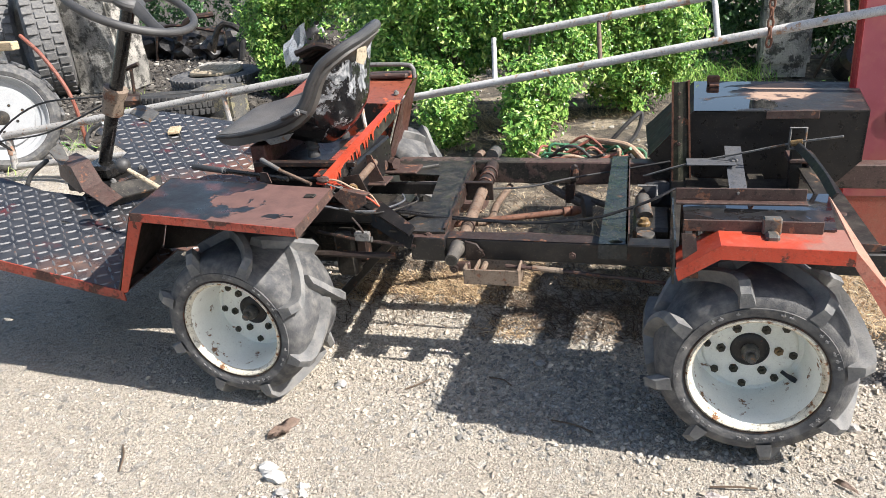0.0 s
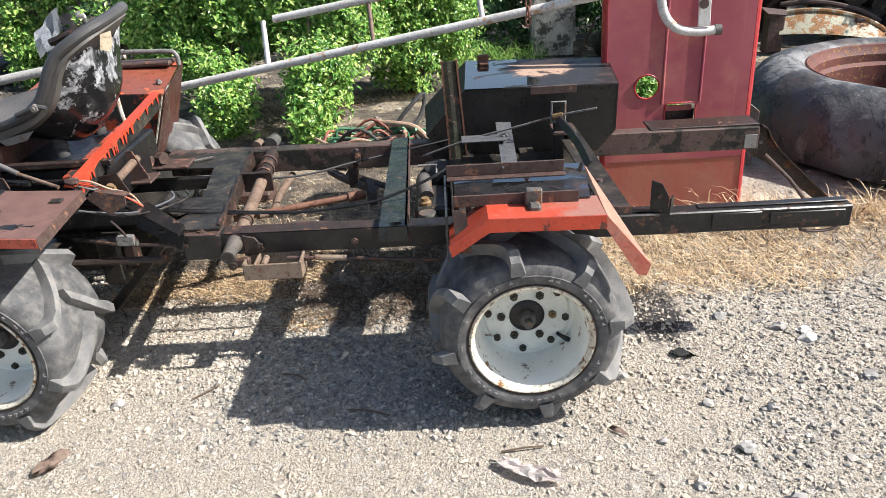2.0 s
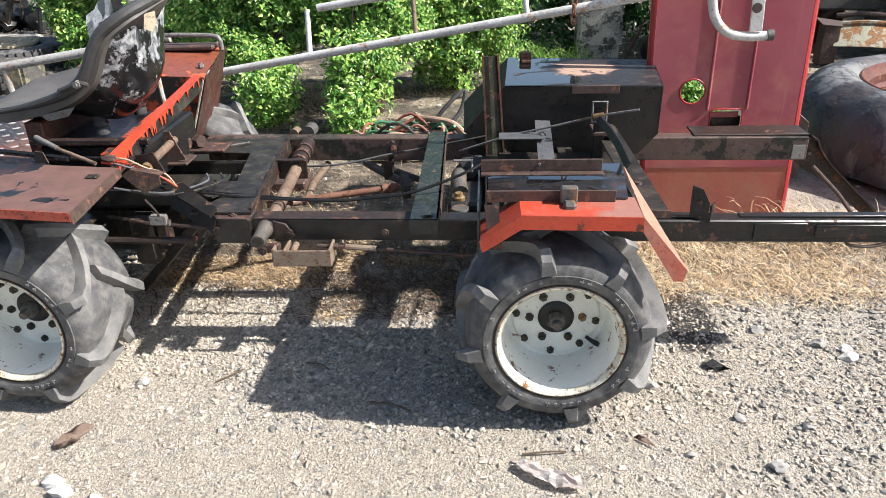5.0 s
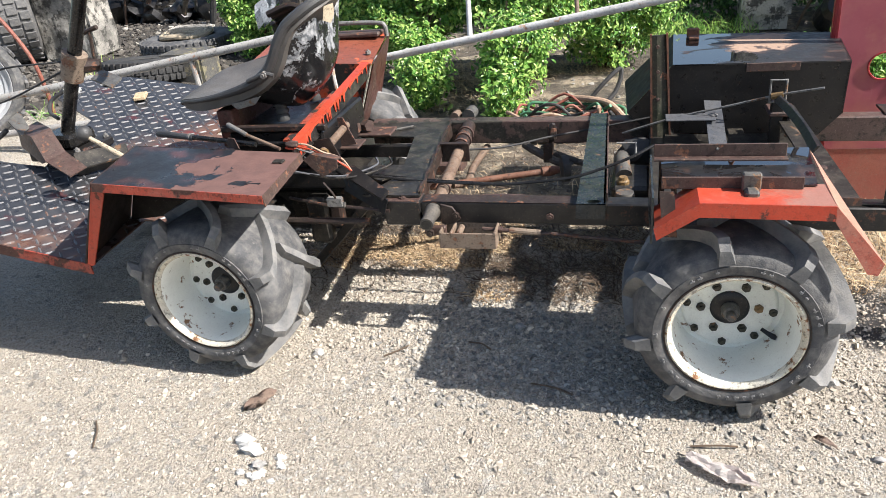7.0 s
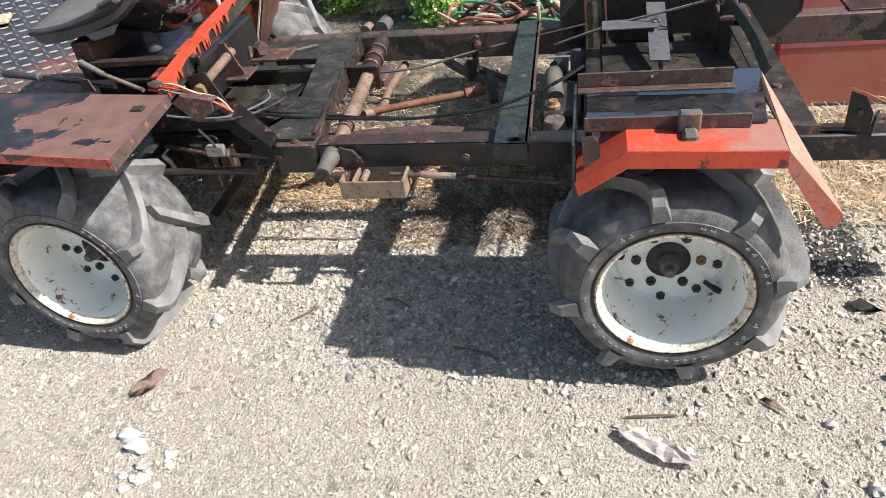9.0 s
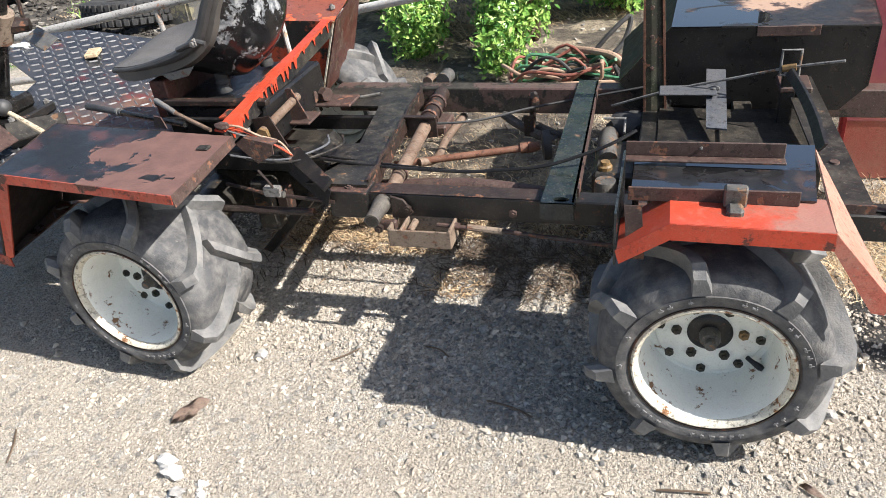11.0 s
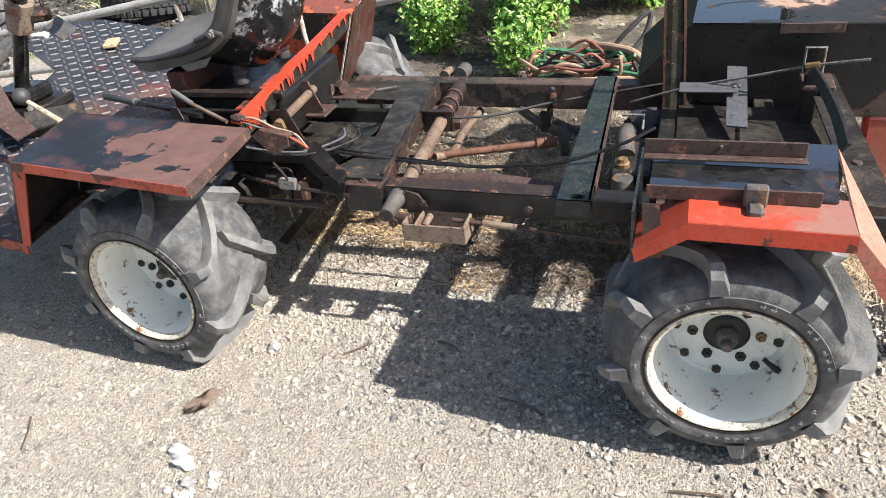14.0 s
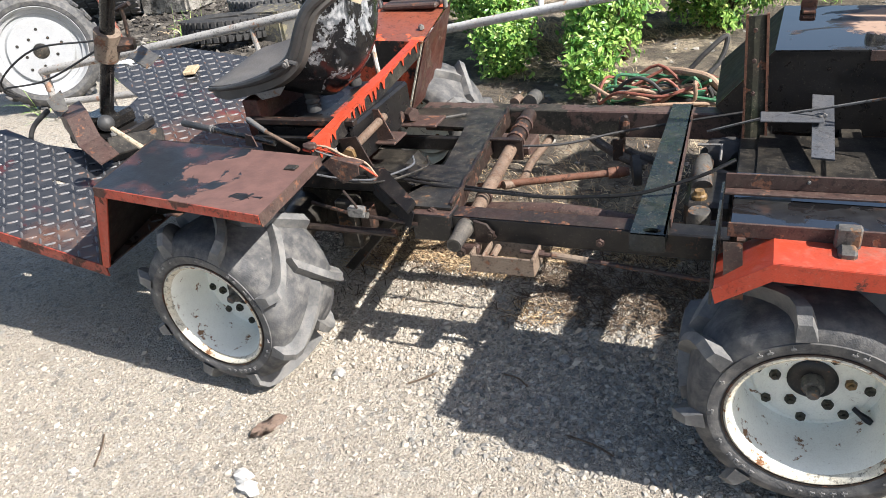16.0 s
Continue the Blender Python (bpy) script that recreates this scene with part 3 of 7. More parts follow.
def plate(corners, th, w=0.0, bm=None, grow=None):
    """A sheet on the given corners, th thick, away from the corners' normal (or along grow)."""
    own = bmesh.new()
    pts = [Vector(c) for c in corners]
    n = Vector((0, 0, 0))
    for i in range(len(pts)):
        a, b = pts[i], pts[(i + 1) % len(pts)]
        n += a.cross(b)
    n = (Vector(grow) if grow else -n).normalized() * th
    top = [own.verts.new(p) for p in pts]
    low = [own.verts.new(p + n) for p in pts]
    own.faces.new(top)
    own.faces.new(low[::-1])
    for i in range(len(pts)):
        j = (i + 1) % len(pts)
        own.faces.new((top[i], low[i], low[j], top[j]))
    bmesh.ops.recalc_face_normals(own, faces=own.faces)
    bevel(own, w)
    return own if bm is None else merge(bm, own)


def tube(points, r, seg=10, bm=None, caps=True, closed=False, flat=1.0):
    """A pipe through points; r is one radius or one for each point."""
    own = bm or bmesh.new()
    pts = [Vector(p) for p in points]
    n = len(pts)
    rs = r if isinstance(r, (list, tuple)) else [r] * n
    rings, side = [], None
    for i, p in enumerate(pts):
        a, b = (pts[i - 1], pts[(i + 1) % n]) if closed else (pts[max(i - 1, 0)], pts[min(i + 1, n - 1)])
        d = (b - a).normalized()
        if side is None:
            side = d.orthogonal().normalized()
        side = (side - d * side.dot(d)).normalized()
        up = d.cross(side)
        rings.append([own.verts.new(p + (side * math.cos(k * math.tau / seg) + up * (flat * math.sin(k * math.tau / seg))) * rs[i]) for k in range(seg)])
    for i in range(n if closed else n - 1):
        a, b = rings[i], rings[(i + 1) % n]
        for k in range(seg):
            own.faces.new((a[k], a[(k + 1) % seg], b[(k + 1) % seg], b[k]))
    if caps and not closed:
        own.faces.new(rings[0][::-1])
        own.faces.new(rings[-1])
    return own


def curve(points, steps=8):
    """Points of a smooth line through the given points."""
    p = [Vector(q) for q in points]
    p = [2 * p[0] - p[1]] + p + [2 * p[-1] - p[-2]]
    out = []
    for i in range(1, len(p) - 2):
        for s in range(steps):
            t = s / steps
            a, b, c, d = p[i - 1], p[i], p[i + 1], p[i + 2]
            out.append(0.5 * (2 * b + (c - a) * t + (2 * a - 5 * b + 4 * c - d) * t * t + (3 * b - a - 3 * c + d) * t ** 3))
    out.append(p[-2])
    return out


def lathe(profile, seg=48, bm=None, m=None, axis="Y"):
    """Turns (radius, along) pairs round the y axis (or z)."""
    own = bm or bmesh.new()
    rings = []
    for r, h in profile:
        ring = []
        for k in range(seg):
            c, s = math.cos(k * math.tau / seg), math.sin(k * math.tau / seg)
            v = Vector((r * c, h, r * s)) if axis == "Y" else Vector((r * c, r * s, h))
            ring.append(own.verts.new(m @ v if m else v))
        rings.append(ring)
    for a, b in zip(rings, rings[1:]):
        for k in range(seg):
            own.faces.new((a[k], a[(k + 1) % seg], b[(k + 1) % seg], b[k]))
    bmesh.ops.recalc_face_normals(own, faces=own.faces)
    return own


def hexbolt(at, r, h, axis="Y", turn=0.0):
    """A bolt head that stands out of a face, towards -y (or +z)."""
    bm = bmesh.new()
    bmesh.ops.create_cone(bm, cap_ends=True, segments=6, radius1=r, radius2=r * 0.94, depth=h)
    bmesh.ops.create_cone(bm, cap_ends=True, segments=8, radius1=r * 0.5, radius2=r * 0.45, depth=h * 1.9)
    rot = Matrix.Rotation(radians(90), 4, "X") if axis == "Y" else Matrix.Identity(4)
    bmesh.ops.transform(bm, matrix=Matrix.Translation(at) @ rot @ Matrix.Rotation(turn, 4, "Z"), verts=bm.verts)
    return bm


def rows_mesh(name, verts, faces, mat, smooth=False):
    me = bpy.data.meshes.new(name)
    me.from_pydata(verts, [], faces)
    me.materials.append(mat)
    if smooth:
        for p in me.polygons:
            p.use_smooth = True
    me.update()
    return new(name, me)



def circle(cx, cy, r, n=16, sx=1.0, sy=1.0):
    """A round or oval outline, for holes."""
    return [(cx + r * sx * math.cos(k * math.tau / n), cy + r * sy * math.sin(k * math.tau / n)) for k in range(n)]


def sheet(outer, holes, th, m):
    """A flat sheet in the local xy plane with holes through it, th thick below that plane."""
    bm = bmesh.new()
    edges = []
    for loop in [outer] + holes:
        vs = [bm.verts.new((x, y, 0)) for x, y in loop]
        edges += [bm.edges.new((vs[i - 1], vs[i])) for i in range(len(vs))]
    bmesh.ops.triangle_fill(bm, use_beauty=True, use_dissolve=False, edges=edges, normal=(0, 0, 1))
    for f in bm.faces:
        if f.normal.z < 0:
            f.normal_flip()
    made = bmesh.ops.extrude_face_region(bm, geom=list(bm.faces), use_keep_orig=True)
    moved = [v for v in made["geom"] if isinstance(v, bmesh.types.BMVert)]
    for v in moved:
        v.co.z -= th
    bmesh.ops.recalc_face_normals(bm, faces=bm.faces)
    bmesh.ops.transform(bm, matrix=m, verts=bm.verts)
    return bm


def lump(at, size, seed, rough=0.35, sub_div=3):
    """An uneven rounded lump: a stone, a rag, a clod."""
    bm = bmesh.new()
    bmesh.ops.create_icosphere(bm, subdivisions=sub_div, radius=1.0)
    for v in bm.verts:
        k = 1 + rough * noise.noise(v.co * 1.6 + Vector((seed * 3.7, 0, 0))) + rough * 0.4 * noise.noise(v.co * 4.1 + Vector((0, seed * 1.3, 0)))
        v.co = Vector((v.co.x * size[0], v.co.y * size[1], v.co.z * size[2])) * k + Vector(at)
    return bm


def lump_box(at, size, cuts, seed):
    """A rough-edged block, standing on at."""
    bm = bmesh.new()
    bmesh.ops.create_cube(bm, size=1.0)
    bmesh.ops.bevel(bm, geom=list(bm.edges), offset=0.06, segments=2, affect="EDGES")
    bmesh.ops.subdivide_edges(bm, edges=list(bm.edges), cuts=cuts, use_grid_fill=True)
    for v in bm.verts:
        p = Vector((v.co.x * size[0], v.co.y * size[1], (v.co.z + 0.5) * size[2]))
        n = Vector((noise.noise(p * 4 + Vector((seed, 0, 0))), noise.noise(p * 4 + Vector((0, seed, 0))), 0.3 * noise.noise(p * 4 + Vector((0, 0, seed)))))
        v.co = Vector(at) + p + n * 0.05 * min(1.0, max(size[0], size[1]))
    return bm


# ---------------------------------------------------------------- ground
def ground_z(x, y):
    z = 0.012 * noise.noise((x * 1.1, y * 1.1, 0)) + 0.006 * noise.noise((x * 4, y * 4, 3)) - 0.006
    if x < -3.2:
        f = min(1.0, (-3.2 - x) / 0.7)
        z += (0.19 - 0.08 * min(1.0, max(0.0, (y - 2.3) / 0.6))) * f * f * (3 - 2 * f) * min(1.0, max(0.0, (y - 0.6) / 0.8))
    rise = min(1.0, max(0.0, (y - 0.15) / 0.6)) * min(1.0, max(0.0, (2.2 - y) / 0.8)) * min(1.0, max(0.0, (1.6 - abs(x + 0.75)) / 0.7))
    z += 0.03 * rise * rise * (3 - 2 * rise)
    if y > 1.6:
        z += min(y - 1.6, 3) * 0.012 * noise.noise((x * 0.7, y * 0.7, 7))
    return z


def build_ground():
    bm = bmesh.new()
    xs = sorted(set([-400, -60, -30, -15, -9] + [round(-6.5 + i * 0.05, 3) for i in range(220)] + [7, 12, 30, 60, 400]))
    ys = sorted(set([-400, -60, -20, -6, -2] + [round(-1.0 + i * 0.05, 3) for i in range(160)] + [9, 14, 30, 60, 400]))
    grid = [[bm.verts.new((x, y, ground_z(x, y))) for x in xs] for y in ys]
    for a, b in zip(grid, grid[1:]):
        for i in range(len(xs) - 1):
            bm.faces.new((a[i], a[i + 1], b[i + 1], b[i]))
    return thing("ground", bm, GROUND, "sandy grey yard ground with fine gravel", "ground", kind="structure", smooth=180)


build_ground()

# ---------------------------------------------------------------- the stripped tractor
tractor = holder("tractor_chassis", (-0.7, 0.78, 0.0), "stripped rusty four-wheeled tractor chassis with seat and steering column", "tractor")
TREAD_W = 0.295


def tyre_mesh():
    """Tyre carcass; its axis is y, its outer face lies at y = 0."""
    w = TREAD_W
    prof = [(0.164, 0.014), (0.172, 0.004), (0.186, -0.004), (0.205, -0.005), (0.206, -0.002), (0.222, 0.001), (0.238, 0.012), (0.248, 0.032), (0.2525, 0.065), (0.255, w / 2), (0.2525, w - 0.065), (0.248, w - 0.032), (0.238, w - 0.012), (0.222, w - 0.001), (0.195, w + 0.003), (0.172, w - 0.01)]
    return lathe(prof, 72)


def lug_mesh(flip):
    """One slanted tread bar, worn round at its edges."""
    bm = bmesh.new()
    rings = []
    steps = 9
    for s in range(steps):
        f = s / (steps - 1)
        y = -0.008 + f * 0.178
        lean = 0.0 if f < 0.12 else (f - 0.12) ** 1.3 * 0.62
        r = 0.218 if s == 0 else (0.2385 if s == 1 else 0.2505 if s == 2 else 0.252)
        top = (0.252, 0.280, 0.287)[s] if s < 3 else 0.288 - 0.004 * f
        wd = 0.0165 if s < 2 else 0.0135 + 0.006 * f
        if flip:
            y = TREAD_W - y
        ring = []
        for da, rr in ((-1.45, r - 0.006), (-1.0, (r + top) / 2 + 0.004), (-0.78, top - 0.002), (0.78, top), (1.0, (r + top) / 2 + 0.004), (1.45, r - 0.006)):
            ang = math.pi / 2 + lean + da * wd / 0.262
            ring.append(bm.verts.new((rr * math.cos(ang), y, rr * math.sin(ang))))
        rings.append(ring)
    for a, b in zip(rings, rings[1:]):
        for q in range(5):
            bm.faces.new((a[q], a[q + 1], b[q + 1], b[q]))
    bm.faces.new(rings[0])
    bm.faces.new(rings[-1][::-1])
    bmesh.ops.recalc_face_normals(bm, faces=bm.faces)
    return bm


def ring_letters():
    """Worn raised moulding marks round the sidewall, not readable."""
    bm = bmesh.new()
    rng = random.Random(4)
    for k in range(58):
        a = k * math.tau / 58
        if k % 9 in (0, 1, 8) or rng.random() < 0.25:
            continue
        m = Matrix.Rotation(-a, 4, "Y") @ Matrix.Translation((0, 0, 0.196))
        box(-0.005 - rng.random() * 0.004, 0.004, -0.0062, -0.003, -0.0045, 0.0005, 0.0008, bm, m)
        box(-0.001, 0.001, -0.0062, -0.003, -0.006, 0.006, 0.0006, bm, m @ Matrix.Rotation(0.03, 4, "Y"))
    return bm


def build_wheel(hub, turn=0.0, camber=0.0, spin=0.0, far=False, lug_turn=0.0):
    """A wheel whose outer face looks to -y (or +y), with its hub on that face."""
    w = new("wheel")
    w.empty_display_size = 0.05
    w.matrix_basis = Matrix.Translation(hub) @ Matrix.Rotation(turn + (math.pi if far else 0), 4, "Z") @ Matrix.Rotation(camber, 4, "X") @ Matrix.Rotation(spin, 4, "Y")
    under(w, tractor)

    def bit(name, bm, mat, label="", share=None, m=None):
        ob = link_mesh(name, bm, mat, 35) if share is None else new(name, share)
        ob.parent = w
        if m is not None:
            ob.matrix_basis = m
        if label:
            ob["label"] = label
        return ob
    bit("tyre", tyre_mesh(), RUBBER, "dusty black rubber tyre")
    for flip in (0, 1):
        data = None
        for k in range(8):
            m = Matrix.Rotation((k + 0.5 * flip) * math.tau / 8 + lug_turn, 4, "Y")
            if data is None:
                ob = bit("tread_lug", lug_mesh(flip), RUBBER_LUG, m=m)
                data = ob.data
            else:
                bit("tread_lug", None, None, share=data, m=m)
    bit("sidewall_lettering", ring_letters(), SCUFF)["kind"] = "stuff"
    flange = [(0.171, 0.016), (0.1745, 0.007), (0.173, 0.0), (0.168, -0.003), (0.163, 0.0), (0.159, 0.006), (0.157, 0.014)]
    bit("rim_flange", lathe(flange, 56), CREAM_EDGE, "cream rim flange edged with rust")
    bit("rust_ring", lathe([(0.1785, 0.004), (0.1775, -0.0025), (0.174, -0.003), (0.1735, 0.002)], 56), DARK_RUST)
    barrel = [(0.157, 0.014), (0.153, 0.024), (0.150, 0.045), (0.147, 0.085), (0.145, 0.112), (0.143, 0.140), (0.140, 0.152), (0.126, 0.152), (0.121, 0.143), (0.117, 0.1405), (0.0, 0.1405)]
    bit("rim", lathe(barrel, 56), CREAM, "cream painted dished rim")
    bit("rim_back", lathe([(0.160, 0.24), (0.152, 0.2), (0.151, 0.05)], 40), CREAM)
    bit("hub_ring", lathe([(0.050, 0.143), (0.051, 0.136), (0.045, 0.131), (0.030, 0.129), (0.0, 0.129)], 28), BLACK, "greasy black hub ring")
    bit("hub_nut", lathe([(0.024, 0.130), (0.024, 0.110), (0.020, 0.103), (0.0135, 0.101), (0.0135, 0.085), (0.010, 0.081), (0.0, 0.081)], 12), STUB, "rusty axle nut")
    for k in range(6):
        a = math.radians(8 + 60 * k)
        bit("wheel_bolt", hexbolt((0.074 * math.cos(a), 0.136, 0.074 * math.sin(a)), 0.0125, 0.011, turn=k), BRASS if k == 0 else OLIVE)
    for k in range(8):
        a = math.radians(2 + 45 * k)
        bit("wheel_bolt", hexbolt((0.112 * math.cos(a), 0.137, 0.112 * math.sin(a)), 0.0115, 0.009, turn=k * 0.7), OLIVE)
    bit("valve", tube([(0.095, 0.137, -0.052), (0.107, 0.128, -0.055), (0.124, 0.117, -0.058), (0.131, 0.112, -0.059)], [0.0055, 0.006, 0.0085, 0.006], 8), BLACK, "black rubber valve stem")
    return w


build_wheel((0.0, 0.0, 0.285), spin=radians(8), lug_turn=radians(-18))
build_wheel((0.0, 1.58, 0.285), far=True)
build_wheel((-1.56, 0.045, 0.285), turn=radians(-2), spin=radians(0), lug_turn=radians(23))
build_wheel((-1.50, 1.665, 0.285), turn=radians(-2), far=True, spin=radians(14))

# --- frame
NEAR = Matrix(((1.022, 0, 0, 0.004), (0, 1, 0, 0.04), (0, 0, 1, -0.023), (0, 0, 0, 1)))


def near_part(name, bm, mat, label=""):
    """A part of the side beam next to the camera's side of the yard, given in the beam's own place."""
    bmesh.ops.transform(bm, matrix=NEAR, verts=bm.verts)
    return part(name, bm, mat, tractor, label)


lean_m = lean = Matrix(((1, 0, 0, 0), (0, 1, 0, 0), (-0.008, 0, 1, 0), (0, 0, 0, 1)))
bm = box(-1.02, 1.01, 0.352, 0.412, 0.422, 0.494, 0.004, m=lean)
near_part("frame_beam", bm, BLACK, "black painted steel side beam with rust spots")
bm = box(-1.34, 1.06, 1.165, 1.228, 0.392, 0.486, 0.004, m=lean)
part("frame_beam", bm, BEAM_FAR, tractor, "oily dark steel side beam with bare rusty top")
part("beam_cap", box(0.62, 1.06, 1.18, 1.30, 0.478, 0.487, 0.002), DARK_RUST, tractor)
near_part("weld_patch", box(0.585, 0.735, 0.347, 0.353, 0.43, 0.482, 0.002), BLACK)
near_part("weld_patch", box(0.76, 0.985, 0.346, 0.353, 0.438, 0.476, 0.002), BLACK)
near_part("top_strap", box(0.55, 1.0, 0.375, 0.405, 0.489, 0.494, 0.0015), BLACK)
near_part("top_strap", box(0.30, 0.41, 0.365, 0.40, 0.494, 0.499, 0.0015), BLACK)
near_part("hook_loop", tube(curve([(0.86, 0.36, 0.425), (0.865, 0.355, 0.408), (0.92, 0.352, 0.403), (0.965, 0.355, 0.41), (0.97, 0.36, 0.425)], 5), 0.005, 8), RUST)
bm = plate([(0.40, 0.37, 0.49), (0.45, 0.352, 0.485), (0.45, 0.352, 0.545), (0.43, 0.36, 0.585), (0.40, 0.37, 0.595)], 0.006, grow=(0.3, 1, 0))
plate([(0.45, 0.352, 0.485), (0.452, 0.352, 0.54), (0.475, 0.40, 0.53), (0.475, 0.40, 0.485)], 0.006, bm=bm)
near_part("angle_bracket", bm, BLACK)
near_part("bolt", hexbolt((0.424, 0.357, 0.545), 0.008, 0.006), DARK_RUST)
near_part("bolt", hexbolt((-0.50, 0.349, 0.455), 0.012, 0.01), RUST)
near_part("bolt", hexbolt((0.295, 0.35, 0.455), 0.008, 0.006), DARK_RUST)
bm = sheet([(0.0, 0.0), (0.05, 0.0), (0.05, 0.055), (0.0, 0.055)], [], 0.006, Matrix.Translation((1.0, 1.158, 0.392)) @ Matrix.Rotation(radians(90), 4, "X"))
part("clip", bm, STEEL, tractor)

# drawbar arm that bends down from the far beam
arm = [(1.03, 0.475), (1.075, 0.478), (1.10, 0.462), (1.115, 0.425), (1.16, 0.365), (1.23, 0.30), (1.40, 0.14), (1.385, 0.10), (1.21, 0.245), (1.12, 0.31), (1.06, 0.34), (1.03, 0.375)]
bm = plate([(x, 1.205, z) for x, z in arm], 0.008, grow=(0, 1, 0))
part("drawbar_arm", bm, DARK_RUST, tractor)
edge = [(1.075, 0.478), (1.10, 0.464), (1.117, 0.427), (1.162, 0.368), (1.232, 0.303), (1.402, 0.143)]
bm = bmesh.new()
for (xa, za), (xb, zb) in zip(edge, edge[1:]):
    plate([(xa, 1.17, za), (xb, 1.17, zb), (xb, 1.21, zb), (xa, 1.21, za)], 0.006, bm=bm)
part("drawbar_flange", bm, DARK_RUST, tractor)
part("stay_rod", tube([(1.09, 1.16, 0.36), (1.19, 1.12, 0.26), (1.33, 1.08, 0.08)], 0.008, 8), RUST, tractor)
part("bolt", hexbolt((1.085, 1.2, 0.40), 0.008, 0.008), STEEL, tractor)

# cross members
bm = sheet([(-0.423, 0.335), (-0.338, 0.335), (-0.358, 1.225), (-0.425, 1.225)], [circle(-0.373, 0.36, 0.012, 14, 1.8)], 0.007, Matrix.Translation((0, 0, 0.498)))
plate([(-0.423, 0.335, 0.498), (-0.338, 0.335, 0.498), (-0.338, 0.333, 0.452), (-0.425, 0.333, 0.452)], 0.006, bm=bm, grow=(0, 1, 0))
plate([(-0.338, 0.345, 0.498), (-0.358, 1.22, 0.498), (-0.356, 1.22, 0.47), (-0.336, 0.345, 0.47)], 0.006, bm=bm, grow=(-1, 0, 0))
part("cross_member", bm, GREEN_STEEL, tractor, "blue-green black painted cross channel")
part("cross_edge", plate([(-0.338, 0.42, 0.499), (-0.334, 0.42, 0.499), (-0.354, 1.17, 0.499), (-0.358, 1.17, 0.499)], 0.03), RUST, tractor)
bm = sheet([(-1.12, 0.405), (-0.925, 0.405), (-0.99, 1.17), (-1.35, 1.17), (-1.33, 1.0), (-1.10, 0.985), (-1.055, 0.68), (-1.36, 0.66), (-1.38, 0.55), (-1.14, 0.56), (-1.10, 0.53), (-1.07, 0.57), (-1.05, 0.56)], [], 0.007, Matrix.Translation((0, 0, 0.495)))
part("deck_plate", bm, OILY, tractor, "oily black steel deck plate")
bm = bmesh.new()
pts = []
rng = random.Random(7)
for i in range(15):
    f = i / 14
    pts.append((-0.925 - 0.065 * f + rng.uniform(-0.006, 0.006), 0.42 + 0.75 * f))
rings = [[bm.verts.new(q) for q in ((x, y, 0.503), (x - 0.007, y, 0.503), (x - 0.003, y, 0.45), (x + 0.004, y, 0.45))] for x, y in pts]
for a, b in zip(rings, rings[1:]):
    for q in range(4):
        bm.faces.new((a[q], a[(q + 1) % 4], b[(q + 1) % 4], b[q]))
bm.faces.new(rings[0][::-1])
bm.faces.new(rings[-1])
bmesh.ops.recalc_face_normals(bm, faces=bm.faces)
part("torn_flange", bm, DARK_RUST, tractor, "torn rusty flange")
part("cross_bar", box(-1.64, -1.10, 0.94, 0.965, 0.425, 0.472, 0.003), BLACK, tractor)
part("cross_bar", box(-1.64, -1.05, 0.60, 0.625, 0.43, 0.48, 0.003), BLACK, tractor)
part("scrap_stick", tube([(-1.20, 1.06, 0.50), (-1.13, 1.09, 0.503)], 0.006, 6), STUB, tractor)

# bent bar at the front end of the near beam
bm = plate([(-1.25, 0.52, 0.53), (-1.18, 0.525, 0.545), (-1.02, 0.385, 0.512), (-1.03, 0.345, 0.50)], 0.012)
plate([(-1.25, 0.515, 0.53), (-1.16, 0.50, 0.54), (-1.015, 0.348, 0.50), (-1.03, 0.342, 0.455), (-1.22, 0.50, 0.47)], 0.008, bm=bm, grow=(0, 1, 0))
part("bent_bar", bm, BLACK, tractor)
part("bent_bar", box(-1.64, -1.18, 0.50, 0.53, 0.48, 0.535, 0.003), BLACK, tractor)
bm = box(-1.02, -0.905, 0.335, 0.36, 0.425, 0.505, 0.003)
box(-1.02, -0.905, 0.335, 0.41, 0.500, 0.507, 0.002, bm)
near_part("end_bracket", bm, BLACK)
near_part("end_cap", box(-1.018, -0.907, 0.338, 0.408, 0.507, 0.5085, 0.0), RUST)
near_part("beam_top", box(-0.90, -0.43, 0.353, 0.411, 0.4942, 0.4955, 0.0, m=lean_m), DARK_RUST, "rusty bare top of the beam")
near_part("bolt", hexbolt((-0.965, 0.365, 0.509), 0.014, 0.008, "Z"), RUST)
part("brace_leg", plate([(-1.13, 0.56, 0.46), (-1.095, 0.56, 0.45), (-1.44, 0.62, 0.09), (-1.475, 0.62, 0.10)], 0.025, 0.002, grow=(0.2, 1, 0)), BLACK, tractor)
part("tie_rod", tube([(-1.38, 0.40, 0.485), (-1.24, 0.37, 0.475), (-1.02, 0.37, 0.455)], 0.006, 8), DARK_RUST, tractor)
part("tie_rod", tube([(-1.60, 0.36, 0.42), (-1.10, 0.385, 0.41)], 0.012, 8), DARK_RUST, tractor)
part("axle_housing", tube([(-1.56, 0.30, 0.285), (-1.56, 0.62, 0.33), (-1.56, 0.95, 0.33), (-1.56, 1.26, 0.285)], [0.05, 0.07, 0.07, 0.05], 14), OILY, tractor)
part("brake_drum", tube([(0.0, 0.285, 0.285), (0.0, 0.30, 0.285), (0.0, 0.385, 0.285), (0.0, 0.395, 0.285)], [0.15, 0.17, 0.17, 0.15], 24), OILY, tractor, "oily black brake drum")
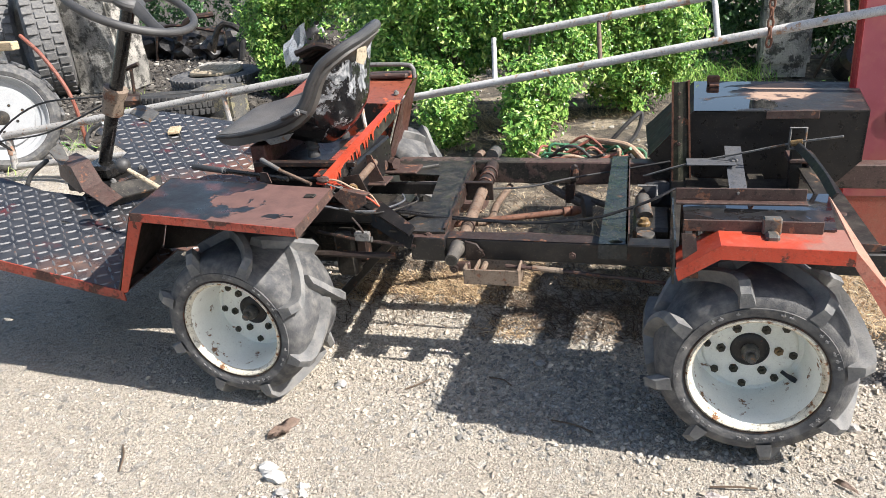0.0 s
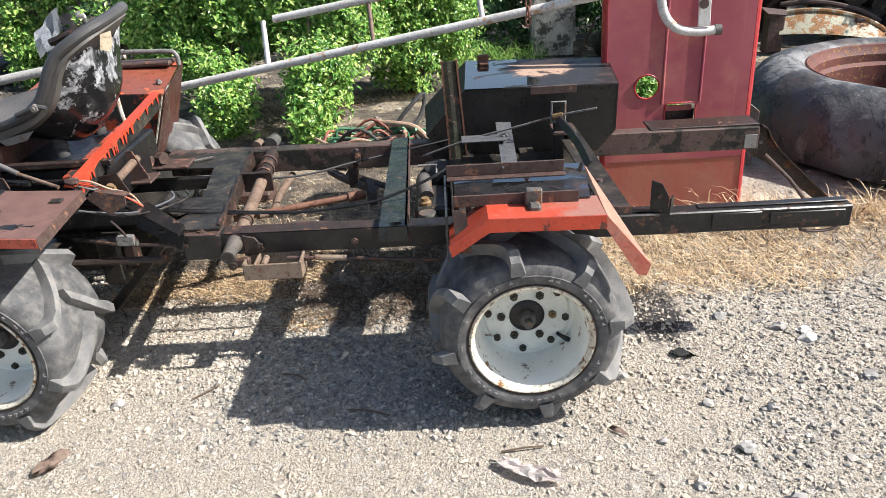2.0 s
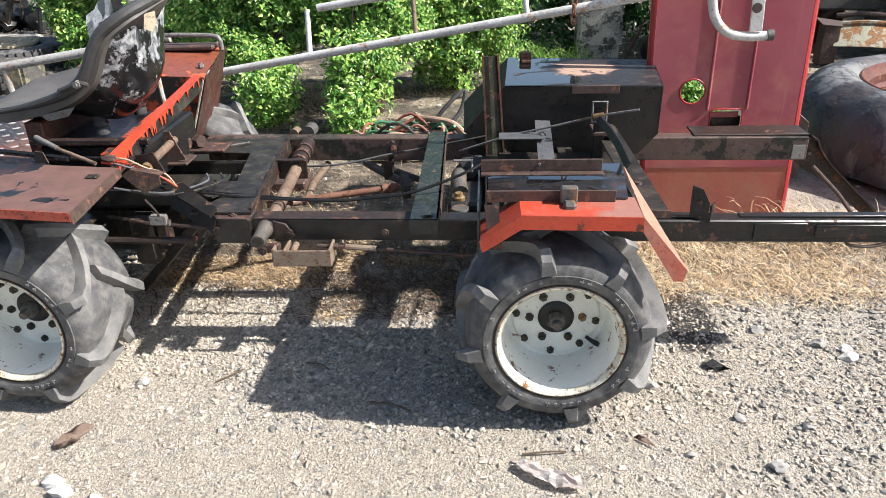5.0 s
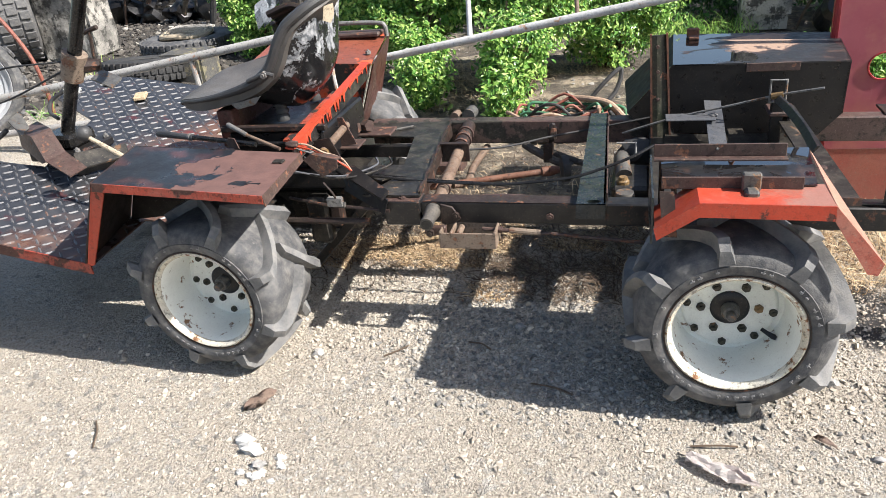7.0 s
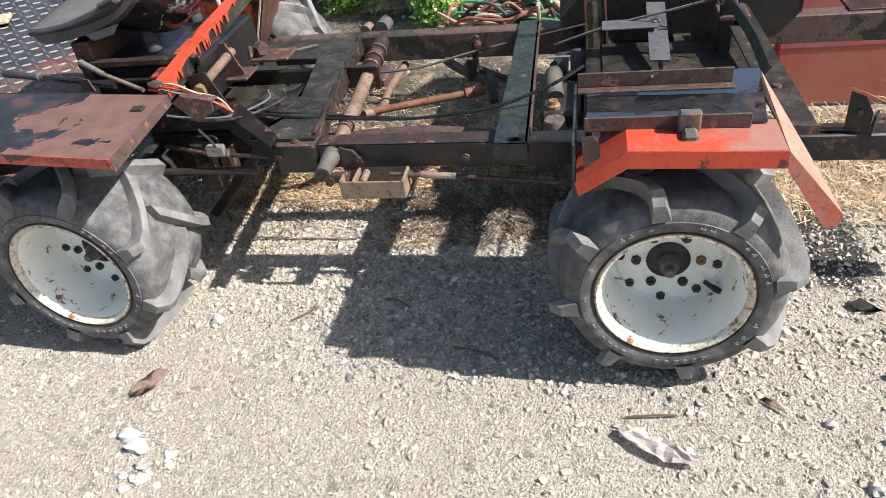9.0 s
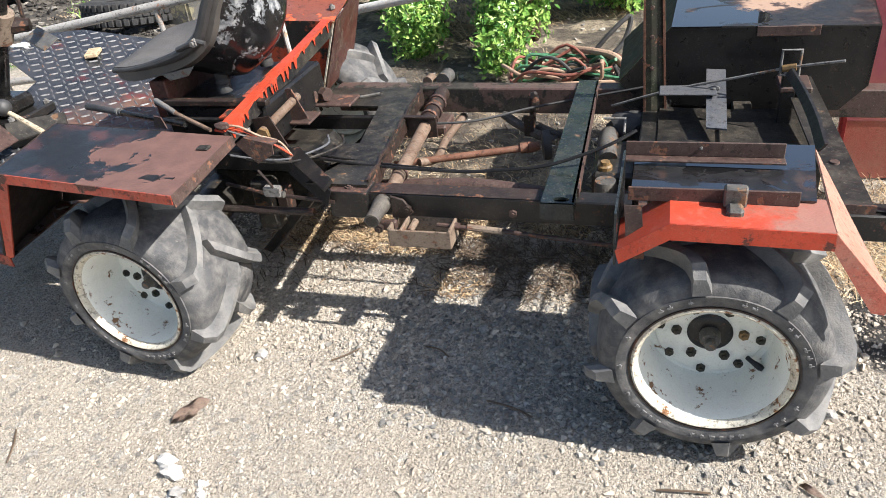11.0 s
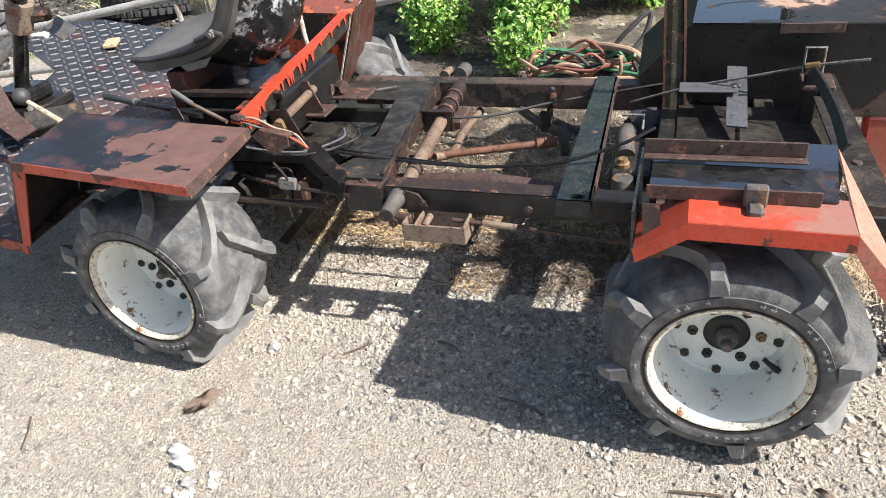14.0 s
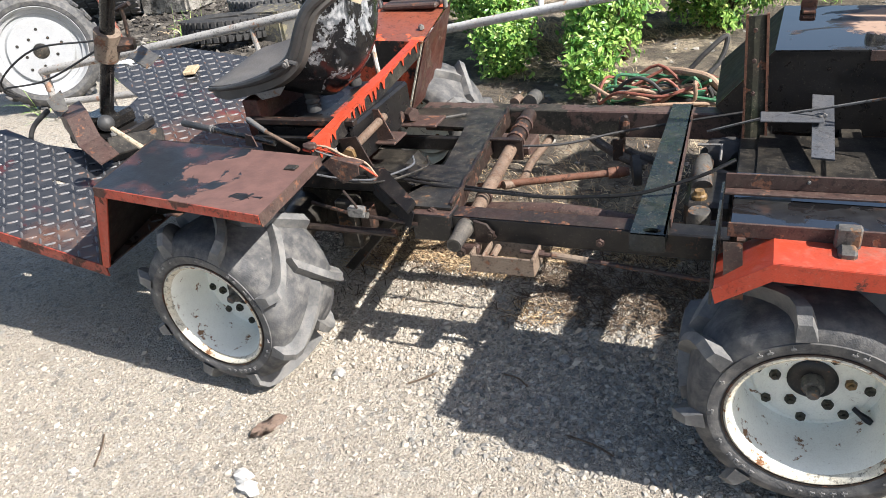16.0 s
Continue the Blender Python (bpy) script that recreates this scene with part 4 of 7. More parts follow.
part("axle_housing", tube([(0.0, 0.25, 0.285), (0.0, 0.6, 0.29), (0.0, 0.7, 0.30), (0.0, 0.9, 0.30), (0.0, 1.0, 0.29), (0.0, 1.31, 0.285)], [0.045, 0.05, 0.10, 0.10, 0.05, 0.045], 16), OILY, tractor)
part("rear_gear_case", lump_box((0.06, 0.90, 0.20), (0.46, 0.38, 0.26), 3, 51), OILY, tractor, "oily black rear gear case")
bm = tube(curve([(-1.02, 0.68, 0.335), (-0.86, 0.68, 0.345), (-0.67, 0.68, 0.352), (-0.46, 0.68, 0.33), (-0.25, 0.68, 0.30)], 6), 0.028, 12)
part("torque_tube", bm, RUST, tractor, "brown rusted torque tube")
part("gearbox", box(-1.60, -1.22, 0.62, 0.93, 0.25, 0.44, 0.03), OILY, tractor)
part("chain_case", box(-1.38, -1.30, 0.50, 0.56, 0.26, 0.44, 0.012), OILY, tractor)
part("chain_case", box(-1.29, -1.25, 0.50, 0.55, 0.33, 0.42, 0.006), DARK_RUST, tractor)

# transverse tube with clamps
part("cross_tube", tube([(-0.883, 0.50, 0.45), (-0.895, 0.75, 0.458), (-0.905, 0.93, 0.463)], 0.0215, 16), PIPE_TAN, tractor, "tan rusted steel cross tube")
part("cross_tube", tube([(-0.875, 0.36, 0.447), (-0.883, 0.52, 0.451)], 0.0205, 16), PIPE_TAN, tractor)
part("tube_sleeve", tube([(-0.905, 0.92, 0.463), (-0.917, 1.165, 0.474)], 0.0275, 16), DARK_RUST, tractor, "greasy dark sleeve")
for f in (0.1, 0.35, 0.62):
    y = 0.92 + 0.245 * f
    part("clamp_ring", tube([(-0.905 - 0.012 * f - 0.0004, y, 0.463 + 0.011 * f), (-0.9055 - 0.012 * f, y + 0.014, 0.4635 + 0.011 * f)], 0.033, 16), RUST, tractor)
part("clamp_ring", tube([(-0.8845, 0.555, 0.4515), (-0.885, 0.562, 0.452)], 0.025, 16), RUST, tractor)
bm = box(-0.97, -0.86, 0.885, 0.893, 0.425, 0.50, 0.002)
box(-0.97, -0.86, 0.872, 0.893, 0.497, 0.503, 0.0015, bm)
part("tube_bracket", bm, DARK_RUST, tractor)
part("tube_end", tube([(-0.93, 1.225, 0.50), (-0.925, 1.29, 0.50)], 0.027, 14), STUB, tractor)
part("tube_end", tube([(-0.99, 1.225, 0.495), (-0.985, 1.27, 0.495)], 0.02, 12), PIPE_TAN, tractor)
bm = tube([(-0.868, 0.385, 0.47), (-0.862, 0.32, 0.475), (-0.862, 0.30, 0.475), (-0.861, 0.245, 0.472)], [0.026, 0.025, 0.0215, 0.0205], 18)
near_part("pivot_stub", bm, HOSE, "worn grey pivot stub")
near_part("pivot_hole", tube([(-0.8612, 0.246, 0.472), (-0.861, 0.2435, 0.472)], 0.0155, 16), OILY)
bm = plate([(-0.838, 0.346, 0.50), (-0.80, 0.346, 0.49), (-0.775, 0.346, 0.45), (-0.80, 0.346, 0.43), (-0.838, 0.346, 0.43)], 0.008, 0.002, grow=(0, -1, 0))
near_part("pivot_gusset", bm, DARK_RUST)
near_part("bolt", hexbolt((-0.79, 0.336, 0.462), 0.012, 0.012), DARK_RUST)

# turnbuckle and rod below the near beam
bm = box(-0.845, -0.672, 0.318, 0.324, 0.350, 0.404, 0.002)
box(-0.845, -0.672, 0.398, 0.404, 0.355, 0.409, 0.002, bm)
box(-0.850, -0.842, 0.318, 0.404, 0.350, 0.408, 0.002, bm)
box(-0.676, -0.668, 0.318, 0.404, 0.350, 0.408, 0.002, bm)
box(-0.815, -0.807, 0.318, 0.404, 0.385, 0.406, 0.002, bm)
tube([(-0.79, 0.335, 0.390), (-0.79, 0.390, 0.392)], 0.010, 10, bm=bm)
part("turnbuckle", bm, TAN_LIGHT, tractor, "tan rusted turnbuckle frame")
part("fork_eye", plate([(-0.905, 0.352, 0.405), (-0.835, 0.352, 0.41), (-0.835, 0.352, 0.378), (-0.905, 0.352, 0.378)], 0.02, 0.004, grow=(0, 1, 0)), RUST, tractor)
part("bolt", hexbolt((-0.885, 0.345, 0.39), 0.014, 0.012), DARK_RUST, tractor)
part("nut", tube([(-0.672, 0.372, 0.394), (-0.655, 0.372, 0.393)], 0.011, 6), RUST, tractor)
part("rod_sleeve", tube([(-0.632, 0.372, 0.392), (-0.535, 0.37, 0.386)], 0.0095, 10), TAN_LIGHT, tractor)
part("rod", tube([(-0.72, 0.372, 0.396), (-0.53, 0.37, 0.386), (-0.20, 0.36, 0.362)], 0.006, 8), RUST, tractor)

# drive shaft, hoses and cables inside the frame
part("drive_shaft", tube([(-1.02, 0.85, 0.335), (-0.60, 0.98, 0.345)], 0.0125, 14), SHAFT, tractor, "orange rusted drive shaft")
bm = tube([(-0.60, 0.98, 0.345), (-0.575, 0.988, 0.346)], 0.019, 12)
tube([(-0.573, 0.988, 0.346), (-0.535, 1.0, 0.347)], [0.021, 0.014], 12, bm=bm)
part("universal_joint", bm, SHAFT, tractor)
part("coupling", tube([(-0.525, 1.003, 0.348), (-0.50, 1.01, 0.349)], 0.052, 18), RUBBER_DARK, tractor)
part("hose", tube(curve([(-0.69, 1.17, 0.39), (-0.64, 1.13, 0.375), (-0.56, 1.10, 0.345), (-0.49, 1.09, 0.325)], 6), 0.017, 10), HOSE, tractor, "thick dusty grey hose")
part("hose", tube(curve([(-0.62, 1.18, 0.37), (-0.55, 1.13, 0.36), (-0.47, 1.10, 0.34), (-0.40, 1.08, 0.33)], 6), 0.013, 10), HOSE, tractor, "dusty grey hose")
part("hose", tube(curve([(-0.85, 1.19, 0.375), (-0.88, 1.03, 0.35), (-0.885, 0.92, 0.33), (-0.93, 0.86, 0.34)], 6), 0.015, 12), PIPE_TAN, tractor)
bm = tube([(-0.58, 1.13, 0.35), (-0.578, 1.13, 0.42)], 0.011, 10)
tube([(-0.578, 1.13, 0.42), (-0.575, 1.13, 0.43), (-0.57, 1.13, 0.475)], [0.012, 0.02, 0.017], 10, bm=bm)
tube([(-0.575, 1.13, 0.475), (-0.565, 1.125, 0.49)], [0.017, 0.008], 10, bm=bm)
part("grease_fitting", bm, DARK_RUST, tractor)
part("fitting_bracket", box(-0.605, -0.57, 1.09, 1.095, 0.34, 0.42, 0.002), DARK_RUST, tractor)
part("wire", tube(curve([(-0.95, 0.89, 0.47), (-0.75, 0.95, 0.458), (-0.58, 1.08, 0.452), (-0.43, 1.14, 0.46), (-0.2, 1.15, 0.50)], 6), 0.0045, 6), RUBBER_DARK, tractor)
part("cable", tube(curve([(-1.36, 0.52, 0.585), (-1.27, 0.525, 0.527), (-1.10, 0.53, 0.51), (-0.966, 0.53, 0.494), (-0.704, 0.53, 0.482), (-0.58, 0.535, 0.487), (-0.451, 0.53, 0.505), (-0.36, 0.54, 0.53), (-0.27, 0.56, 0.56), (-0.2, 0.60, 0.585)], 6), 0.005, 8), BLACK_CLEAN, tractor, "sagging black control cable")
part("cable", tube(curve([(-1.30, 0.565, 0.54), (-1.15, 0.57, 0.505), (-1.0, 0.56, 0.492), (-0.85, 0.545, 0.486), (-0.70, 0.54, 0.480)], 6), 0.004, 8), BLACK_CLEAN, tractor, "thin black control cable")
bm = tube(curve([(-0.30, 0.98, 0.40), (-0.298, 0.86, 0.415), (-0.29, 0.80, 0.40)], 5), [0.03] * 10 + [0.03], 12)
part("pump_neck", bm, STUB, tractor)
part("pump_body", box(-0.33, -0.20, 0.70, 0.92, 0.26, 0.40, 0.012), OILY, tractor)
part("brass_fitting", lathe([(0.0, 0.425), (0.014, 0.425), (0.016, 0.415), (0.022, 0.41), (0.022, 0.398), (0.014, 0.395), (0.014, 0.38)], 10, m=Matrix.Translation((-0.292, 0.735, 0)), axis="Z"), BRASS, tractor)
part("pump_cylinder", lathe([(0.0, 0.40), (0.03, 0.40), (0.033, 0.393), (0.033, 0.30)], 18, m=Matrix.Translation((-0.285, 0.66, 0)), axis="Z"), STUB, tractor)
part("pump_pipe", tube([(-0.29, 0.66, 0.36), (-0.18, 0.66, 0.355)], 0.012, 10), RUST, tractor)
part("pump_pipe", tube([(-0.29, 0.60, 0.34), (-0.18, 0.60, 0.335)], 0.010, 10), STEEL, tractor)
part("bundled_cover", lump((-0.235, 1.05, 0.40), (0.075, 0.06, 0.055), 11), RUBBER_DARK, tractor, "crumpled black plastic cover")
part("clip_frame", tube([(-0.32, 0.99, 0.455), (-0.25, 0.99, 0.455), (-0.25, 0.93, 0.43)], 0.005, 6), STEEL, tractor)

# --- rear fender, near side
fz = 0.656
bm = plate([(-0.11, 0.0, fz), (0.185, 0.0, fz - 0.006), (0.185, 0.13, fz - 0.006), (-0.11, 0.13, fz)], 0.004)
plate([(-0.21, 0.0, 0.586), (-0.11, 0.0, fz), (-0.11, 0.13, fz), (-0.21, 0.13, 0.586)], 0.004, bm=bm)
part("fender_top", bm, ORANGE_TOP, tractor, "bright orange worn fender edge")
part("fender_deck", plate([(-0.19, 0.11, fz + 0.004), (0.165, 0.11, fz + 0.001), (0.195, 0.37, fz + 0.001), (-0.19, 0.37, fz + 0.004)], 0.004), WET_BLACK, tractor, "wet glossy black deck plate")
bm = plate([(-0.11, -0.002, fz), (0.185, -0.002, fz - 0.006), (0.187, -0.004, fz - 0.042), (-0.108, -0.004, fz - 0.036)], 0.004, grow=(0, 1, 0))
plate([(-0.11, -0.002, fz), (-0.108, -0.004, fz - 0.036), (-0.205, -0.004, 0.556), (-0.213, -0.002, 0.586)], 0.004, bm=bm, grow=(0, 1, 0))
part("fender_lip", bm, ORANGE, tractor)
bm = plate([(0.185, -0.002, fz - 0.006), (0.305, -0.002, 0.505), (0.295, -0.004, 0.475), (0.272, -0.004, 0.478), (0.187, -0.004, fz - 0.045)], 0.004, grow=(0, 1, 0))
part("fender_lip", bm, SLOPE_LIP, tractor)
part("fender_slope", plate([(0.186, 0.0, fz - 0.006), (0.306, 0.0, 0.504), (0.308, 0.03, 0.50), (0.196, 0.36, fz - 0.002)], 0.004), DUSTY_ORANGE, tractor, "dusty faded orange sloping fender end")
part("fender_skirt", plate([(-0.213, 0.03, 0.655), (-0.213, 0.33, 0.655), (-0.213, 0.33, 0.50), (-0.213, 0.03, 0.53)], 0.005, grow=(-1, 0, 0)), GREEN_STEEL, tractor)
bm = box(-0.195, 0.132, 0.093, 0.098, 0.652, 0.684, 0.0015)
box(-0.195, 0.132, 0.096, 0.125, 0.661, 0.666, 0.0015, bm)
part("angle_iron", bm, RUST, tractor, "brown rusted angle iron")
bm = box(-0.21, 0.12, 0.263, 0.268, 0.674, 0.708, 0.0015)
box(-0.21, 0.122, 0.24, 0.266, 0.668, 0.674, 0.0015, bm)
part("angle_iron", bm, RUST, tractor, "brown rusted angle iron")
part("bolt", hexbolt((-0.05, 0.262, 0.695), 0.004, 0.004), STEEL, tractor)
bm = box(-0.010, 0.034, 0.070, 0.092, 0.655, 0.700, 0.004)
box(-0.004, 0.028, 0.040, 0.075, 0.640, 0.668, 0.006, bm)
part("catch", bm, STUB, tractor, "grey cast steel catch")
part("stub_angle", plate([(-0.20, 0.06, 0.66), (-0.165, 0.06, 0.66), (-0.155, 0.03, 0.55), (-0.19, 0.03, 0.55)], 0.006), DARK_RUST, tractor)
part("post_foot", tube([(-0.185, 0.28, 0.50), (-0.187, 0.28, 0.665)], 0.008, 6), RUST, tractor)
part("post_foot", tube([(-0.150, 0.30, 0.50), (-0.152, 0.30, 0.665)], 0.008, 6), RUST, tractor)
# curved black rear strip
bm = bmesh.new()
top = curve([(0.203, 0.93, 0.638), (0.210, 0.75, 0.650), (0.213, 0.55, 0.658), (0.208, 0.37, 0.660)], 5)
rings = [[bm.verts.new(p + q) for q in (Vector((0.014, 0, 0)), Vector((0.0, 0, -0.019)), Vector((-0.007, 0, -0.019)), Vector((0.007, 0, 0)))] for p in top]
for a, b in zip(rings, rings[1:]):
    for q in range(4):
        bm.faces.new((a[q], a[(q + 1) % 4], b[(q + 1) % 4], b[q]))
bm.faces.new(rings[0][::-1])
bm.faces.new(rings[-1])
part("rear_strip", bm, BLACK, tractor)
part("deck_plate", plate([(0.255, 0.36, 0.515), (0.34, 0.36, 0.512), (0.30, 1.12, 0.545), (0.215, 1.12, 0.548)], 0.006), OILY, tractor)
for x, y, z in ((0.285, 0.56, 0.524), (0.262, 0.98, 0.5425)):
    part("bolt_washer", tube([(x, y, z - 0.004), (x, y, z + 0.003)], [0.013, 0.011], 14), RUST, tractor)
part("deck_edge", plate([(0.25, 0.358, 0.516), (0.345, 0.358, 0.513), (0.345, 0.358, 0.49), (0.25, 0.358, 0.493)], 0.005, grow=(0, 1, 0)), RUST, tractor)
part("cross_bar", box(0.08, 0.14, 0.40, 1.17, 0.40, 0.45, 0.004), OILY, tractor)
part("cross_bar", box(-0.20, -0.11, 0.455, 1.165, 0.41, 0.455, 0.004), OILY, tractor)
bm = tube([(0.185, 0.95, 0.61), (0.185, 0.95, 0.685), (0.235, 0.95, 0.685), (0.235, 0.95, 0.61)], 0.0045, 8, closed=True)
part("square_bracket", bm, STEEL, tractor)
part("bracket_base", box(0.19, 0.28, 0.95, 1.06, 0.555, 0.572, 0.004), RUST, tractor)
part("bracket_base", box(0.195, 0.235, 0.955, 0.98, 0.44, 0.61, 0.003), BLACK, tractor)
part("wire_rod", tube(curve([(-0.30, 1.06, 0.47), (-0.12, 1.03, 0.535), (0.05, 0.99, 0.585), (0.21, 0.945, 0.635), (0.34, 0.90, 0.668)], 5), 0.0042, 7), STEEL, tractor, "thin steel control rod")
part("rod_nut", tube([(0.19, 0.948, 0.63), (0.225, 0.94, 0.638)], 0.011, 8), BRASS, tractor)
part("strap", box(-0.15, 0.02, 0.955, 1.03, 0.545, 0.551, 0.002), STRAP, tractor)
part("strap", plate([(-0.008, 1.14, 0.56), (0.05, 1.13, 0.56), (0.045, 0.80, 0.50), (-0.012, 0.81, 0.50)], 0.006), STRAP, tractor)
part("strap_weld", lump((0.012, 1.0, 0.552), (0.016, 0.012, 0.008), 3), STEEL, tractor)

# --- rear fender, far side
zt = 0.70
part("fender_top", plate([(-0.125, 1.15, zt), (0.475, 1.15, zt - 0.008), (0.53, 1.62, zt - 0.008), (-0.10, 1.68, zt)], 0.005), WET_RUST, tractor, "wet rusty black fender top with puddles")
part("fender_side", plate([(-0.125, 1.152, zt), (0.475, 1.152, zt - 0.008), (0.47, 1.152, 0.50), (0.40, 1.152, 0.42), (-0.20, 1.152, 0.44), (-0.285, 1.152, 0.52)], 0.005, grow=(0, 1, 0)), BLACK_CLEAN, tractor, "smooth black painted fender side")
part("fender_slope", plate([(-0.285, 1.15, 0.52), (-0.125, 1.15, zt), (-0.10, 1.68, zt), (-0.30, 1.68, 0.50)], 0.005), INNER, tractor)
part("fender_end", plate([(0.475, 1.15, zt - 0.008), (0.472, 1.15, 0.50), (0.52, 1.62, 0.50), (0.53, 1.62, zt - 0.008)], 0.005), BLACK_CLEAN, tractor)
part("fender_trim", box(0.13, 0.31, 1.143, 1.150, zt - 0.035, zt - 0.004, 0.0015), RUST, tractor)
bm = box(-0.05, 0.0, 1.60, 1.63, zt, zt + 0.035, 0.004)
box(-0.045, -0.005, 1.55, 1.60, zt, zt + 0.012, 0.003, bm)
part("hinge", bm, SHAFT, tractor, "rusty hinge block")
bm = plate([(-0.19, 1.05, 0.40), (-0.17, 1.05, 0.40), (-0.188, 1.05, 0.83), (-0.205, 1.05, 0.83)], 0.005, grow=(0, 1, 0))
plate([(-0.17, 1.05, 0.40), (-0.125, 1.065, 0.40), (-0.155, 1.065, 0.83), (-0.188, 1.05, 0.83)], 0.005, bm=bm, grow=(0, 1, 0))
part("post", bm, GREEN_RUST, tractor, "rust-edged green-black angle iron post")
part("post_edge", plate([(-0.195, 1.046, 0.40), (-0.188, 1.046, 0.40), (-0.205, 1.046, 0.835), (-0.212, 1.046, 0.835)], 0.012, grow=(0, 1, 0)), SHAFT, tractor)
part("post_edge", plate([(-0.128, 1.055, 0.40), (-0.121, 1.055, 0.40), (-0.150, 1.055, 0.835), (-0.157, 1.055, 0.835)], 0.010, grow=(0, 1, 0)), SHAFT, tractor)
for z in (0.60, 0.70, 0.79):
    part("bolt", hexbolt((-0.168 - (z - 0.4) * 0.04, 1.046, z), 0.007, 0.008), RUST, tractor)

# --- front fender, near side
ft = [(-1.83, 0.048, 0.685), (-1.245, -0.003, 0.669), (-1.285, 0.355, 0.662), (-1.90, 0.375, 0.684)]
part("fender_top", plate(ft, 0.005), PEELING, tractor, "red oxide fender plate with peeling black paint")
part("fender_lip", plate([(-1.83, 0.046, 0.685), (-1.245, -0.005, 0.669), (-1.245, -0.006, 0.645), (-1.83, 0.043, 0.659)], 0.004, grow=(0, 1, 0)), ORANGE_DULL, tractor)
part("fender_lip", plate([(-1.245, -0.003, 0.669), (-1.285, 0.355, 0.662), (-1.28, 0.355, 0.635), (-1.24, -0.003, 0.637)], 0.004, grow=(-1, 0, 0)), RUST, tractor)
bm = plate([(-1.83, 0.05, 0.684), (-1.798, 0.05, 0.650), (-1.970, 0.10, 0.372), (-2.0, 0.10, 0.365)], 0.005, grow=(0, 1, 0))
part("fender_leg", bm, ORANGE, tractor)
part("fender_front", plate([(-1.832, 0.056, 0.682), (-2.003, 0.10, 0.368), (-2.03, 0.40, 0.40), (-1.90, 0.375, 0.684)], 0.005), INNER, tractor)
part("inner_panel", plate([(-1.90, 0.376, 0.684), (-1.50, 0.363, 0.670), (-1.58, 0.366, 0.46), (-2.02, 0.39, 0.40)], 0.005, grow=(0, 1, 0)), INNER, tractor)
rng = random.Random(44)
for x, y, r in ((-1.315, 0.085, 0.030), (-1.36, 0.075, 0.034)):
    z = 0.682 - 0.0376 * (x + 1.83) + 0.0015
    ring = [(x + r * rng.uniform(0.6, 1.2) * math.cos(a), y + 0.7 * r * rng.uniform(0.6, 1.2) * math.sin(a), z + rng.uniform(0, 0.010)) for a in [q * math.tau / 8 for q in range(8)]]
    part("paint_flake", plate(ring, 0.0012), BLACK, tractor)
part("bolt_plate", box(-1.335, -1.30, 0.25, 0.275, 0.665, 0.672, 0.002), OILY, tractor)


# --- footplate
def foot_z(x, y):
    return 0.372 + 0.2 * (-2.0 - x) + 0.1 * (y - 0.1)


foot = [(-1.985, 0.1), (-1.97, 0.4), (-1.66, 0.45), (-1.66, 1.05), (-2.05, 1.10), (-2.05, 1.30), (-2.30, 1.55), (-2.72, 1.50), (-2.90, 1.36), (-2.86, 1.15), (-2.60, 1.02), (-2.52, 0.60), (-2.68, 0.575), (-2.90, 0.60), (-3.06, 0.40), (-3.06, 0.1)]
tilt = Matrix(((1, 0, 0, 0), (0, 1, 0, 0), (-0.2, 0.1, 1, 0.372 - 0.4 - 0.01), (0, 0, 0, 1)))
part("footplate", sheet(foot, [circle(-2.45, 0.40, 0.03, 10, 1.0, 0.35), circle(-2.75, 1.36, 0.03, 10, 1.0, 0.35)], 0.005, tilt), CHECKER, tractor, "steel chequer plate footboard, wet and rust stained")
verts, faces = [], []


def inside(x, y, poly):
    hit = False
    for i in range(len(poly)):
        (xa, ya), (xb, yb) = poly[i], poly[i - 1]
        if (ya > y) != (yb > y) and x < (xb - xa) * (y - ya) / (yb - ya) + xa:
            hit = not hit
    return hit


for i in range(44):
    for j in range(37):
        x, y = -3.045 + i * 0.039, 0.12 + j * 0.039
        if not all(inside(x + a, y + b, foot) for a in (-0.016, 0.016) for b in (-0.016, 0.016)):
            continue
        ang = radians(48 if (i + j) % 2 else -42)
        c, s = math.cos(ang), math.sin(ang)
        n = len(verts)
        for u, v, h in ((-1, 0, 0), (-0.5, 1, 0), (0.5, 1, 0), (1, 0, 0), (0.5, -1, 0), (-0.5, -1, 0), (-0.78, 0, 1), (0.78, 0, 1)):
            px, py = x + u * 0.0195 * c - v * 0.0046 * s, y + u * 0.0195 * s + v * 0.0046 * c
            verts.append((px, py, foot_z(px, py) + (0.0038 if h else -0.0005)))
        faces += [(n, n + 5, n + 6), (n, n + 6, n + 1), (n + 1, n + 6, n + 7, n + 2), (n + 2, n + 7, n + 3), (n + 3, n + 7, n + 4), (n + 4, n + 7, n + 6, n + 5)]
treads = under(rows_mesh("raised_treads", verts, faces, CHECKER_BAR), tractor)
treads["kind"] = "stuff"
part("footplate_edge", plate([(-1.985, 0.098, 0.375), (-3.06, 0.098, 0.587), (-3.06, 0.098, 0.545), (-1.985, 0.098, 0.338)], 0.005, grow=(0, 1, 0)), ORANGE_DULL, tractor, "dull orange footboard edge")

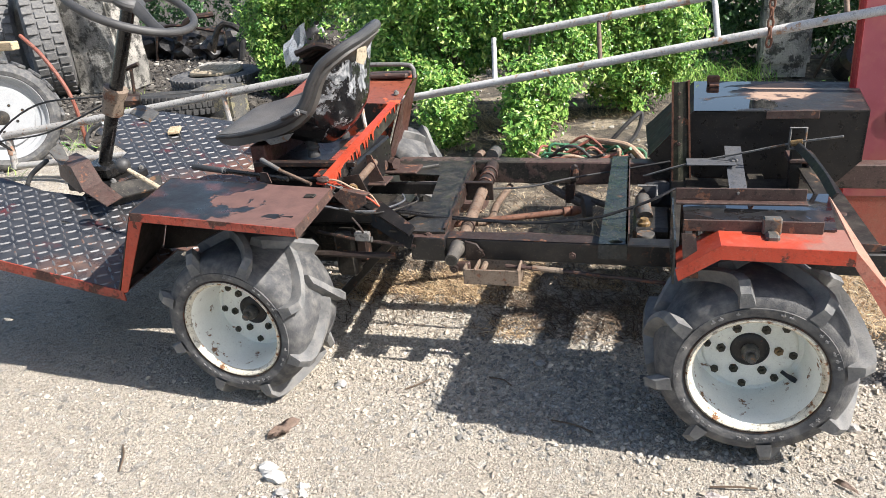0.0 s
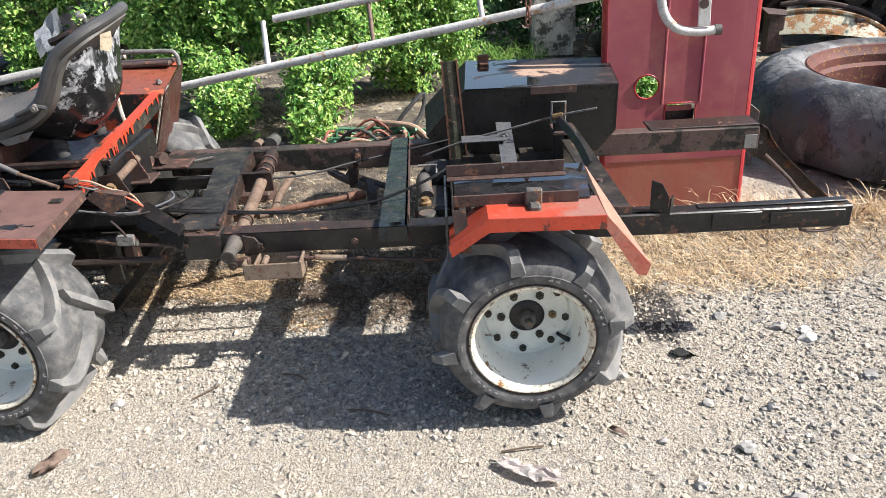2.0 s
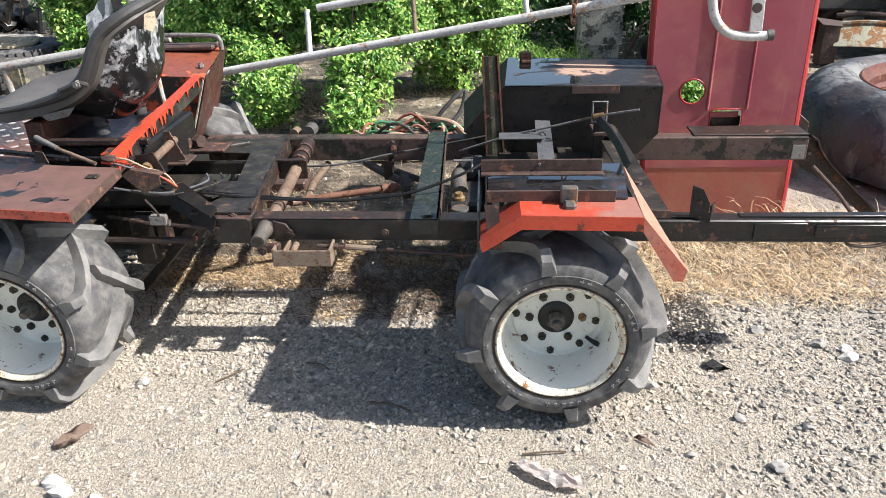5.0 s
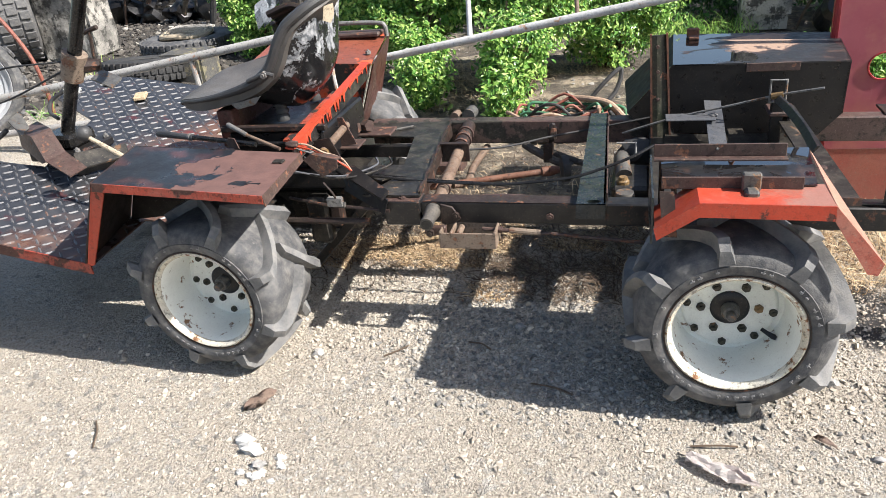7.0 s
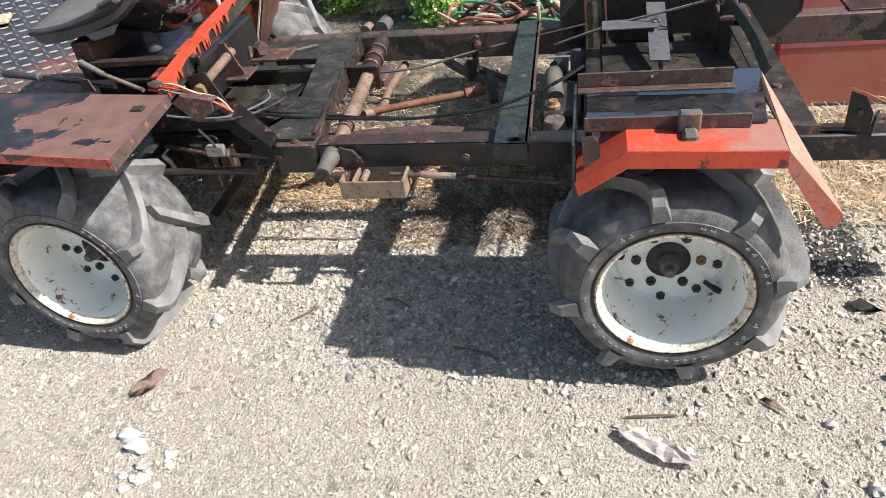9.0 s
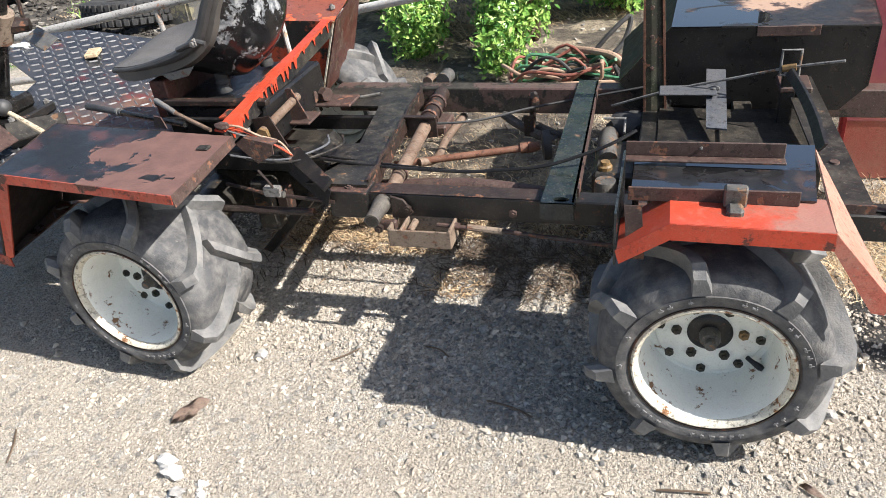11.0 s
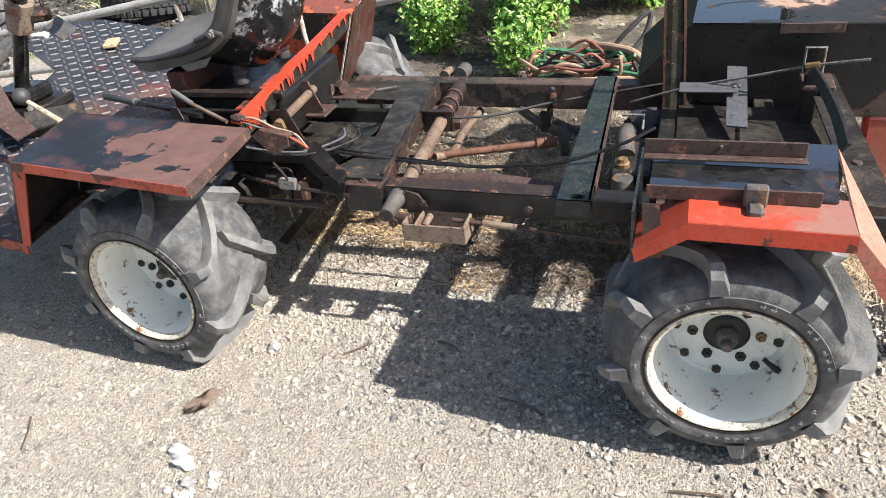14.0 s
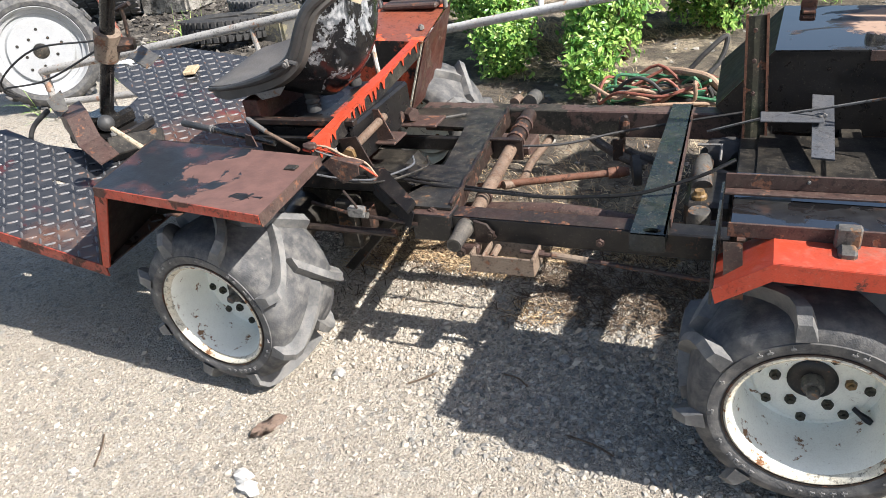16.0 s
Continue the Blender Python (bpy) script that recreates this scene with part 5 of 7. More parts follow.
# pedal linkage and brackets on the footplate
bm = plate([(-2.665, 0.675, 0.645), (-2.645, 0.77, 0.655), (-2.49, 0.66, 0.66), (-2.52, 0.585, 0.65)], 0.005)
plate([(-2.52, 0.585, 0.65), (-2.49, 0.66, 0.66), (-2.40, 0.60, 0.585), (-2.435, 0.525, 0.572)], 0.005, bm=bm)
plate([(-2.435, 0.525, 0.572), (-2.40, 0.60, 0.585), (-2.285, 0.555, 0.538), (-2.30, 0.475, 0.53)], 0.005, bm=bm)
plate([(-2.665, 0.675, 0.645), (-2.52, 0.585, 0.65), (-2.435, 0.525, 0.572), (-2.51, 0.58, 0.545), (-2.70, 0.70, 0.575)], 0.005, bm=bm, grow=(0, 1, 0))
part("pedal_bracket", bm, RUST, tractor, "folded brown rusty pedal bracket")
part("pedal_tab", plate([(-2.66, 0.64, 0.70), (-2.69, 0.74, 0.71), (-2.60, 0.67, 0.66), (-2.58, 0.60, 0.65)], 0.005), STUB, tractor)
part("pedal_loop", tube(curve([(-2.70, 0.66, 0.66), (-2.78, 0.63, 0.60), (-2.79, 0.60, 0.54), (-2.72, 0.58, 0.53)], 6), 0.010, 8), RUBBER_DARK, tractor)
part("base_plate", box(-2.62, -2.38, 0.64, 0.86, 0.53, 0.565, 0.006), BLACK, tractor)
part("base_block", box(-2.58, -2.42, 0.67, 0.82, 0.565, 0.625, 0.014), GLOSS_BLACK, tractor)
for bx, by in ((-2.60, 0.66), (-2.40, 0.66), (-2.40, 0.84)):
    part("bolt", hexbolt((bx, by, 0.57), 0.012, 0.012, "Z"), STEEL, tractor)
part("side_pocket", plate([(-2.39, 0.62, 0.55), (-2.25, 0.76, 0.54), (-2.22, 0.72, 0.50), (-2.36, 0.58, 0.49)], 0.05, 0.004), OILY, tractor)
part("wood_chip", box(-0.055, 0.055, -0.028, 0.028, 0.0, 0.018, 0.004, m=Matrix.Translation((-2.53, 1.30, foot_z(-2.53, 1.30) + 0.002)) @ Matrix.Rotation(radians(-62), 4, "Z")), WOOD, tractor)
part("stain_rag", lump((-2.86, 1.26, 0.66), (0.05, 0.02, 0.012), 9), CREAM, tractor)
part("frayed_cable", tube(curve([(-2.84, 1.18, 0.68), (-2.90, 1.15, 0.64), (-2.88, 1.10, 0.60), (-2.80, 1.05, 0.585)], 6), 0.009, 8), RUBBER_DARK, tractor)

# steering column
foot_pt, head_pt = Vector((-2.52, 0.75, 0.575)), Vector((-2.185, 0.74, 1.235))
axis = (head_pt - foot_pt).normalized()
part("steering_column", tube([foot_pt, head_pt], 0.026, 16), GLOSS_BLACK, tractor, "glossy black steering column")
part("column_collar", tube([foot_pt + axis * 0.02, foot_pt + axis * 0.035], 0.036, 18), DARK_RUST, tractor)
part("column_clamp", tube([foot_pt + axis * 0.29, foot_pt + axis * 0.40], [0.042, 0.047], 18), TAN_LIGHT, tractor, "worn tan clamp sleeve")
side = axis.cross(Vector((0, 1, 0))).normalized()
cl = foot_pt + axis * 0.34
part("clamp_ears", tube([cl + Vector((0.03, 0.02, 0)), cl + Vector((0.085, 0.05, -0.005))], [0.03, 0.022], 8), DARK_RUST, tractor)
part("clamp_bolt", tube([cl + Vector((0.06, 0.05, -0.03)), cl + Vector((0.075, 0.055, 0.12))], 0.007, 8), DARK_RUST, tractor)
part("clamp_handle", tube([cl + Vector((0.045, 0.055, 0.115)), cl + Vector((0.11, 0.06, 0.135))], 0.009, 8), DARK_RUST, tractor)
part("hanging_plate", plate([(-2.40, 0.86, 0.80), (-2.42, 0.96, 0.815), (-2.27, 0.88, 0.795), (-2.25, 0.78, 0.78)], 0.006), STUB, tractor)
for h0, h1, y in ((0.0, -0.02, 0.0), (0.03, 0.10, 0.01)):
    part("loose_wire", tube(curve([cl + Vector((-0.01, -0.03, 0.0 + h0)), (-2.72, 0.72, 0.78 + h1), (-2.95, 0.70, 0.73 + h0), (-3.02, 0.80, 0.66)], 6), 0.004, 6), RUBBER_DARK, tractor)

ring = Matrix.Translation(head_pt + axis * 0.01) @ axis.to_track_quat("Z", "Y").to_matrix().to_4x4()
RW = 0.235
part("steering_wheel", tube([ring @ Vector((RW * math.cos(k * math.tau / 56), RW * math.sin(k * math.tau / 56), 0.0)) for k in range(56)], 0.0155, 12, closed=True), VINYL_DARK, tractor, "black steering wheel rim")
for a in (8, 128, 248):
    c, s = math.cos(radians(a)), math.sin(radians(a))
    part("spoke", tube([ring @ Vector((c * r, s * r, z)) for r, z in ((0.03, 0.012), (0.10, 0.004), (0.17, -0.004), (RW, 0.0))], [0.026, 0.022, 0.019, 0.015], 10, flat=0.55), VINYL_DARK, tractor)
part("horn_cap", lathe([(0.0, 0.034), (0.03, 0.033), (0.044, 0.027), (0.05, 0.02), (0.056, 0.018), (0.060, 0.008), (0.056, -0.006), (0.03, -0.02)], 28, m=ring, axis="Z"), VINYL_DARK, tractor)

# levers
part("lever", tube([(-1.37, 0.385, 0.665), (-1.51, 0.425, 0.704)], 0.006, 10), PIPE_TAN, tractor)
part("lever_grip", tube([(-1.50, 0.4225, 0.702), (-1.575, 0.45, 0.728), (-1.58, 0.452, 0.73)], [0.0075, 0.0085, 0.006], 14), STEEL, tractor, "bare steel lever grip")
part("lever", tube([(-1.46, 0.40, 0.676), (-1.75, 0.485, 0.676)], 0.009, 10), GLOSS_BLACK, tractor)
part("lever_grip", tube([(-1.74, 0.482, 0.676), (-1.915, 0.536, 0.674)], [0.0105, 0.0115], 12), VINYL_DARK, tractor)
part("lever_clip", tube([(-1.752, 0.486, 0.676), (-1.762, 0.489, 0.676)], 0.013, 12), STEEL, tractor)
part("lever_stop", plate([(-1.56, 0.40, 0.70), (-1.53, 0.39, 0.70), (-1.52, 0.39, 0.665), (-1.57, 0.40, 0.665)], 0.005, grow=(0, 1, 0)), RUST, tractor)
part("shift_rod", tube([(-1.955, 0.39, 0.632), (-2.10, 0.405, 0.708)], [0.010, 0.0075], 10), STRAW_PLAIN, tractor, "pale bent gear lever rod")
kb = bmesh.new()
bmesh.ops.create_uvsphere(kb, u_segments=18, v_segments=12, radius=0.027, matrix=Matrix.Translation((-2.115, 0.407, 0.722)))
part("shift_knob", kb, VINYL_DARK, tractor, "round black gear knob")


# --- seat
SEAT_RIM = [(-1.89, 0.732, 0.05), (-1.875, 0.739, 0.11), (-1.83, 0.760, 0.155), (-1.76, 0.772, 0.18), (-1.68, 0.788, 0.192), (-1.587, 0.811, 0.198), (-1.516, 0.837, 0.20), (-1.462, 0.872, 0.20), (-1.430, 0.917, 0.20), (-1.406, 0.962, 0.198), (-1.368, 1.014, 0.193), (-1.322, 1.046, 0.18), (-1.283, 1.068, 0.15), (-1.258, 1.078, 0.10), (-1.250, 1.081, 0.045)]
SEAT_PAN = [(-1.66, 0.765), (-1.58, 0.738), (-1.50, 0.716), (-1.42, 0.716), (-1.352, 0.765), (-1.305, 0.85), (-1.300, 0.93), (-1.300, 1.00)]
RIM_LINE = curve(SEAT_RIM, 3)
PAN_LINE = curve([(x, z, 0.0) for x, z in SEAT_PAN], 3)


def seat_row(i, offset, nv=18):
    """Points across the cushion at one place of its rim; offset runs away from the sitter."""
    x, z, half = RIM_LINE[i]
    a, b = RIM_LINE[max(i - 1, 0)], RIM_LINE[min(i + 1, len(RIM_LINE) - 1)]
    n = Vector((b.y - a.y, 0, a.x - b.x)).normalized()
    f = i / (len(RIM_LINE) - 1)
    dish = 0.045 * max(0.0, math.sin(math.pi * min(1.0, max(0.0, (f - 0.1) / 0.85))))
    out = []
    for j in range(nv + 1):
        v = -1 + 2 * j / nv
        w = 1 - abs(v) ** 2.4
        p = Vector((x, 0.775 + v * half, z + 0.1 * (0.195 + v * half)))
        out.append(p + n * (dish * w + offset))
    return out


def skin(top, low):
    """A closed sheet between two grids of points."""
    bm = bmesh.new()
    a, b = ([[bm.verts.new(p) for p in row] for row in g] for g in (top, low))
    nu, nv = len(a) - 1, len(a[0]) - 1
    for i in range(nu):
        for j in range(nv):
            bm.faces.new((a[i][j], a[i + 1][j], a[i + 1][j + 1], a[i][j + 1]))
            bm.faces.new((b[i][j], b[i][j + 1], b[i + 1][j + 1], b[i + 1][j]))
    for i in range(nu):
        bm.faces.new((a[i][0], b[i][0], b[i + 1][0], a[i + 1][0]))
        bm.faces.new((a[i][nv], a[i + 1][nv], b[i + 1][nv], b[i][nv]))
    for j in range(nv):
        bm.faces.new((a[0][j], a[0][j + 1], b[0][j + 1], b[0][j]))
        bm.faces.new((a[nu][j], b[nu][j], b[nu][j + 1], a[nu][j + 1]))
    bmesh.ops.recalc_face_normals(bm, faces=bm.faces)
    return bm


def pan_row(i, shrink, nv=22):
    """Points across the bulged steel shell below the cushion."""
    px, pz, _ = PAN_LINE[i]
    x, z, half = RIM_LINE[15 + i]
    out = []
    for j in range(nv + 1):
        v = math.sin(math.pi / 2 * (-1 + 2 * j / nv))
        w = abs(v) ** 3.2
        dent = 0.006 * noise.noise((i * 0.5, v * 3, 2))
        out.append(Vector((px + (x - px) * w, 0.775 + v * (half - shrink), pz + (z - 0.012 - pz) * w + shrink + dent + 0.1 * (0.195 + v * half) - 0.02 * (1 - w))))
    return out


seat = sub("seat", tractor, (-1.5, 0.775, 0.7))
N_RIM = len(RIM_LINE)
part("cushion", skin([seat_row(i, -0.010) for i in range(N_RIM)], [seat_row(i, 0.010 + 0.034 * min(1.0, i / 9) - 0.020 * i / (N_RIM - 1)) for i in range(N_RIM)]), VINYL, seat, "worn black vinyl seat cushion", 50)
edge = [Vector((x, 0.775 - half, z + 0.1 * (0.195 - half))) for x, z, half in RIM_LINE]
edge = edge + [Vector((p.x, 1.55 - p.y, p.z + 0.2 * (0.775 - p.y))) for p in reversed(edge)]
part("piping", tube(edge, [0.008 + 0.010 * min(1.0, max(0.0, (p.x + 1.75) / 0.25)) for p in edge], 10, closed=True), VINYL_DARK, seat, "scuffed dark rolled edge")
N_PAN = len(PAN_LINE)
part("seat_shell", skin([pan_row(i, 0.0) for i in range(N_PAN)], [pan_row(i, 0.006) for i in range(N_PAN)]), SEAT_SHELL, seat, "black seat shell scuffed to bare white", 50)
part("pivot_bolt", hexbolt((-1.462, 0.549, 0.866), 0.013, 0.016), STEEL, seat)
part("hinge_strip", tube(curve([(-1.43, 0.556, 0.862), (-1.462, 0.553, 0.868), (-1.53, 0.556, 0.845)], 4), 0.008, 8), VINYL_DARK, seat)
part("back_strap", plate([(-1.262, 0.67, 1.055), (-1.235, 0.69, 1.062), (-1.238, 0.69, 1.025), (-1.25, 0.68, 1.00), (-1.27, 0.665, 1.012)], 0.006), STRAW_PLAIN, seat)
part("torn_trim", plate([(-1.62, 0.57, 0.765), (-1.50, 0.57, 0.79), (-1.53, 0.575, 0.76), (-1.60, 0.575, 0.745)], 0.003), STEEL, seat)
# base under the seat
part("seat_base", box(-1.66, -1.30, 0.575, 1.0, 0.52, 0.66, 0.008), BLACK_CLEAN, tractor, "black seat base box")
part("seat_rail", box(-1.68, -1.28, 0.56, 0.585, 0.665, 0.685, 0.003), DARK_RUST, tractor)
part("seat_rail", box(-1.66, -1.32, 0.555, 0.575, 0.615, 0.628, 0.003), BLACK, tractor)
part("seat_frame", box(-1.70, -1.64, 0.59, 0.98, 0.60, 0.735, 0.004), SHADED_RED, tractor)
part("seat_frame", plate([(-1.415, 0.50, 0.655), (-1.345, 0.50, 0.657), (-1.365, 1.08, 0.674), (-1.44, 1.04, 0.672)], 0.006), FENDER_SIDE, tractor, "worn orange seat platform edge")
for x, y in ((-1.49, 0.68), (-1.47, 0.93)):
    part("rubber_spring", lathe([(0.0, 0.735), (0.022, 0.735), (0.024, 0.73), (0.02, 0.715), (0.025, 0.708), (0.025, 0.70), (0.019, 0.695), (0.024, 0.685), (0.024, 0.67), (0.0, 0.668)], 16, m=Matrix.Translation((x, y, 0)), axis="Z"), RUBBER_DARK, tractor)
part("back_rod", tube(curve([(-1.392, 0.95, 0.86), (-1.386, 0.95, 0.79), (-1.380, 0.95, 0.70), (-1.355, 0.95, 0.62), (-1.358, 0.95, 0.555), (-1.40, 0.95, 0.487)], 5), 0.0085, 8), GALV, tractor)

# --- orange strut and brackets in front of the far fender
bm = plate([(-1.335, 0.355, 0.681), (-1.308, 0.355, 0.677), (-1.330, 1.19, 0.748), (-1.354, 1.19, 0.751)], 0.006)
part("strut", bm, ORANGE, tractor, "bright orange strut with dripped paint")
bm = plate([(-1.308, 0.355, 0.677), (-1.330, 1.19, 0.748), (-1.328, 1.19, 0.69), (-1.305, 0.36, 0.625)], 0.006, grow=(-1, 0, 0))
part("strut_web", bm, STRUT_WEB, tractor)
bm = bmesh.new()
rng = random.Random(12)
runs = [(rng.uniform(0.02, 0.98), rng.uniform(0.012, 0.042), rng.uniform(0.005, 0.011)) for _ in range(24)]
rings = []
for k in range(181):
    f = k / 180
    x, y, z = -1.3065 - 0.022 * f, 0.355 + 0.835 * f, 0.6785 + 0.071 * f
    d = 0.005 + 0.010 * abs(noise.noise((f * 9, 0, 4))) + max(h * math.exp(-(((f - c) / w) ** 4)) for c, h, w in runs)
    rings.append([bm.verts.new(q) for q in ((x, y, z), (x + 0.003, y, z), (x + 0.0045, y, z - d), (x + 0.0015, y, z - d))])
for a, b in zip(rings, rings[1:]):
    for q in range(4):
        bm.faces.new((a[q], a[(q + 1) % 4], b[(q + 1) % 4], b[q]))
bm.faces.new(rings[0][::-1])
bm.faces.new(rings[-1])
part("dripped_paint", bm, ORANGE, tractor, "ragged runs of orange paint")
bm = plate([(-1.285, 0.36, 0.635), (-1.255, 0.36, 0.655), (-1.17, 0.36, 0.634), (-1.172, 0.36, 0.606), (-1.227, 0.36, 0.575)], 0.005, grow=(0, 1, 0))
plate([(-1.255, 0.36, 0.655), (-1.17, 0.36, 0.636), (-1.165, 0.39, 0.636), (-1.25, 0.39, 0.655)], 0.005, bm=bm)
part("hitch_bracket", bm, RUST, tractor)
part("pin_bracket", plate([(-1.305, 0.50, 0.65), (-1.245, 0.50, 0.66), (-1.205, 0.50, 0.565), (-1.285, 0.50, 0.56)], 0.005, grow=(0, 1, 0)), DARK_RUST, tractor)
part("pin_bracket", plate([(-1.30, 0.72, 0.66), (-1.28, 0.72, 0.66), (-1.24, 0.72, 0.56), (-1.33, 0.72, 0.55)], 0.006, grow=(0, 1, 0)), RUST, tractor)
part("pin_base", box(-1.345, -1.23, 0.70, 0.80, 0.545, 0.553, 0.002), RUST, tractor)
part("cross_pin", tube([(-1.27, 0.48, 0.615), (-1.285, 0.76, 0.62)], 0.014, 12), PIPE_TAN, tractor)
part("cross_pin", tube([(-1.265, 0.486, 0.61), (-1.265, 0.472, 0.61)], 0.022, 6), BRASS, tractor)
part("lock_nut", tube([(-1.305, 0.90, 0.56), (-1.325, 0.915, 0.56)], 0.026, 6), RUST, tractor)
part("lock_nut", tube([(-1.26, 0.93, 0.56), (-1.285, 0.945, 0.56)], 0.024, 6), RUST, tractor)
part("nut_plate", box(-1.34, -1.17, 0.90, 1.0, 0.525, 0.535, 0.003), RUST, tractor)
for k, (dx, dz) in enumerate(((0, 0), (0.05, -0.01))):
    part("brake_line", tube(curve([(-1.34 + dx, 0.40, 0.58 + dz), (-1.27 + dx, 0.43, 0.555 + dz), (-1.19 + dx, 0.48, 0.535), (-1.13 + dx, 0.60, 0.525), (-1.15 + dx, 0.66, 0.53)], 5), 0.0036, 7), (STRAP, OILY, OILY)[k], tractor)
for k, (mat, dz) in enumerate(((RUST_ORANGE, 0.0), (HOSE_TAN, 0.012), (STEEL, -0.012))):
    part("loose_wire", tube(curve([(-1.325, 0.372, 0.682 + dz * 0.4), (-1.27, 0.378, 0.668 + dz), (-1.22, 0.385, 0.645 + dz * 0.5), (-1.175, 0.40 + 0.01 * k, 0.61 + dz), (-1.15, 0.42, 0.575)], 5), 0.0035, 6), mat, tractor)
part("wire_knot", lump((-1.315, 0.365, 0.688), (0.022, 0.012, 0.011), 15), RUST, tractor)
part("nut_stack", lump_box((-1.19, 0.34, 0.485), (0.05, 0.022, 0.03), 2, 16), STEEL, tractor)
part("return_spring", tube(curve([(-1.30, 0.46, 0.64), (-1.29, 0.45, 0.60), (-1.275, 0.46, 0.57)], 4), 0.008, 8), STEEL, tractor)
part("cable_tie", tube(curve([(-1.215, 0.33, 0.57), (-1.19, 0.33, 0.535), (-1.18, 0.335, 0.50)], 4), 0.0035, 6), DARK_RUST, tractor)
part("rod_end", tube([(-1.215, 0.345, 0.49), (-1.16, 0.345, 0.487)], 0.010, 8), STUB, tractor)

# --- front fender, far side
part("fender_top", plate([(-1.865, 1.20, 0.765), (-1.320, 1.20, 0.738), (-1.350, 1.56, 0.795), (-1.865, 1.56, 0.815)], 0.005), ORANGE_BLOTCH, tractor, "orange fender top blotched with rust")
part("fender_side", plate([(-1.865, 1.20, 0.765), (-1.320, 1.20, 0.738), (-1.420, 1.20, 0.46), (-1.865, 1.20, 0.46)], 0.005, grow=(0, 1, 0)), FENDER_SIDE, tractor, "black fender side with worn orange paint")
part("fender_edge", plate([(-1.320, 1.195, 0.738), (-1.314, 1.195, 0.738), (-1.414, 1.195, 0.46), (-1.420, 1.195, 0.46)], 0.012, grow=(0, 1, 0)), CREAM_EDGE, tractor)
part("fender_edge", plate([(-1.310, 1.20, 0.738), (-1.340, 1.56, 0.795), (-1.435, 1.56, 0.47), (-1.410, 1.20, 0.46)], 0.004, grow=(1, 0, 0)), SHADED_RED, tractor)
part("grab_handle", tube(curve([(-1.62, 1.50, 0.80), (-1.62, 1.50, 0.842), (-1.57, 1.50, 0.855), (-1.38, 1.50, 0.85), (-1.34, 1.50, 0.835), (-1.335, 1.50, 0.79)], 6), 0.010, 10), STEEL, tractor, "bent steel grab handle")
part("rusty_tray", box(-1.60, -1.36, 1.46, 1.55, 0.795, 0.815, 0.006), RUST, tractor)
part("bolt", hexbolt((-1.36, 1.30, 0.765), 0.012, 0.012, "Z"), STEEL, tractor)
# ---------------------------------------------------------------- surroundings
gate = holder("pipe_gate", (-0.4, 1.58, 0.0), "galvanised pipe gate leaning behind the machine, hung from a rusty chain", "gate")


def on_line(a, b, x):
    a, b = Vector(a), Vector(b)
    return a + (b - a) * ((x - a.x) / (b.x - a.x))


LO_A, LO_B = (-1.39, 1.68, 0.66), (0.55, 1.45, 0.995)
UP_A, UP_B = (-0.953, 1.72, 0.924), (-0.138, 1.62, 1.05)
part("bottom_rail", tube([on_line(LO_A, LO_B, -1.8), on_line(LO_A, LO_B, 0.84)], 0.0185, 14), GALV, gate)
part("top_rail", tube([on_line(UP_A, UP_B, -0.95), on_line(UP_A, UP_B, 0.95)], 0.0175, 14), GALV, gate)
for xb, xt, mat in ((-0.985, -1.00, GALV), (-0.50, -0.515, PIPE_TAN), (-0.025, -0.045, GALV), (0.43, 0.415, PIPE_TAN)):
    part("rung", tube([on_line(LO_A, LO_B, xb), on_line(UP_A, UP_B, xt)], 0.012 if mat is GALV else 0.010, 12), mat, gate)
part("hook_pipe", tube(curve([(0.66, 1.42, 1.35), (0.675, 1.42, 1.10), (0.69, 1.42, 0.98), (0.715, 1.42, 0.89), (0.77, 1.42, 0.835), (0.85, 1.42, 0.818), (0.945, 1.42, 0.822)], 6), 0.019, 14), GALV, gate, "bent galvanised hook pipe")
part("pipe_cap", tube([(0.925, 1.42, 0.8215), (0.95, 1.42, 0.8225)], 0.022, 14), STUB, gate)
part("flat_bar", plate([(0.825, 1.405, 1.35), (0.875, 1.405, 1.35), (0.90, 1.405, 0.84), (0.85, 1.405, 0.84)], 0.008, 0.002, grow=(0, 1, 0)), GALV, gate)
part("rust_hole", tube([(0.865, 1.402, 0.93), (0.865, 1.40, 0.93)], 0.02, 10), RUST, gate)
for k in range(9):
    p = on_line(LO_A, LO_B, 0.16) + Vector((0.0, -0.03, -0.035 + k * 0.036))
    m = Matrix.Translation(p) @ Matrix.Rotation(radians(90 * (k % 2) + 15), 4, "Z")
    link = [m @ Vector((0.010 * math.cos(a), 0, 0.022 * math.sin(a))) for a in [q * math.tau / 12 for q in range(12)]]
    part("chain_link", tube(link, 0.0045, 6, closed=True), SHAFT, gate)

gate2 = holder("pipe_rack", (-3.0, 1.8, 0.0), "old galvanised pipe frame lying beside the footplate", "pipe frame")
part("top_rail", tube(curve([(-4.02, 1.715, 0.36), (-4.015, 1.72, 0.45), (-3.97, 1.723, 0.482), (-3.3, 1.79, 0.565), (-1.75, 1.945, 0.772)], 5), 0.0225, 14), GALV_DIRTY, gate2)
part("bottom_rail", tube([(-4.05, 1.72, 0.28), (-2.2, 1.9, 0.40)], 0.02, 12), GALV_DIRTY, gate2)
part("riser", tube([(-4.02, 1.715, 0.36), (-4.03, 1.715, 0.27)], 0.02, 12), GALV_DIRTY, gate2)
part("rung", tube([(-2.58, 1.86, 0.66), (-2.56, 1.86, 0.36)], 0.014, 10), GALV_DIRTY, gate2)
part("rung", tube([(-3.05, 1.815, 0.60), (-3.02, 1.82, 0.34)], 0.013, 10), SHAFT, gate2)
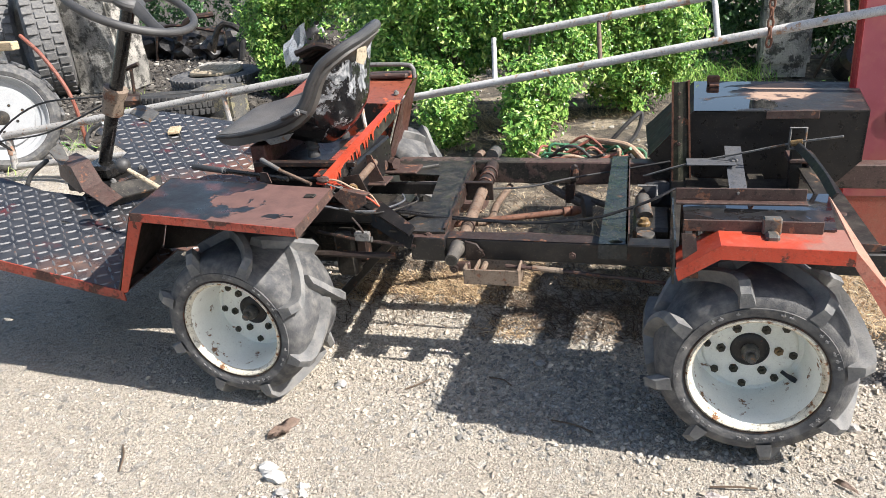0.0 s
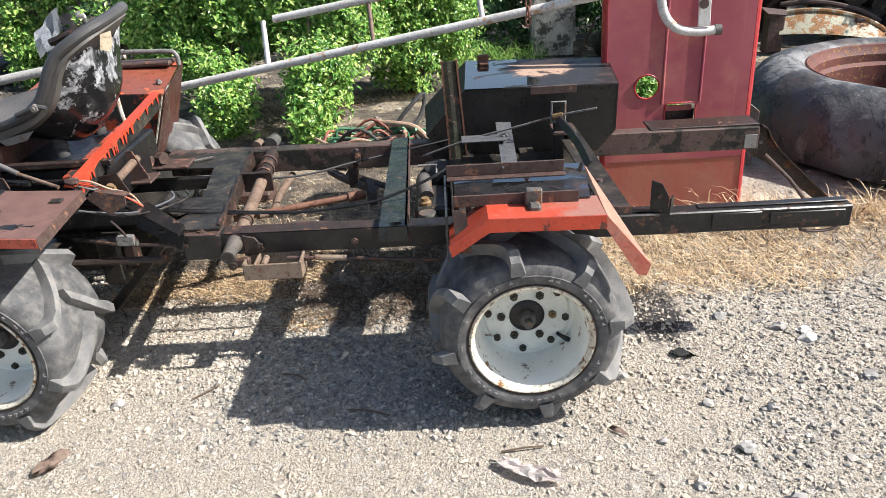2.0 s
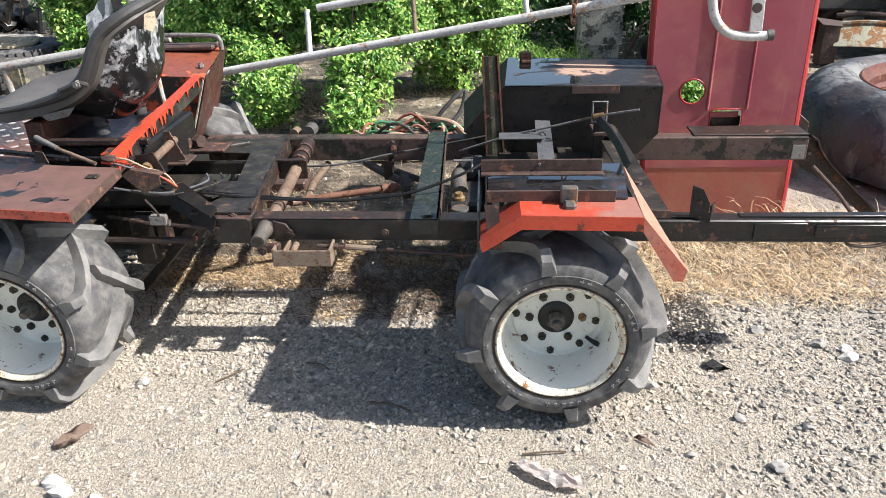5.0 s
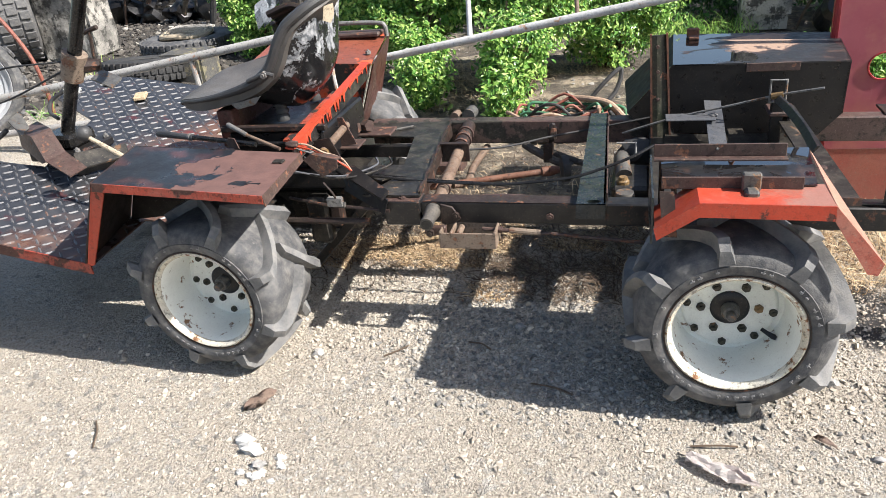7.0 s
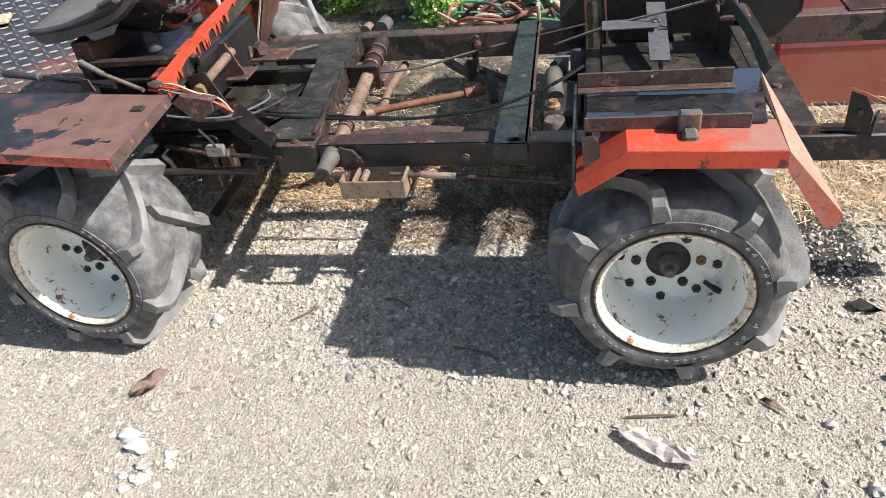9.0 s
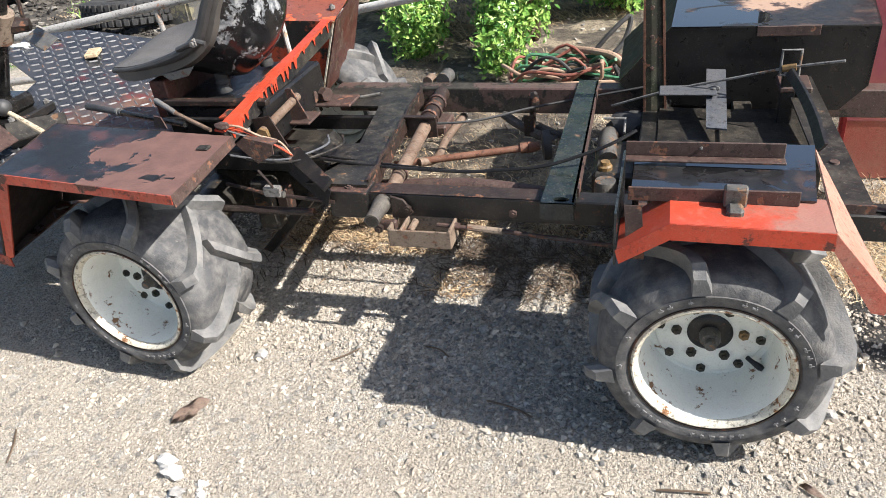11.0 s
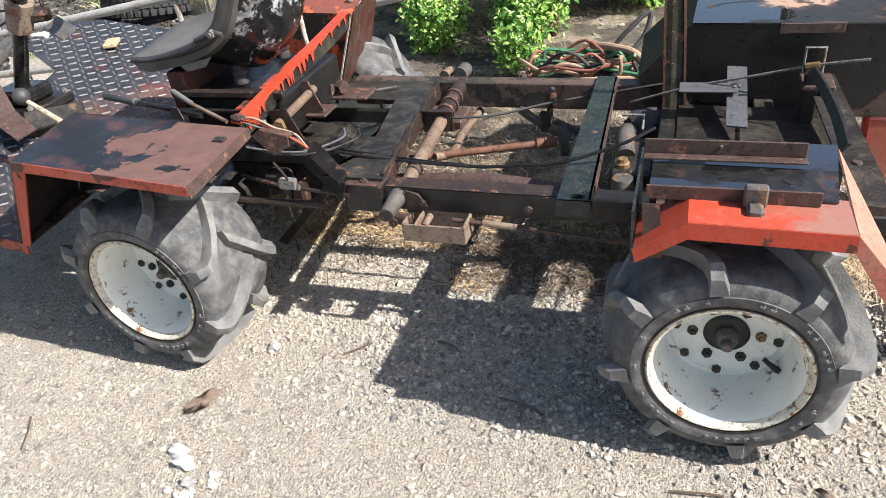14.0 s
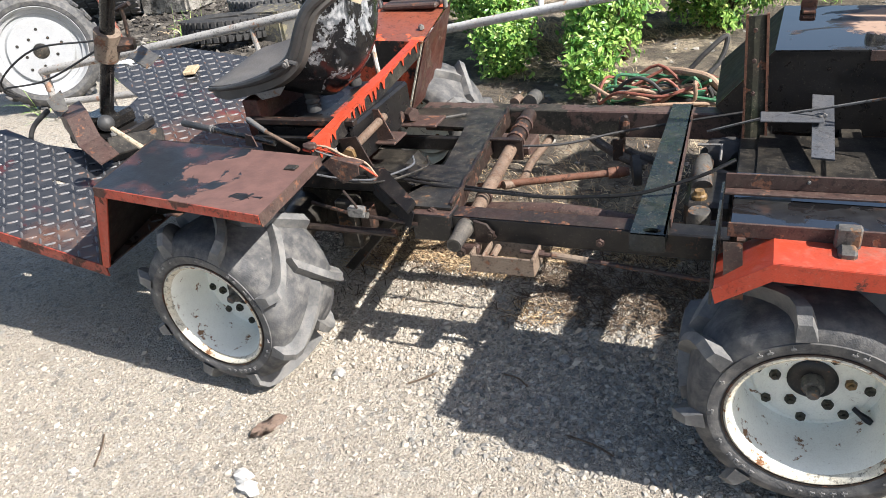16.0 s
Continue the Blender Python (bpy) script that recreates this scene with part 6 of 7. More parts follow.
part("leg", tube([(-3.6, 1.76, 0.32), (-3.6, 1.76, 0.0)], 0.013, 10), GALV_DIRTY, gate2)
part("leg", tube([(-2.3, 1.89, 0.40), (-2.3, 1.89, 0.0)], 0.013, 10), GALV_DIRTY, gate2)

# --- bonnet standing on end
bonnet = holder("tractor_bonnet", (0.81, 1.5, 0.0), "faded maroon sheet metal bonnet standing upright on end", "bonnet")
upright = Matrix.Translation((0, 1.5, 0)) @ Matrix.Rotation(radians(90), 4, "X")
face = [(0.512, 0.237), (1.138, 0.237), (1.135, 0.3), (1.115, 1.4), (0.49, 1.4), (0.50, 0.3)]
slot = [(0.77, 0.405), (0.905, 0.405), (0.905, 0.49), (0.895, 0.50), (0.78, 0.50), (0.77, 0.49)]
part("face", sheet(face, [circle(0.683, 0.578, 0.051, 28), slot], 0.004, upright), BONNET, bonnet)
for x0, x1, sgn in ((0.52, 0.49, -1), (1.145, 1.115, 1)):
    bm = bmesh.new()
    prof = [(0.0, 0.0), (0.010, 0.004), (0.017, 0.014), (0.018, 0.03), (-0.09, 0.26)] if sgn < 0 else [(0.0, 0.0), (0.012, 0.004), (0.022, 0.014), (0.028, 0.03), (0.03, 0.26)]
    for (da, ya), (db, yb) in zip(prof, prof[1:]):
        xm0 = x0 if sgn < 0 else x0
        plate([(x0 + sgn * da, 1.5 + ya, 0.004), (x0 + sgn * db, 1.5 + yb, 0.004), (x1 + sgn * db, 1.5 + yb, 1.4), (x1 + sgn * da, 1.5 + ya, 1.4)], 0.003, bm=bm)
    part("side", bm, RED_BRIGHT, bonnet)
for x in (0.755, 0.92):
    part("ridge", tube([(x, 1.4995, 0.50), (x - 0.006, 1.4995, 1.4)], 0.007, 8), BONNET, bonnet)
part("skirt", sheet([(0.522, 0.004), (1.145, 0.004), (1.138, 0.234), (0.512, 0.234)], [], 0.004, Matrix.Translation((0, 0.003, 0)) @ upright), RED_DUSTY, bonnet, "dusty orange-red lower skirt")
part("hole_rim", tube([(0.683 + 0.053 * math.cos(a), 1.4985, 0.578 + 0.053 * math.sin(a)) for a in [k * math.tau / 28 for k in range(28)]], 0.004, 6, closed=True), RED_BRIGHT, bonnet)
rim = [(x, 1.4985, z) for x, z in slot]
part("slot_rim", tube(rim, 0.004, 6, closed=True), RED_BRIGHT, bonnet)
part("inner_tab", box(0.78, 0.90, 1.53, 1.54, 0.455, 0.48, 0.003), BONNET, bonnet)
# Dark plate added behind the slot so that its inside looks shaded.
part("slot_shade_plate", box(0.76, 0.92, 1.555, 1.56, 0.37, 0.455, 0.002), OILY, bonnet)
part("top_cap", plate([(0.49, 1.5, 1.4), (1.115, 1.5, 1.4), (1.145, 1.76, 1.4), (0.58, 1.76, 1.4)], 0.004), BONNET, bonnet)
tagged(link_mesh("loose_pipe", tube([(0.74, 1.33, 0.012), (1.0, 1.36, 0.03)], 0.012, 10), RUST), "short rusty pipe lying on the ground", "pipe")

# --- huge tyre lying flat
bt = holder("scrap_tyre", (2.47, 2.27, 0), "huge worn grey tractor tyre lying flat behind dry grass", "tractor tyre")
C = Matrix.Translation((2.47, 2.27, 0)) @ Matrix.Diagonal((1, 1, 0.92, 1))
hull = [(0.635, 0.40), (0.645, 0.425), (0.67, 0.445), (0.70, 0.456), (0.74, 0.460), (0.78, 0.453), (0.82, 0.436), (0.86, 0.408), (0.90, 0.37), (0.93, 0.325), (0.955, 0.27), (0.97, 0.21), (0.975, 0.15), (0.965, 0.09), (0.94, 0.04), (0.83, 0.0), (0.70, 0.0), (0.64, 0.05)]
bm = lathe(hull, 240, m=C, axis="Z")
for v in bm.verts:
    p = v.co - Vector((2.47, 2.27, 0))
    ang, r = math.atan2(p.y, p.x), math.hypot(p.x, p.y)
    if r > 0.68:
        k = 1 + 0.016 * noise.noise((math.cos(ang) * 3, math.sin(ang) * 3, p.z * 4)) + 0.010 * noise.noise((math.cos(ang) * 9, math.sin(ang) * 9, p.z * 12)) + 0.022 * (max(0.0, math.sin(ang * 15 + p.z * 11.0)) ** 1.5 * min(1.0, (r - 0.80) * 9) if r > 0.80 else 0)
        v.co = Vector((2.47 + p.x * k, 2.27 + p.y * k, p.z + 0.012 * noise.noise((p.x * 4, p.y * 4, 2))))
part("carcass", bm, TYRE_OLD, bt)
part("rim", lathe([(0.655, 0.43), (0.642, 0.44), (0.63, 0.435), (0.622, 0.41), (0.60, 0.38), (0.598, 0.33), (0.57, 0.31), (0.565, 0.14), (0.595, 0.10), (0.60, 0.06), (0.63, 0.03)], 80, m=C, axis="Z"), FLAKY, bt, "flaking red-brown rusty rim")
part("dirt_floor", lathe([(0.0, 0.07), (0.3, 0.065), (0.595, 0.05)], 40, m=C, axis="Z"), SOIL, bt)
part("loose_lath", plate([(2.62, 1.86, 0.20), (2.66, 1.83, 0.20), (2.90, 1.93, 0.385), (2.86, 1.96, 0.385)], 0.01), WOOD, bt)
tagged(link_mesh("glass_shard", plate([(1.30, 1.95, 0.02), (1.38, 1.93, 0.02), (1.40, 1.96, 0.30), (1.33, 1.98, 0.36)], 0.008, 0.002), STUB), "broken grey sheet piece leaning on the big tyre", "scrap sheet")


# --- scrap behind the big tyre
shellp = holder("car_panel", (2.9, 4.6, 0.0), "cream car body panel eaten by orange rust", "car panel")
bm = bmesh.new()
top = curve([(2.72, 4.75, 0.31), (2.92, 4.68, 0.33), (3.12, 4.60, 0.31), (3.32, 4.52, 0.25), (3.46, 4.46, 0.17)], 5)
low = curve([(2.64, 4.60, 0.16), (2.86, 4.50, 0.17), (3.08, 4.42, 0.16), (3.30, 4.38, 0.13), (3.46, 4.40, 0.10)], 5)
rim_rows = []
for a, d in zip(top, low):
    back = Vector((0.003, 0.010, 0.004))
    rim_rows.append([bm.verts.new(p) for p in (Vector(d), Vector(a), Vector(a) + back, Vector(d) + back)])
for r, q in zip(rim_rows, rim_rows[1:]):
    for k in range(4):
        bm.faces.new((r[k], q[k], q[(k + 1) % 4], r[(k + 1) % 4]))
bm.faces.new(rim_rows[0])
bm.faces.new(rim_rows[-1][::-1])
bmesh.ops.recalc_face_normals(bm, faces=bm.faces[:])
part("skin", bm, CREAM_RUST, shellp)
part("edge_roll", tube(top, 0.022, 8), CREAM_RUST, shellp)
part("frame_edge", tube([p + Vector((0.08, 0.25, 0.03)) for p in top], 0.022, 8), RUST, shellp)
part("bracket", box(2.55, 2.69, 4.62, 4.74, 0.0, 0.34, 0.01), RUST, shellp)
part("leg", box(3.22, 3.30, 4.50, 4.58, 0.0, 0.27, 0.01), RUST, shellp)
part("bracket", plate([(2.49, 4.68, 0.37), (2.69, 4.66, 0.34), (2.67, 4.57, 0.31), (2.51, 4.57, 0.33)], 0.012), RUST, shellp)

engine = holder("scrap_gearbox", (4.0, 5.4, 0.0), "grimy grey cast iron tractor gearbox among scrap", "gearbox")
part("casing", lump((4.05, 5.45, 0.55), (0.50, 0.36, 0.62), 21, 0.45, 4), GRIME, engine)
part("casing", lump((3.55, 5.35, 0.45), (0.30, 0.26, 0.38), 22, 0.5, 4), GRIME, engine)
part("axle_arm", box(2.6, 3.6, 5.25, 5.42, 0.42, 0.62, 0.02, m=Matrix.Rotation(radians(1.5), 4, "Y")), STUB, engine)
part("flange", tube([(3.50, 5.18, 0.45), (3.50, 5.05, 0.45)], 0.16, 20), DARK_RUST, engine)
part("flange", tube([(4.15, 5.08, 0.68), (4.15, 4.98, 0.68)], 0.17, 20), GRIME, engine)
part("white_disc", tube([(3.42, 5.02, 0.42), (3.42, 5.0, 0.42)], 0.06, 18), GALV, engine)
for k in range(8):
    a = k * math.tau / 8
    part("bolt", hexbolt((4.15 + 0.13 * math.cos(a), 4.975, 0.68 + 0.13 * math.sin(a)), 0.018, 0.02), DARK_RUST, engine)
rng = random.Random(5)
for k in range(16):
    x, z = rng.uniform(3.2, 4.45), rng.uniform(0.08, 0.75)
    part("boss", tube([(x, 5.25, z), (x + rng.uniform(-0.02, 0.02), 5.02 - rng.uniform(0, 0.08), z)], rng.uniform(0.02, 0.07), 10), (GRIME, DARK_RUST, STUB)[k % 3], engine)
for k in range(9):
    x, z = rng.uniform(3.0, 4.4), rng.uniform(0.05, 0.5)
    part("rib", box(x, x + rng.uniform(0.1, 0.4), 4.9, 5.2, z, z + rng.uniform(0.03, 0.1), 0.01), (GRIME, OILY, DARK_RUST)[k % 3], engine)
part("pipe", tube(curve([(3.0, 5.3, 0.62), (3.3, 5.4, 0.85), (3.9, 5.7, 1.05)], 5), 0.05, 10), DARK_RUST, engine)
part("pipe", tube(curve([(4.3, 4.95, 0.40), (4.2, 4.9, 0.36), (4.16, 4.85, 0.26), (4.2, 4.85, 0.2)], 5), 0.014, 8), GALV, engine)
tagged(link_mesh("red_cowl", lathe([(0.0, 0.95), (0.12, 0.92), (0.2, 0.82), (0.22, 0.68), (0.24, 0.66), (0.22, 0.64)], 24, m=Matrix.Translation((3.05, 5.75, -0.08)), axis="Z"), MAROON), "small red rounded lamp cowl on scrap", "cowl")
tagged(link_mesh("scrap_stand", box(2.93, 3.17, 5.65, 5.87, 0.0, 0.58, 0.02), DARK_RUST), "dark rusty scrap block under the cowl", "scrap block")

# --- concrete posts
tagged(link_mesh("concrete_post", bevel(lump_box((0.80, 5.15, 0.0), (0.38, 0.24, 2.0), 5, 31), 0.0), CONCRETE), "weathered lichen-stained concrete post", "post")
tagged(link_mesh("stick", tube(curve([(1.04, 5.0, 0.0), (1.09, 5.0, 0.14), (1.16, 4.98, 0.30)], 4), 0.012, 7), TWIG), "dry bent stick against the concrete post", "stick")
tagged(link_mesh("bottle", lathe([(0.0, 0.0), (0.11, 0.0), (0.115, 0.02), (0.115, 0.30), (0.08, 0.36), (0.0, 0.37)], 20, m=Matrix.Translation((1.27, 5.0, 0.07)) @ Matrix.Rotation(radians(62), 4, "X"), axis="Z"), BLACK_CLEAN), "dark plastic jug lying behind the fender", "jug")
tagged(link_mesh("concrete_pillar", lump_box((-5.75, 4.85, 0.0), (0.62, 0.42, 2.2), 8, 33), CONCRETE), "broad rough concrete pillar with pale lichen", "pillar")


# --- tyres and wheels at the far end
def spoked_tyre(at, facing, r_out, width, r_in, blocks, name, label, mat=RUBBER_OLD, lean_x=0.0):
    """A plain road tyre on its own: carcass and tread blocks; its axis is local y."""
    root = holder(name, at, label, "tyre")
    root.matrix_basis = Matrix.Translation(at) @ facing
    h = width / 2
    prof = [(r_in, -h * 0.8), (r_in + 0.02, -h * 0.95), ((r_in + r_out) / 2, -h * 1.05), (r_out - 0.05, -h * 0.98), (r_out - 0.012, -h * 0.8), (r_out, -h * 0.5), (r_out, h * 0.5), (r_out - 0.012, h * 0.8), (r_out - 0.05, h * 0.98), ((r_in + r_out) / 2, h * 1.05), (r_in + 0.02, h * 0.95), (r_in, h * 0.8), (r_in + 0.025, 0.0), (r_in, -h * 0.8)]
    ob = link_mesh("carcass", lathe(prof, 64), mat, 40)
    ob.parent = root
    data = None
    for k in range(blocks):
        for row, y0 in enumerate((-0.62, 0.0, 0.62)):
            m = Matrix.Rotation((k + 0.5 * (row % 2)) * math.tau / blocks, 4, "Y")
            if data is None:
                step = math.tau * r_out / blocks
                b = box(-step * 0.36, step * 0.36, -h * 0.27, h * 0.27, r_out - 0.008, r_out + 0.012, 0.004)
                ob = link_mesh("tread_block", b, mat, 35)
                data = ob.data
            else:
                ob = new("tread_block", data)
            ob.parent = root
            ob.matrix_basis = m @ Matrix.Translation((0, y0 * h, 0))
    return root


ww = holder("spare_wheel", (-4.29, 1.97, 0.525), "old wheel with a white steel disc and dusty tyre standing upright", "wheel")
ww.matrix_basis = Matrix.Translation((-4.29, 1.97, 0.525)) @ Matrix.Rotation(radians(50), 4, "Z") @ Matrix.Rotation(radians(-4), 4, "X") @ Matrix.Scale(0.79, 4)
for nm, bmx, mt in (
    ("tyre", lathe([(0.335, -0.06), (0.345, -0.075), (0.375, -0.085), (0.41, -0.07), (0.432, -0.04), (0.44, 0.0), (0.44, 0.06), (0.432, 0.10), (0.40, 0.13), (0.34, 0.12)], 60), RUBBER),
    ("rim", lathe([(0.345, -0.062), (0.335, -0.07), (0.325, -0.06), (0.315, -0.03), (0.29, -0.02), (0.285, 0.0), (0.25, 0.005), (0.24, -0.012), (0.235, -0.02), (0.06, -0.02), (0.058, 0.0), (0.0, 0.0)], 60), WHITE_RIM),
    ("hub_hole", lathe([(0.058, -0.0215), (0.056, -0.0225), (0.0, -0.0225)], 28), OILY),
):
    ob = link_mesh(nm, bmx, mt, 35)
    ob.parent = ww
for k in range(10):
    a = k * math.tau / 10 + 0.2
    rr = 0.115 if k % 2 else 0.165
    ob = link_mesh("bolt_hole", tube([(rr * math.cos(a), -0.019, rr * math.sin(a)), (rr * math.cos(a), -0.0225, rr * math.sin(a))], 0.012, 10), OILY, 35)
    ob.parent = ww
for k in range(22):
    a = k * math.tau / 22
    ob = link_mesh("tread_lug", box(-0.03, 0.03, -0.05, 0.08, 0.43, 0.462, 0.008, m=Matrix.Rotation(a, 4, "Y") @ Matrix.Rotation(radians(25), 4, "Z")), RUBBER, 35)
    ob.parent = ww

spoked_tyre((-6.33, 4.70, 0.66), Matrix.Rotation(radians(-47), 4, "Z"), 0.55, 0.34, 0.30, 34, "truck_tyre", "worn grey truck tyre standing on its tread")
spoked_tyre((-6.98, 4.85, 0.66), Matrix.Rotation(radians(-52), 4, "Z"), 0.55, 0.32, 0.30, 34, "truck_tyre", "worn grey truck tyre standing behind another tyre")
spoked_tyre((-4.37, 4.62, 0.20), Matrix.Rotation(radians(90), 4, "X"), 0.43, 0.20, 0.26, 44, "lying_tyre", "dusty black tyre lying flat with pale rings inside", RUBBER)
# Added pale rings that imitate the light-dappled inner wall of this tyre.
wall_rings = holder("inner_wall_rings", (-4.37, 4.62, 0.12), "pale rings added for the light-dappled inner wall of the lying tyre", "hose")
for r, z in ((0.235, 0.312), (0.19, 0.312), (0.145, 0.308), (0.10, 0.30)):
    part("hose", tube([(-4.37 + r * math.cos(a), 4.62 + r * math.sin(a), z + 0.01 * math.sin(3 * a)) for a in [k * math.tau / 36 for k in range(36)]], 0.022, 8, closed=True), STRAW_PLAIN, wall_rings)
spoked_tyre((-4.15, 3.6, 0.22), Matrix.Rotation(radians(82), 4, "X") @ Matrix.Rotation(radians(20), 4, "Y"), 0.36, 0.18, 0.22, 40, "lying_tyre", "dark tyre lying half hidden under the pipe frame", RUBBER_DARK)
tagged(link_mesh("concrete_block", lump_box((-3.82, 3.72, 0.06), (0.40, 0.3, 0.27), 4, 41), GRIME), "broken grey concrete block beside the tyres", "block")
tagged(link_mesh("concrete_block", lump_box((-5.15, 5.9, 0.0), (0.5, 0.3, 0.16), 4, 42), CONCRETE), "low pale concrete rubble block on the ground", "block")
bin_ = holder("scrap_tub", (-3.1, 4.35, 0.0), "dark tub of scrap with a grey plastic sheet", "tub")
part("tub", lathe([(0.0, 0.02), (0.22, 0.02), (0.27, 0.40), (0.285, 0.42), (0.265, 0.40), (0.21, 0.06), (0.0, 0.06)], 28, m=Matrix.Translation((-3.05, 4.38, 0)), axis="Z"), DARK_RUST, bin_)
rng = random.Random(61)
bm = bmesh.new()
grid = [[bm.verts.new((-3.44 + 0.05 * i + 0.03 * rng.random(), 4.25 + 0.02 * i + 0.05 * rng.random(), 0.30 + 0.06 * j + 0.05 * i + 0.05 * rng.random())) for i in range(5)] for j in range(5)]
for ra, rb in zip(grid, grid[1:]):
    for i in range(4):
        if (i, ra is grid[0]) not in ((0, True), (3, True)):
            bm.faces.new((ra[i], ra[i + 1], rb[i + 1], rb[i]))
bmesh.ops.solidify(bm, geom=list(bm.faces), thickness=0.004)
part("sheet", bm, STRAP_PALE, bin_, "torn grey plastic sheet", 20)
for k in range(5):
    part("rod", tube(curve([(-3.28, 4.2 + k * 0.07, 0.50 - 0.03 * k), (-3.05, 4.22 + k * 0.06, 0.56 - k * 0.02), (-2.80, 4.25 + 0.05 * k, 0.44)], 4), 0.028, 8), (DARK_RUST, RUST, OILY)[k % 3], bin_)
heap2 = holder("scrap_heap", (-5.6, 7.2, 0.0), "dark heap of oily scrap metal behind the tyres", "scrap heap")
rng = random.Random(62)
for k in range(14):
    x, y = rng.uniform(-7.2, -4.3), rng.uniform(6.6, 7.6)
    part("lump", lump((x, y, 0.22), (rng.uniform(0.15, 0.4), rng.uniform(0.15, 0.3), rng.uniform(0.12, 0.32)), 70 + k, 0.6, 3), (OILY, RUBBER_DARK, BLACK_CLEAN)[k % 3], heap2)
for k in range(8):
    x, y = rng.uniform(-7.0, -4.5), rng.uniform(6.3, 6.8)
    part("pipe", tube(curve([(x, y, 0.05), (x + rng.uniform(0.2, 0.5), y, 0.4 + 0.3 * rng.random()), (x + rng.uniform(0.5, 1.1), y + 0.2, rng.uniform(0.1, 0.7))], 5), rng.uniform(0.015, 0.05), 8), (OILY, RUBBER_DARK, DARK_RUST)[k % 3], heap2)
tagged(link_mesh("red_hose", tube(curve([(-4.62, 2.65, 0.95), (-4.45, 2.62, 0.80), (-4.30, 2.6, 0.55), (-4.27, 2.6, 0.3), (-4.3, 2.62, 0.0)], 6), 0.014, 8), HOSE_RED), "faded red hose hanging beside the wheel", "hose")
crate = holder("paint_crate", (-4.9, 2.6, 0.0), "weathered white and blue plank frame behind the wheel", "frame")
part("leg", plate([(-4.80, 2.62, 0.0), (-4.72, 2.60, 0.0), (-4.80, 2.60, 1.05), (-4.88, 2.62, 1.05)], 0.03, grow=(0, 1, 0)), GALV, crate)
part("arm", box(-5.05, -4.62, 2.55, 2.62, 0.86, 0.92, 0.006), WOOD, crate)

# --- hoses on the ground behind the frame
heap = holder("hose_heap", (-0.6, 2.5, 0.0), "tangled heap of green, tan and black garden hoses", "hoses")
rng = random.Random(21)
for name, mat, n, r in (("hose", HOSE_GREEN, 4, 0.009), ("hose", HOSE_TAN, 5, 0.010), ("hose", HOSE_RED, 3, 0.008), ("hose", RUBBER_DARK, 5, 0.009)):
    for k in range(n):
        cx, cy = -0.62 + rng.uniform(-0.08, 0.08), 2.48 + rng.uniform(-0.06, 0.06)
        pts, a0 = [], rng.uniform(0, 6)
        rx, ry = rng.uniform(0.2, 0.34), rng.uniform(0.08, 0.16)
        for s in range(9):
            a = a0 + s * rng.uniform(0.45, 0.75)
            pts.append((cx + rx * math.cos(a), cy + ry * math.sin(a), 0.02 + 0.17 * rng.random() * rng.random() + 0.05 * abs(math.sin(a))))
        part(name, tube(curve(pts, 5), r, 8), mat, heap)
part("hose", tube(curve([(-0.62, 2.62, 0.16), (-0.50, 2.55, 0.17), (-0.38, 2.50, 0.15), (-0.28, 2.42, 0.06), (-0.25, 2.40, 0.02)], 6), 0.019, 10), HOSE_TAN, heap)
part("hose", tube(curve([(-0.55, 2.60, 0.10), (-0.42, 2.66, 0.24), (-0.33, 2.72, 0.30), (-0.36, 2.66, 0.18), (-0.48, 2.55, 0.08)], 6), 0.013, 8), RUBBER_DARK, heap)
part("cut_board", box(-0.60, -0.36, 2.36, 2.44, 0.0, 0.03, 0.006), STRAW_PLAIN, heap)
part("cut_board", box(-0.92, -0.70, 2.30, 2.36, 0.0, 0.025, 0.006), STRAW_PLAIN, heap)
tagged(link_mesh("green_hose", tube(curve([(-4.9, 1.9, 0.02), (-4.3, 1.75, 0.02), (-3.7, 1.55, 0.02), (-3.2, 1.5, 0.02)], 6), 0.014, 8), HOSE_GREEN), "long green hose lying on the ground", "hose")
tagged(link_mesh("rusty_tray", box(-1.50, -1.12, 1.78, 1.95, 0.0, 0.07, 0.008), RUST), "flat rusty tray on the ground behind the frame", "tray")
tagged(link_mesh("pale_stake", box(-2.0, -1.35, 2.12, 2.16, 0.02, 0.055, 0.004), STRAW_PLAIN), "pale wooden stake lying behind the wheel", "stake")


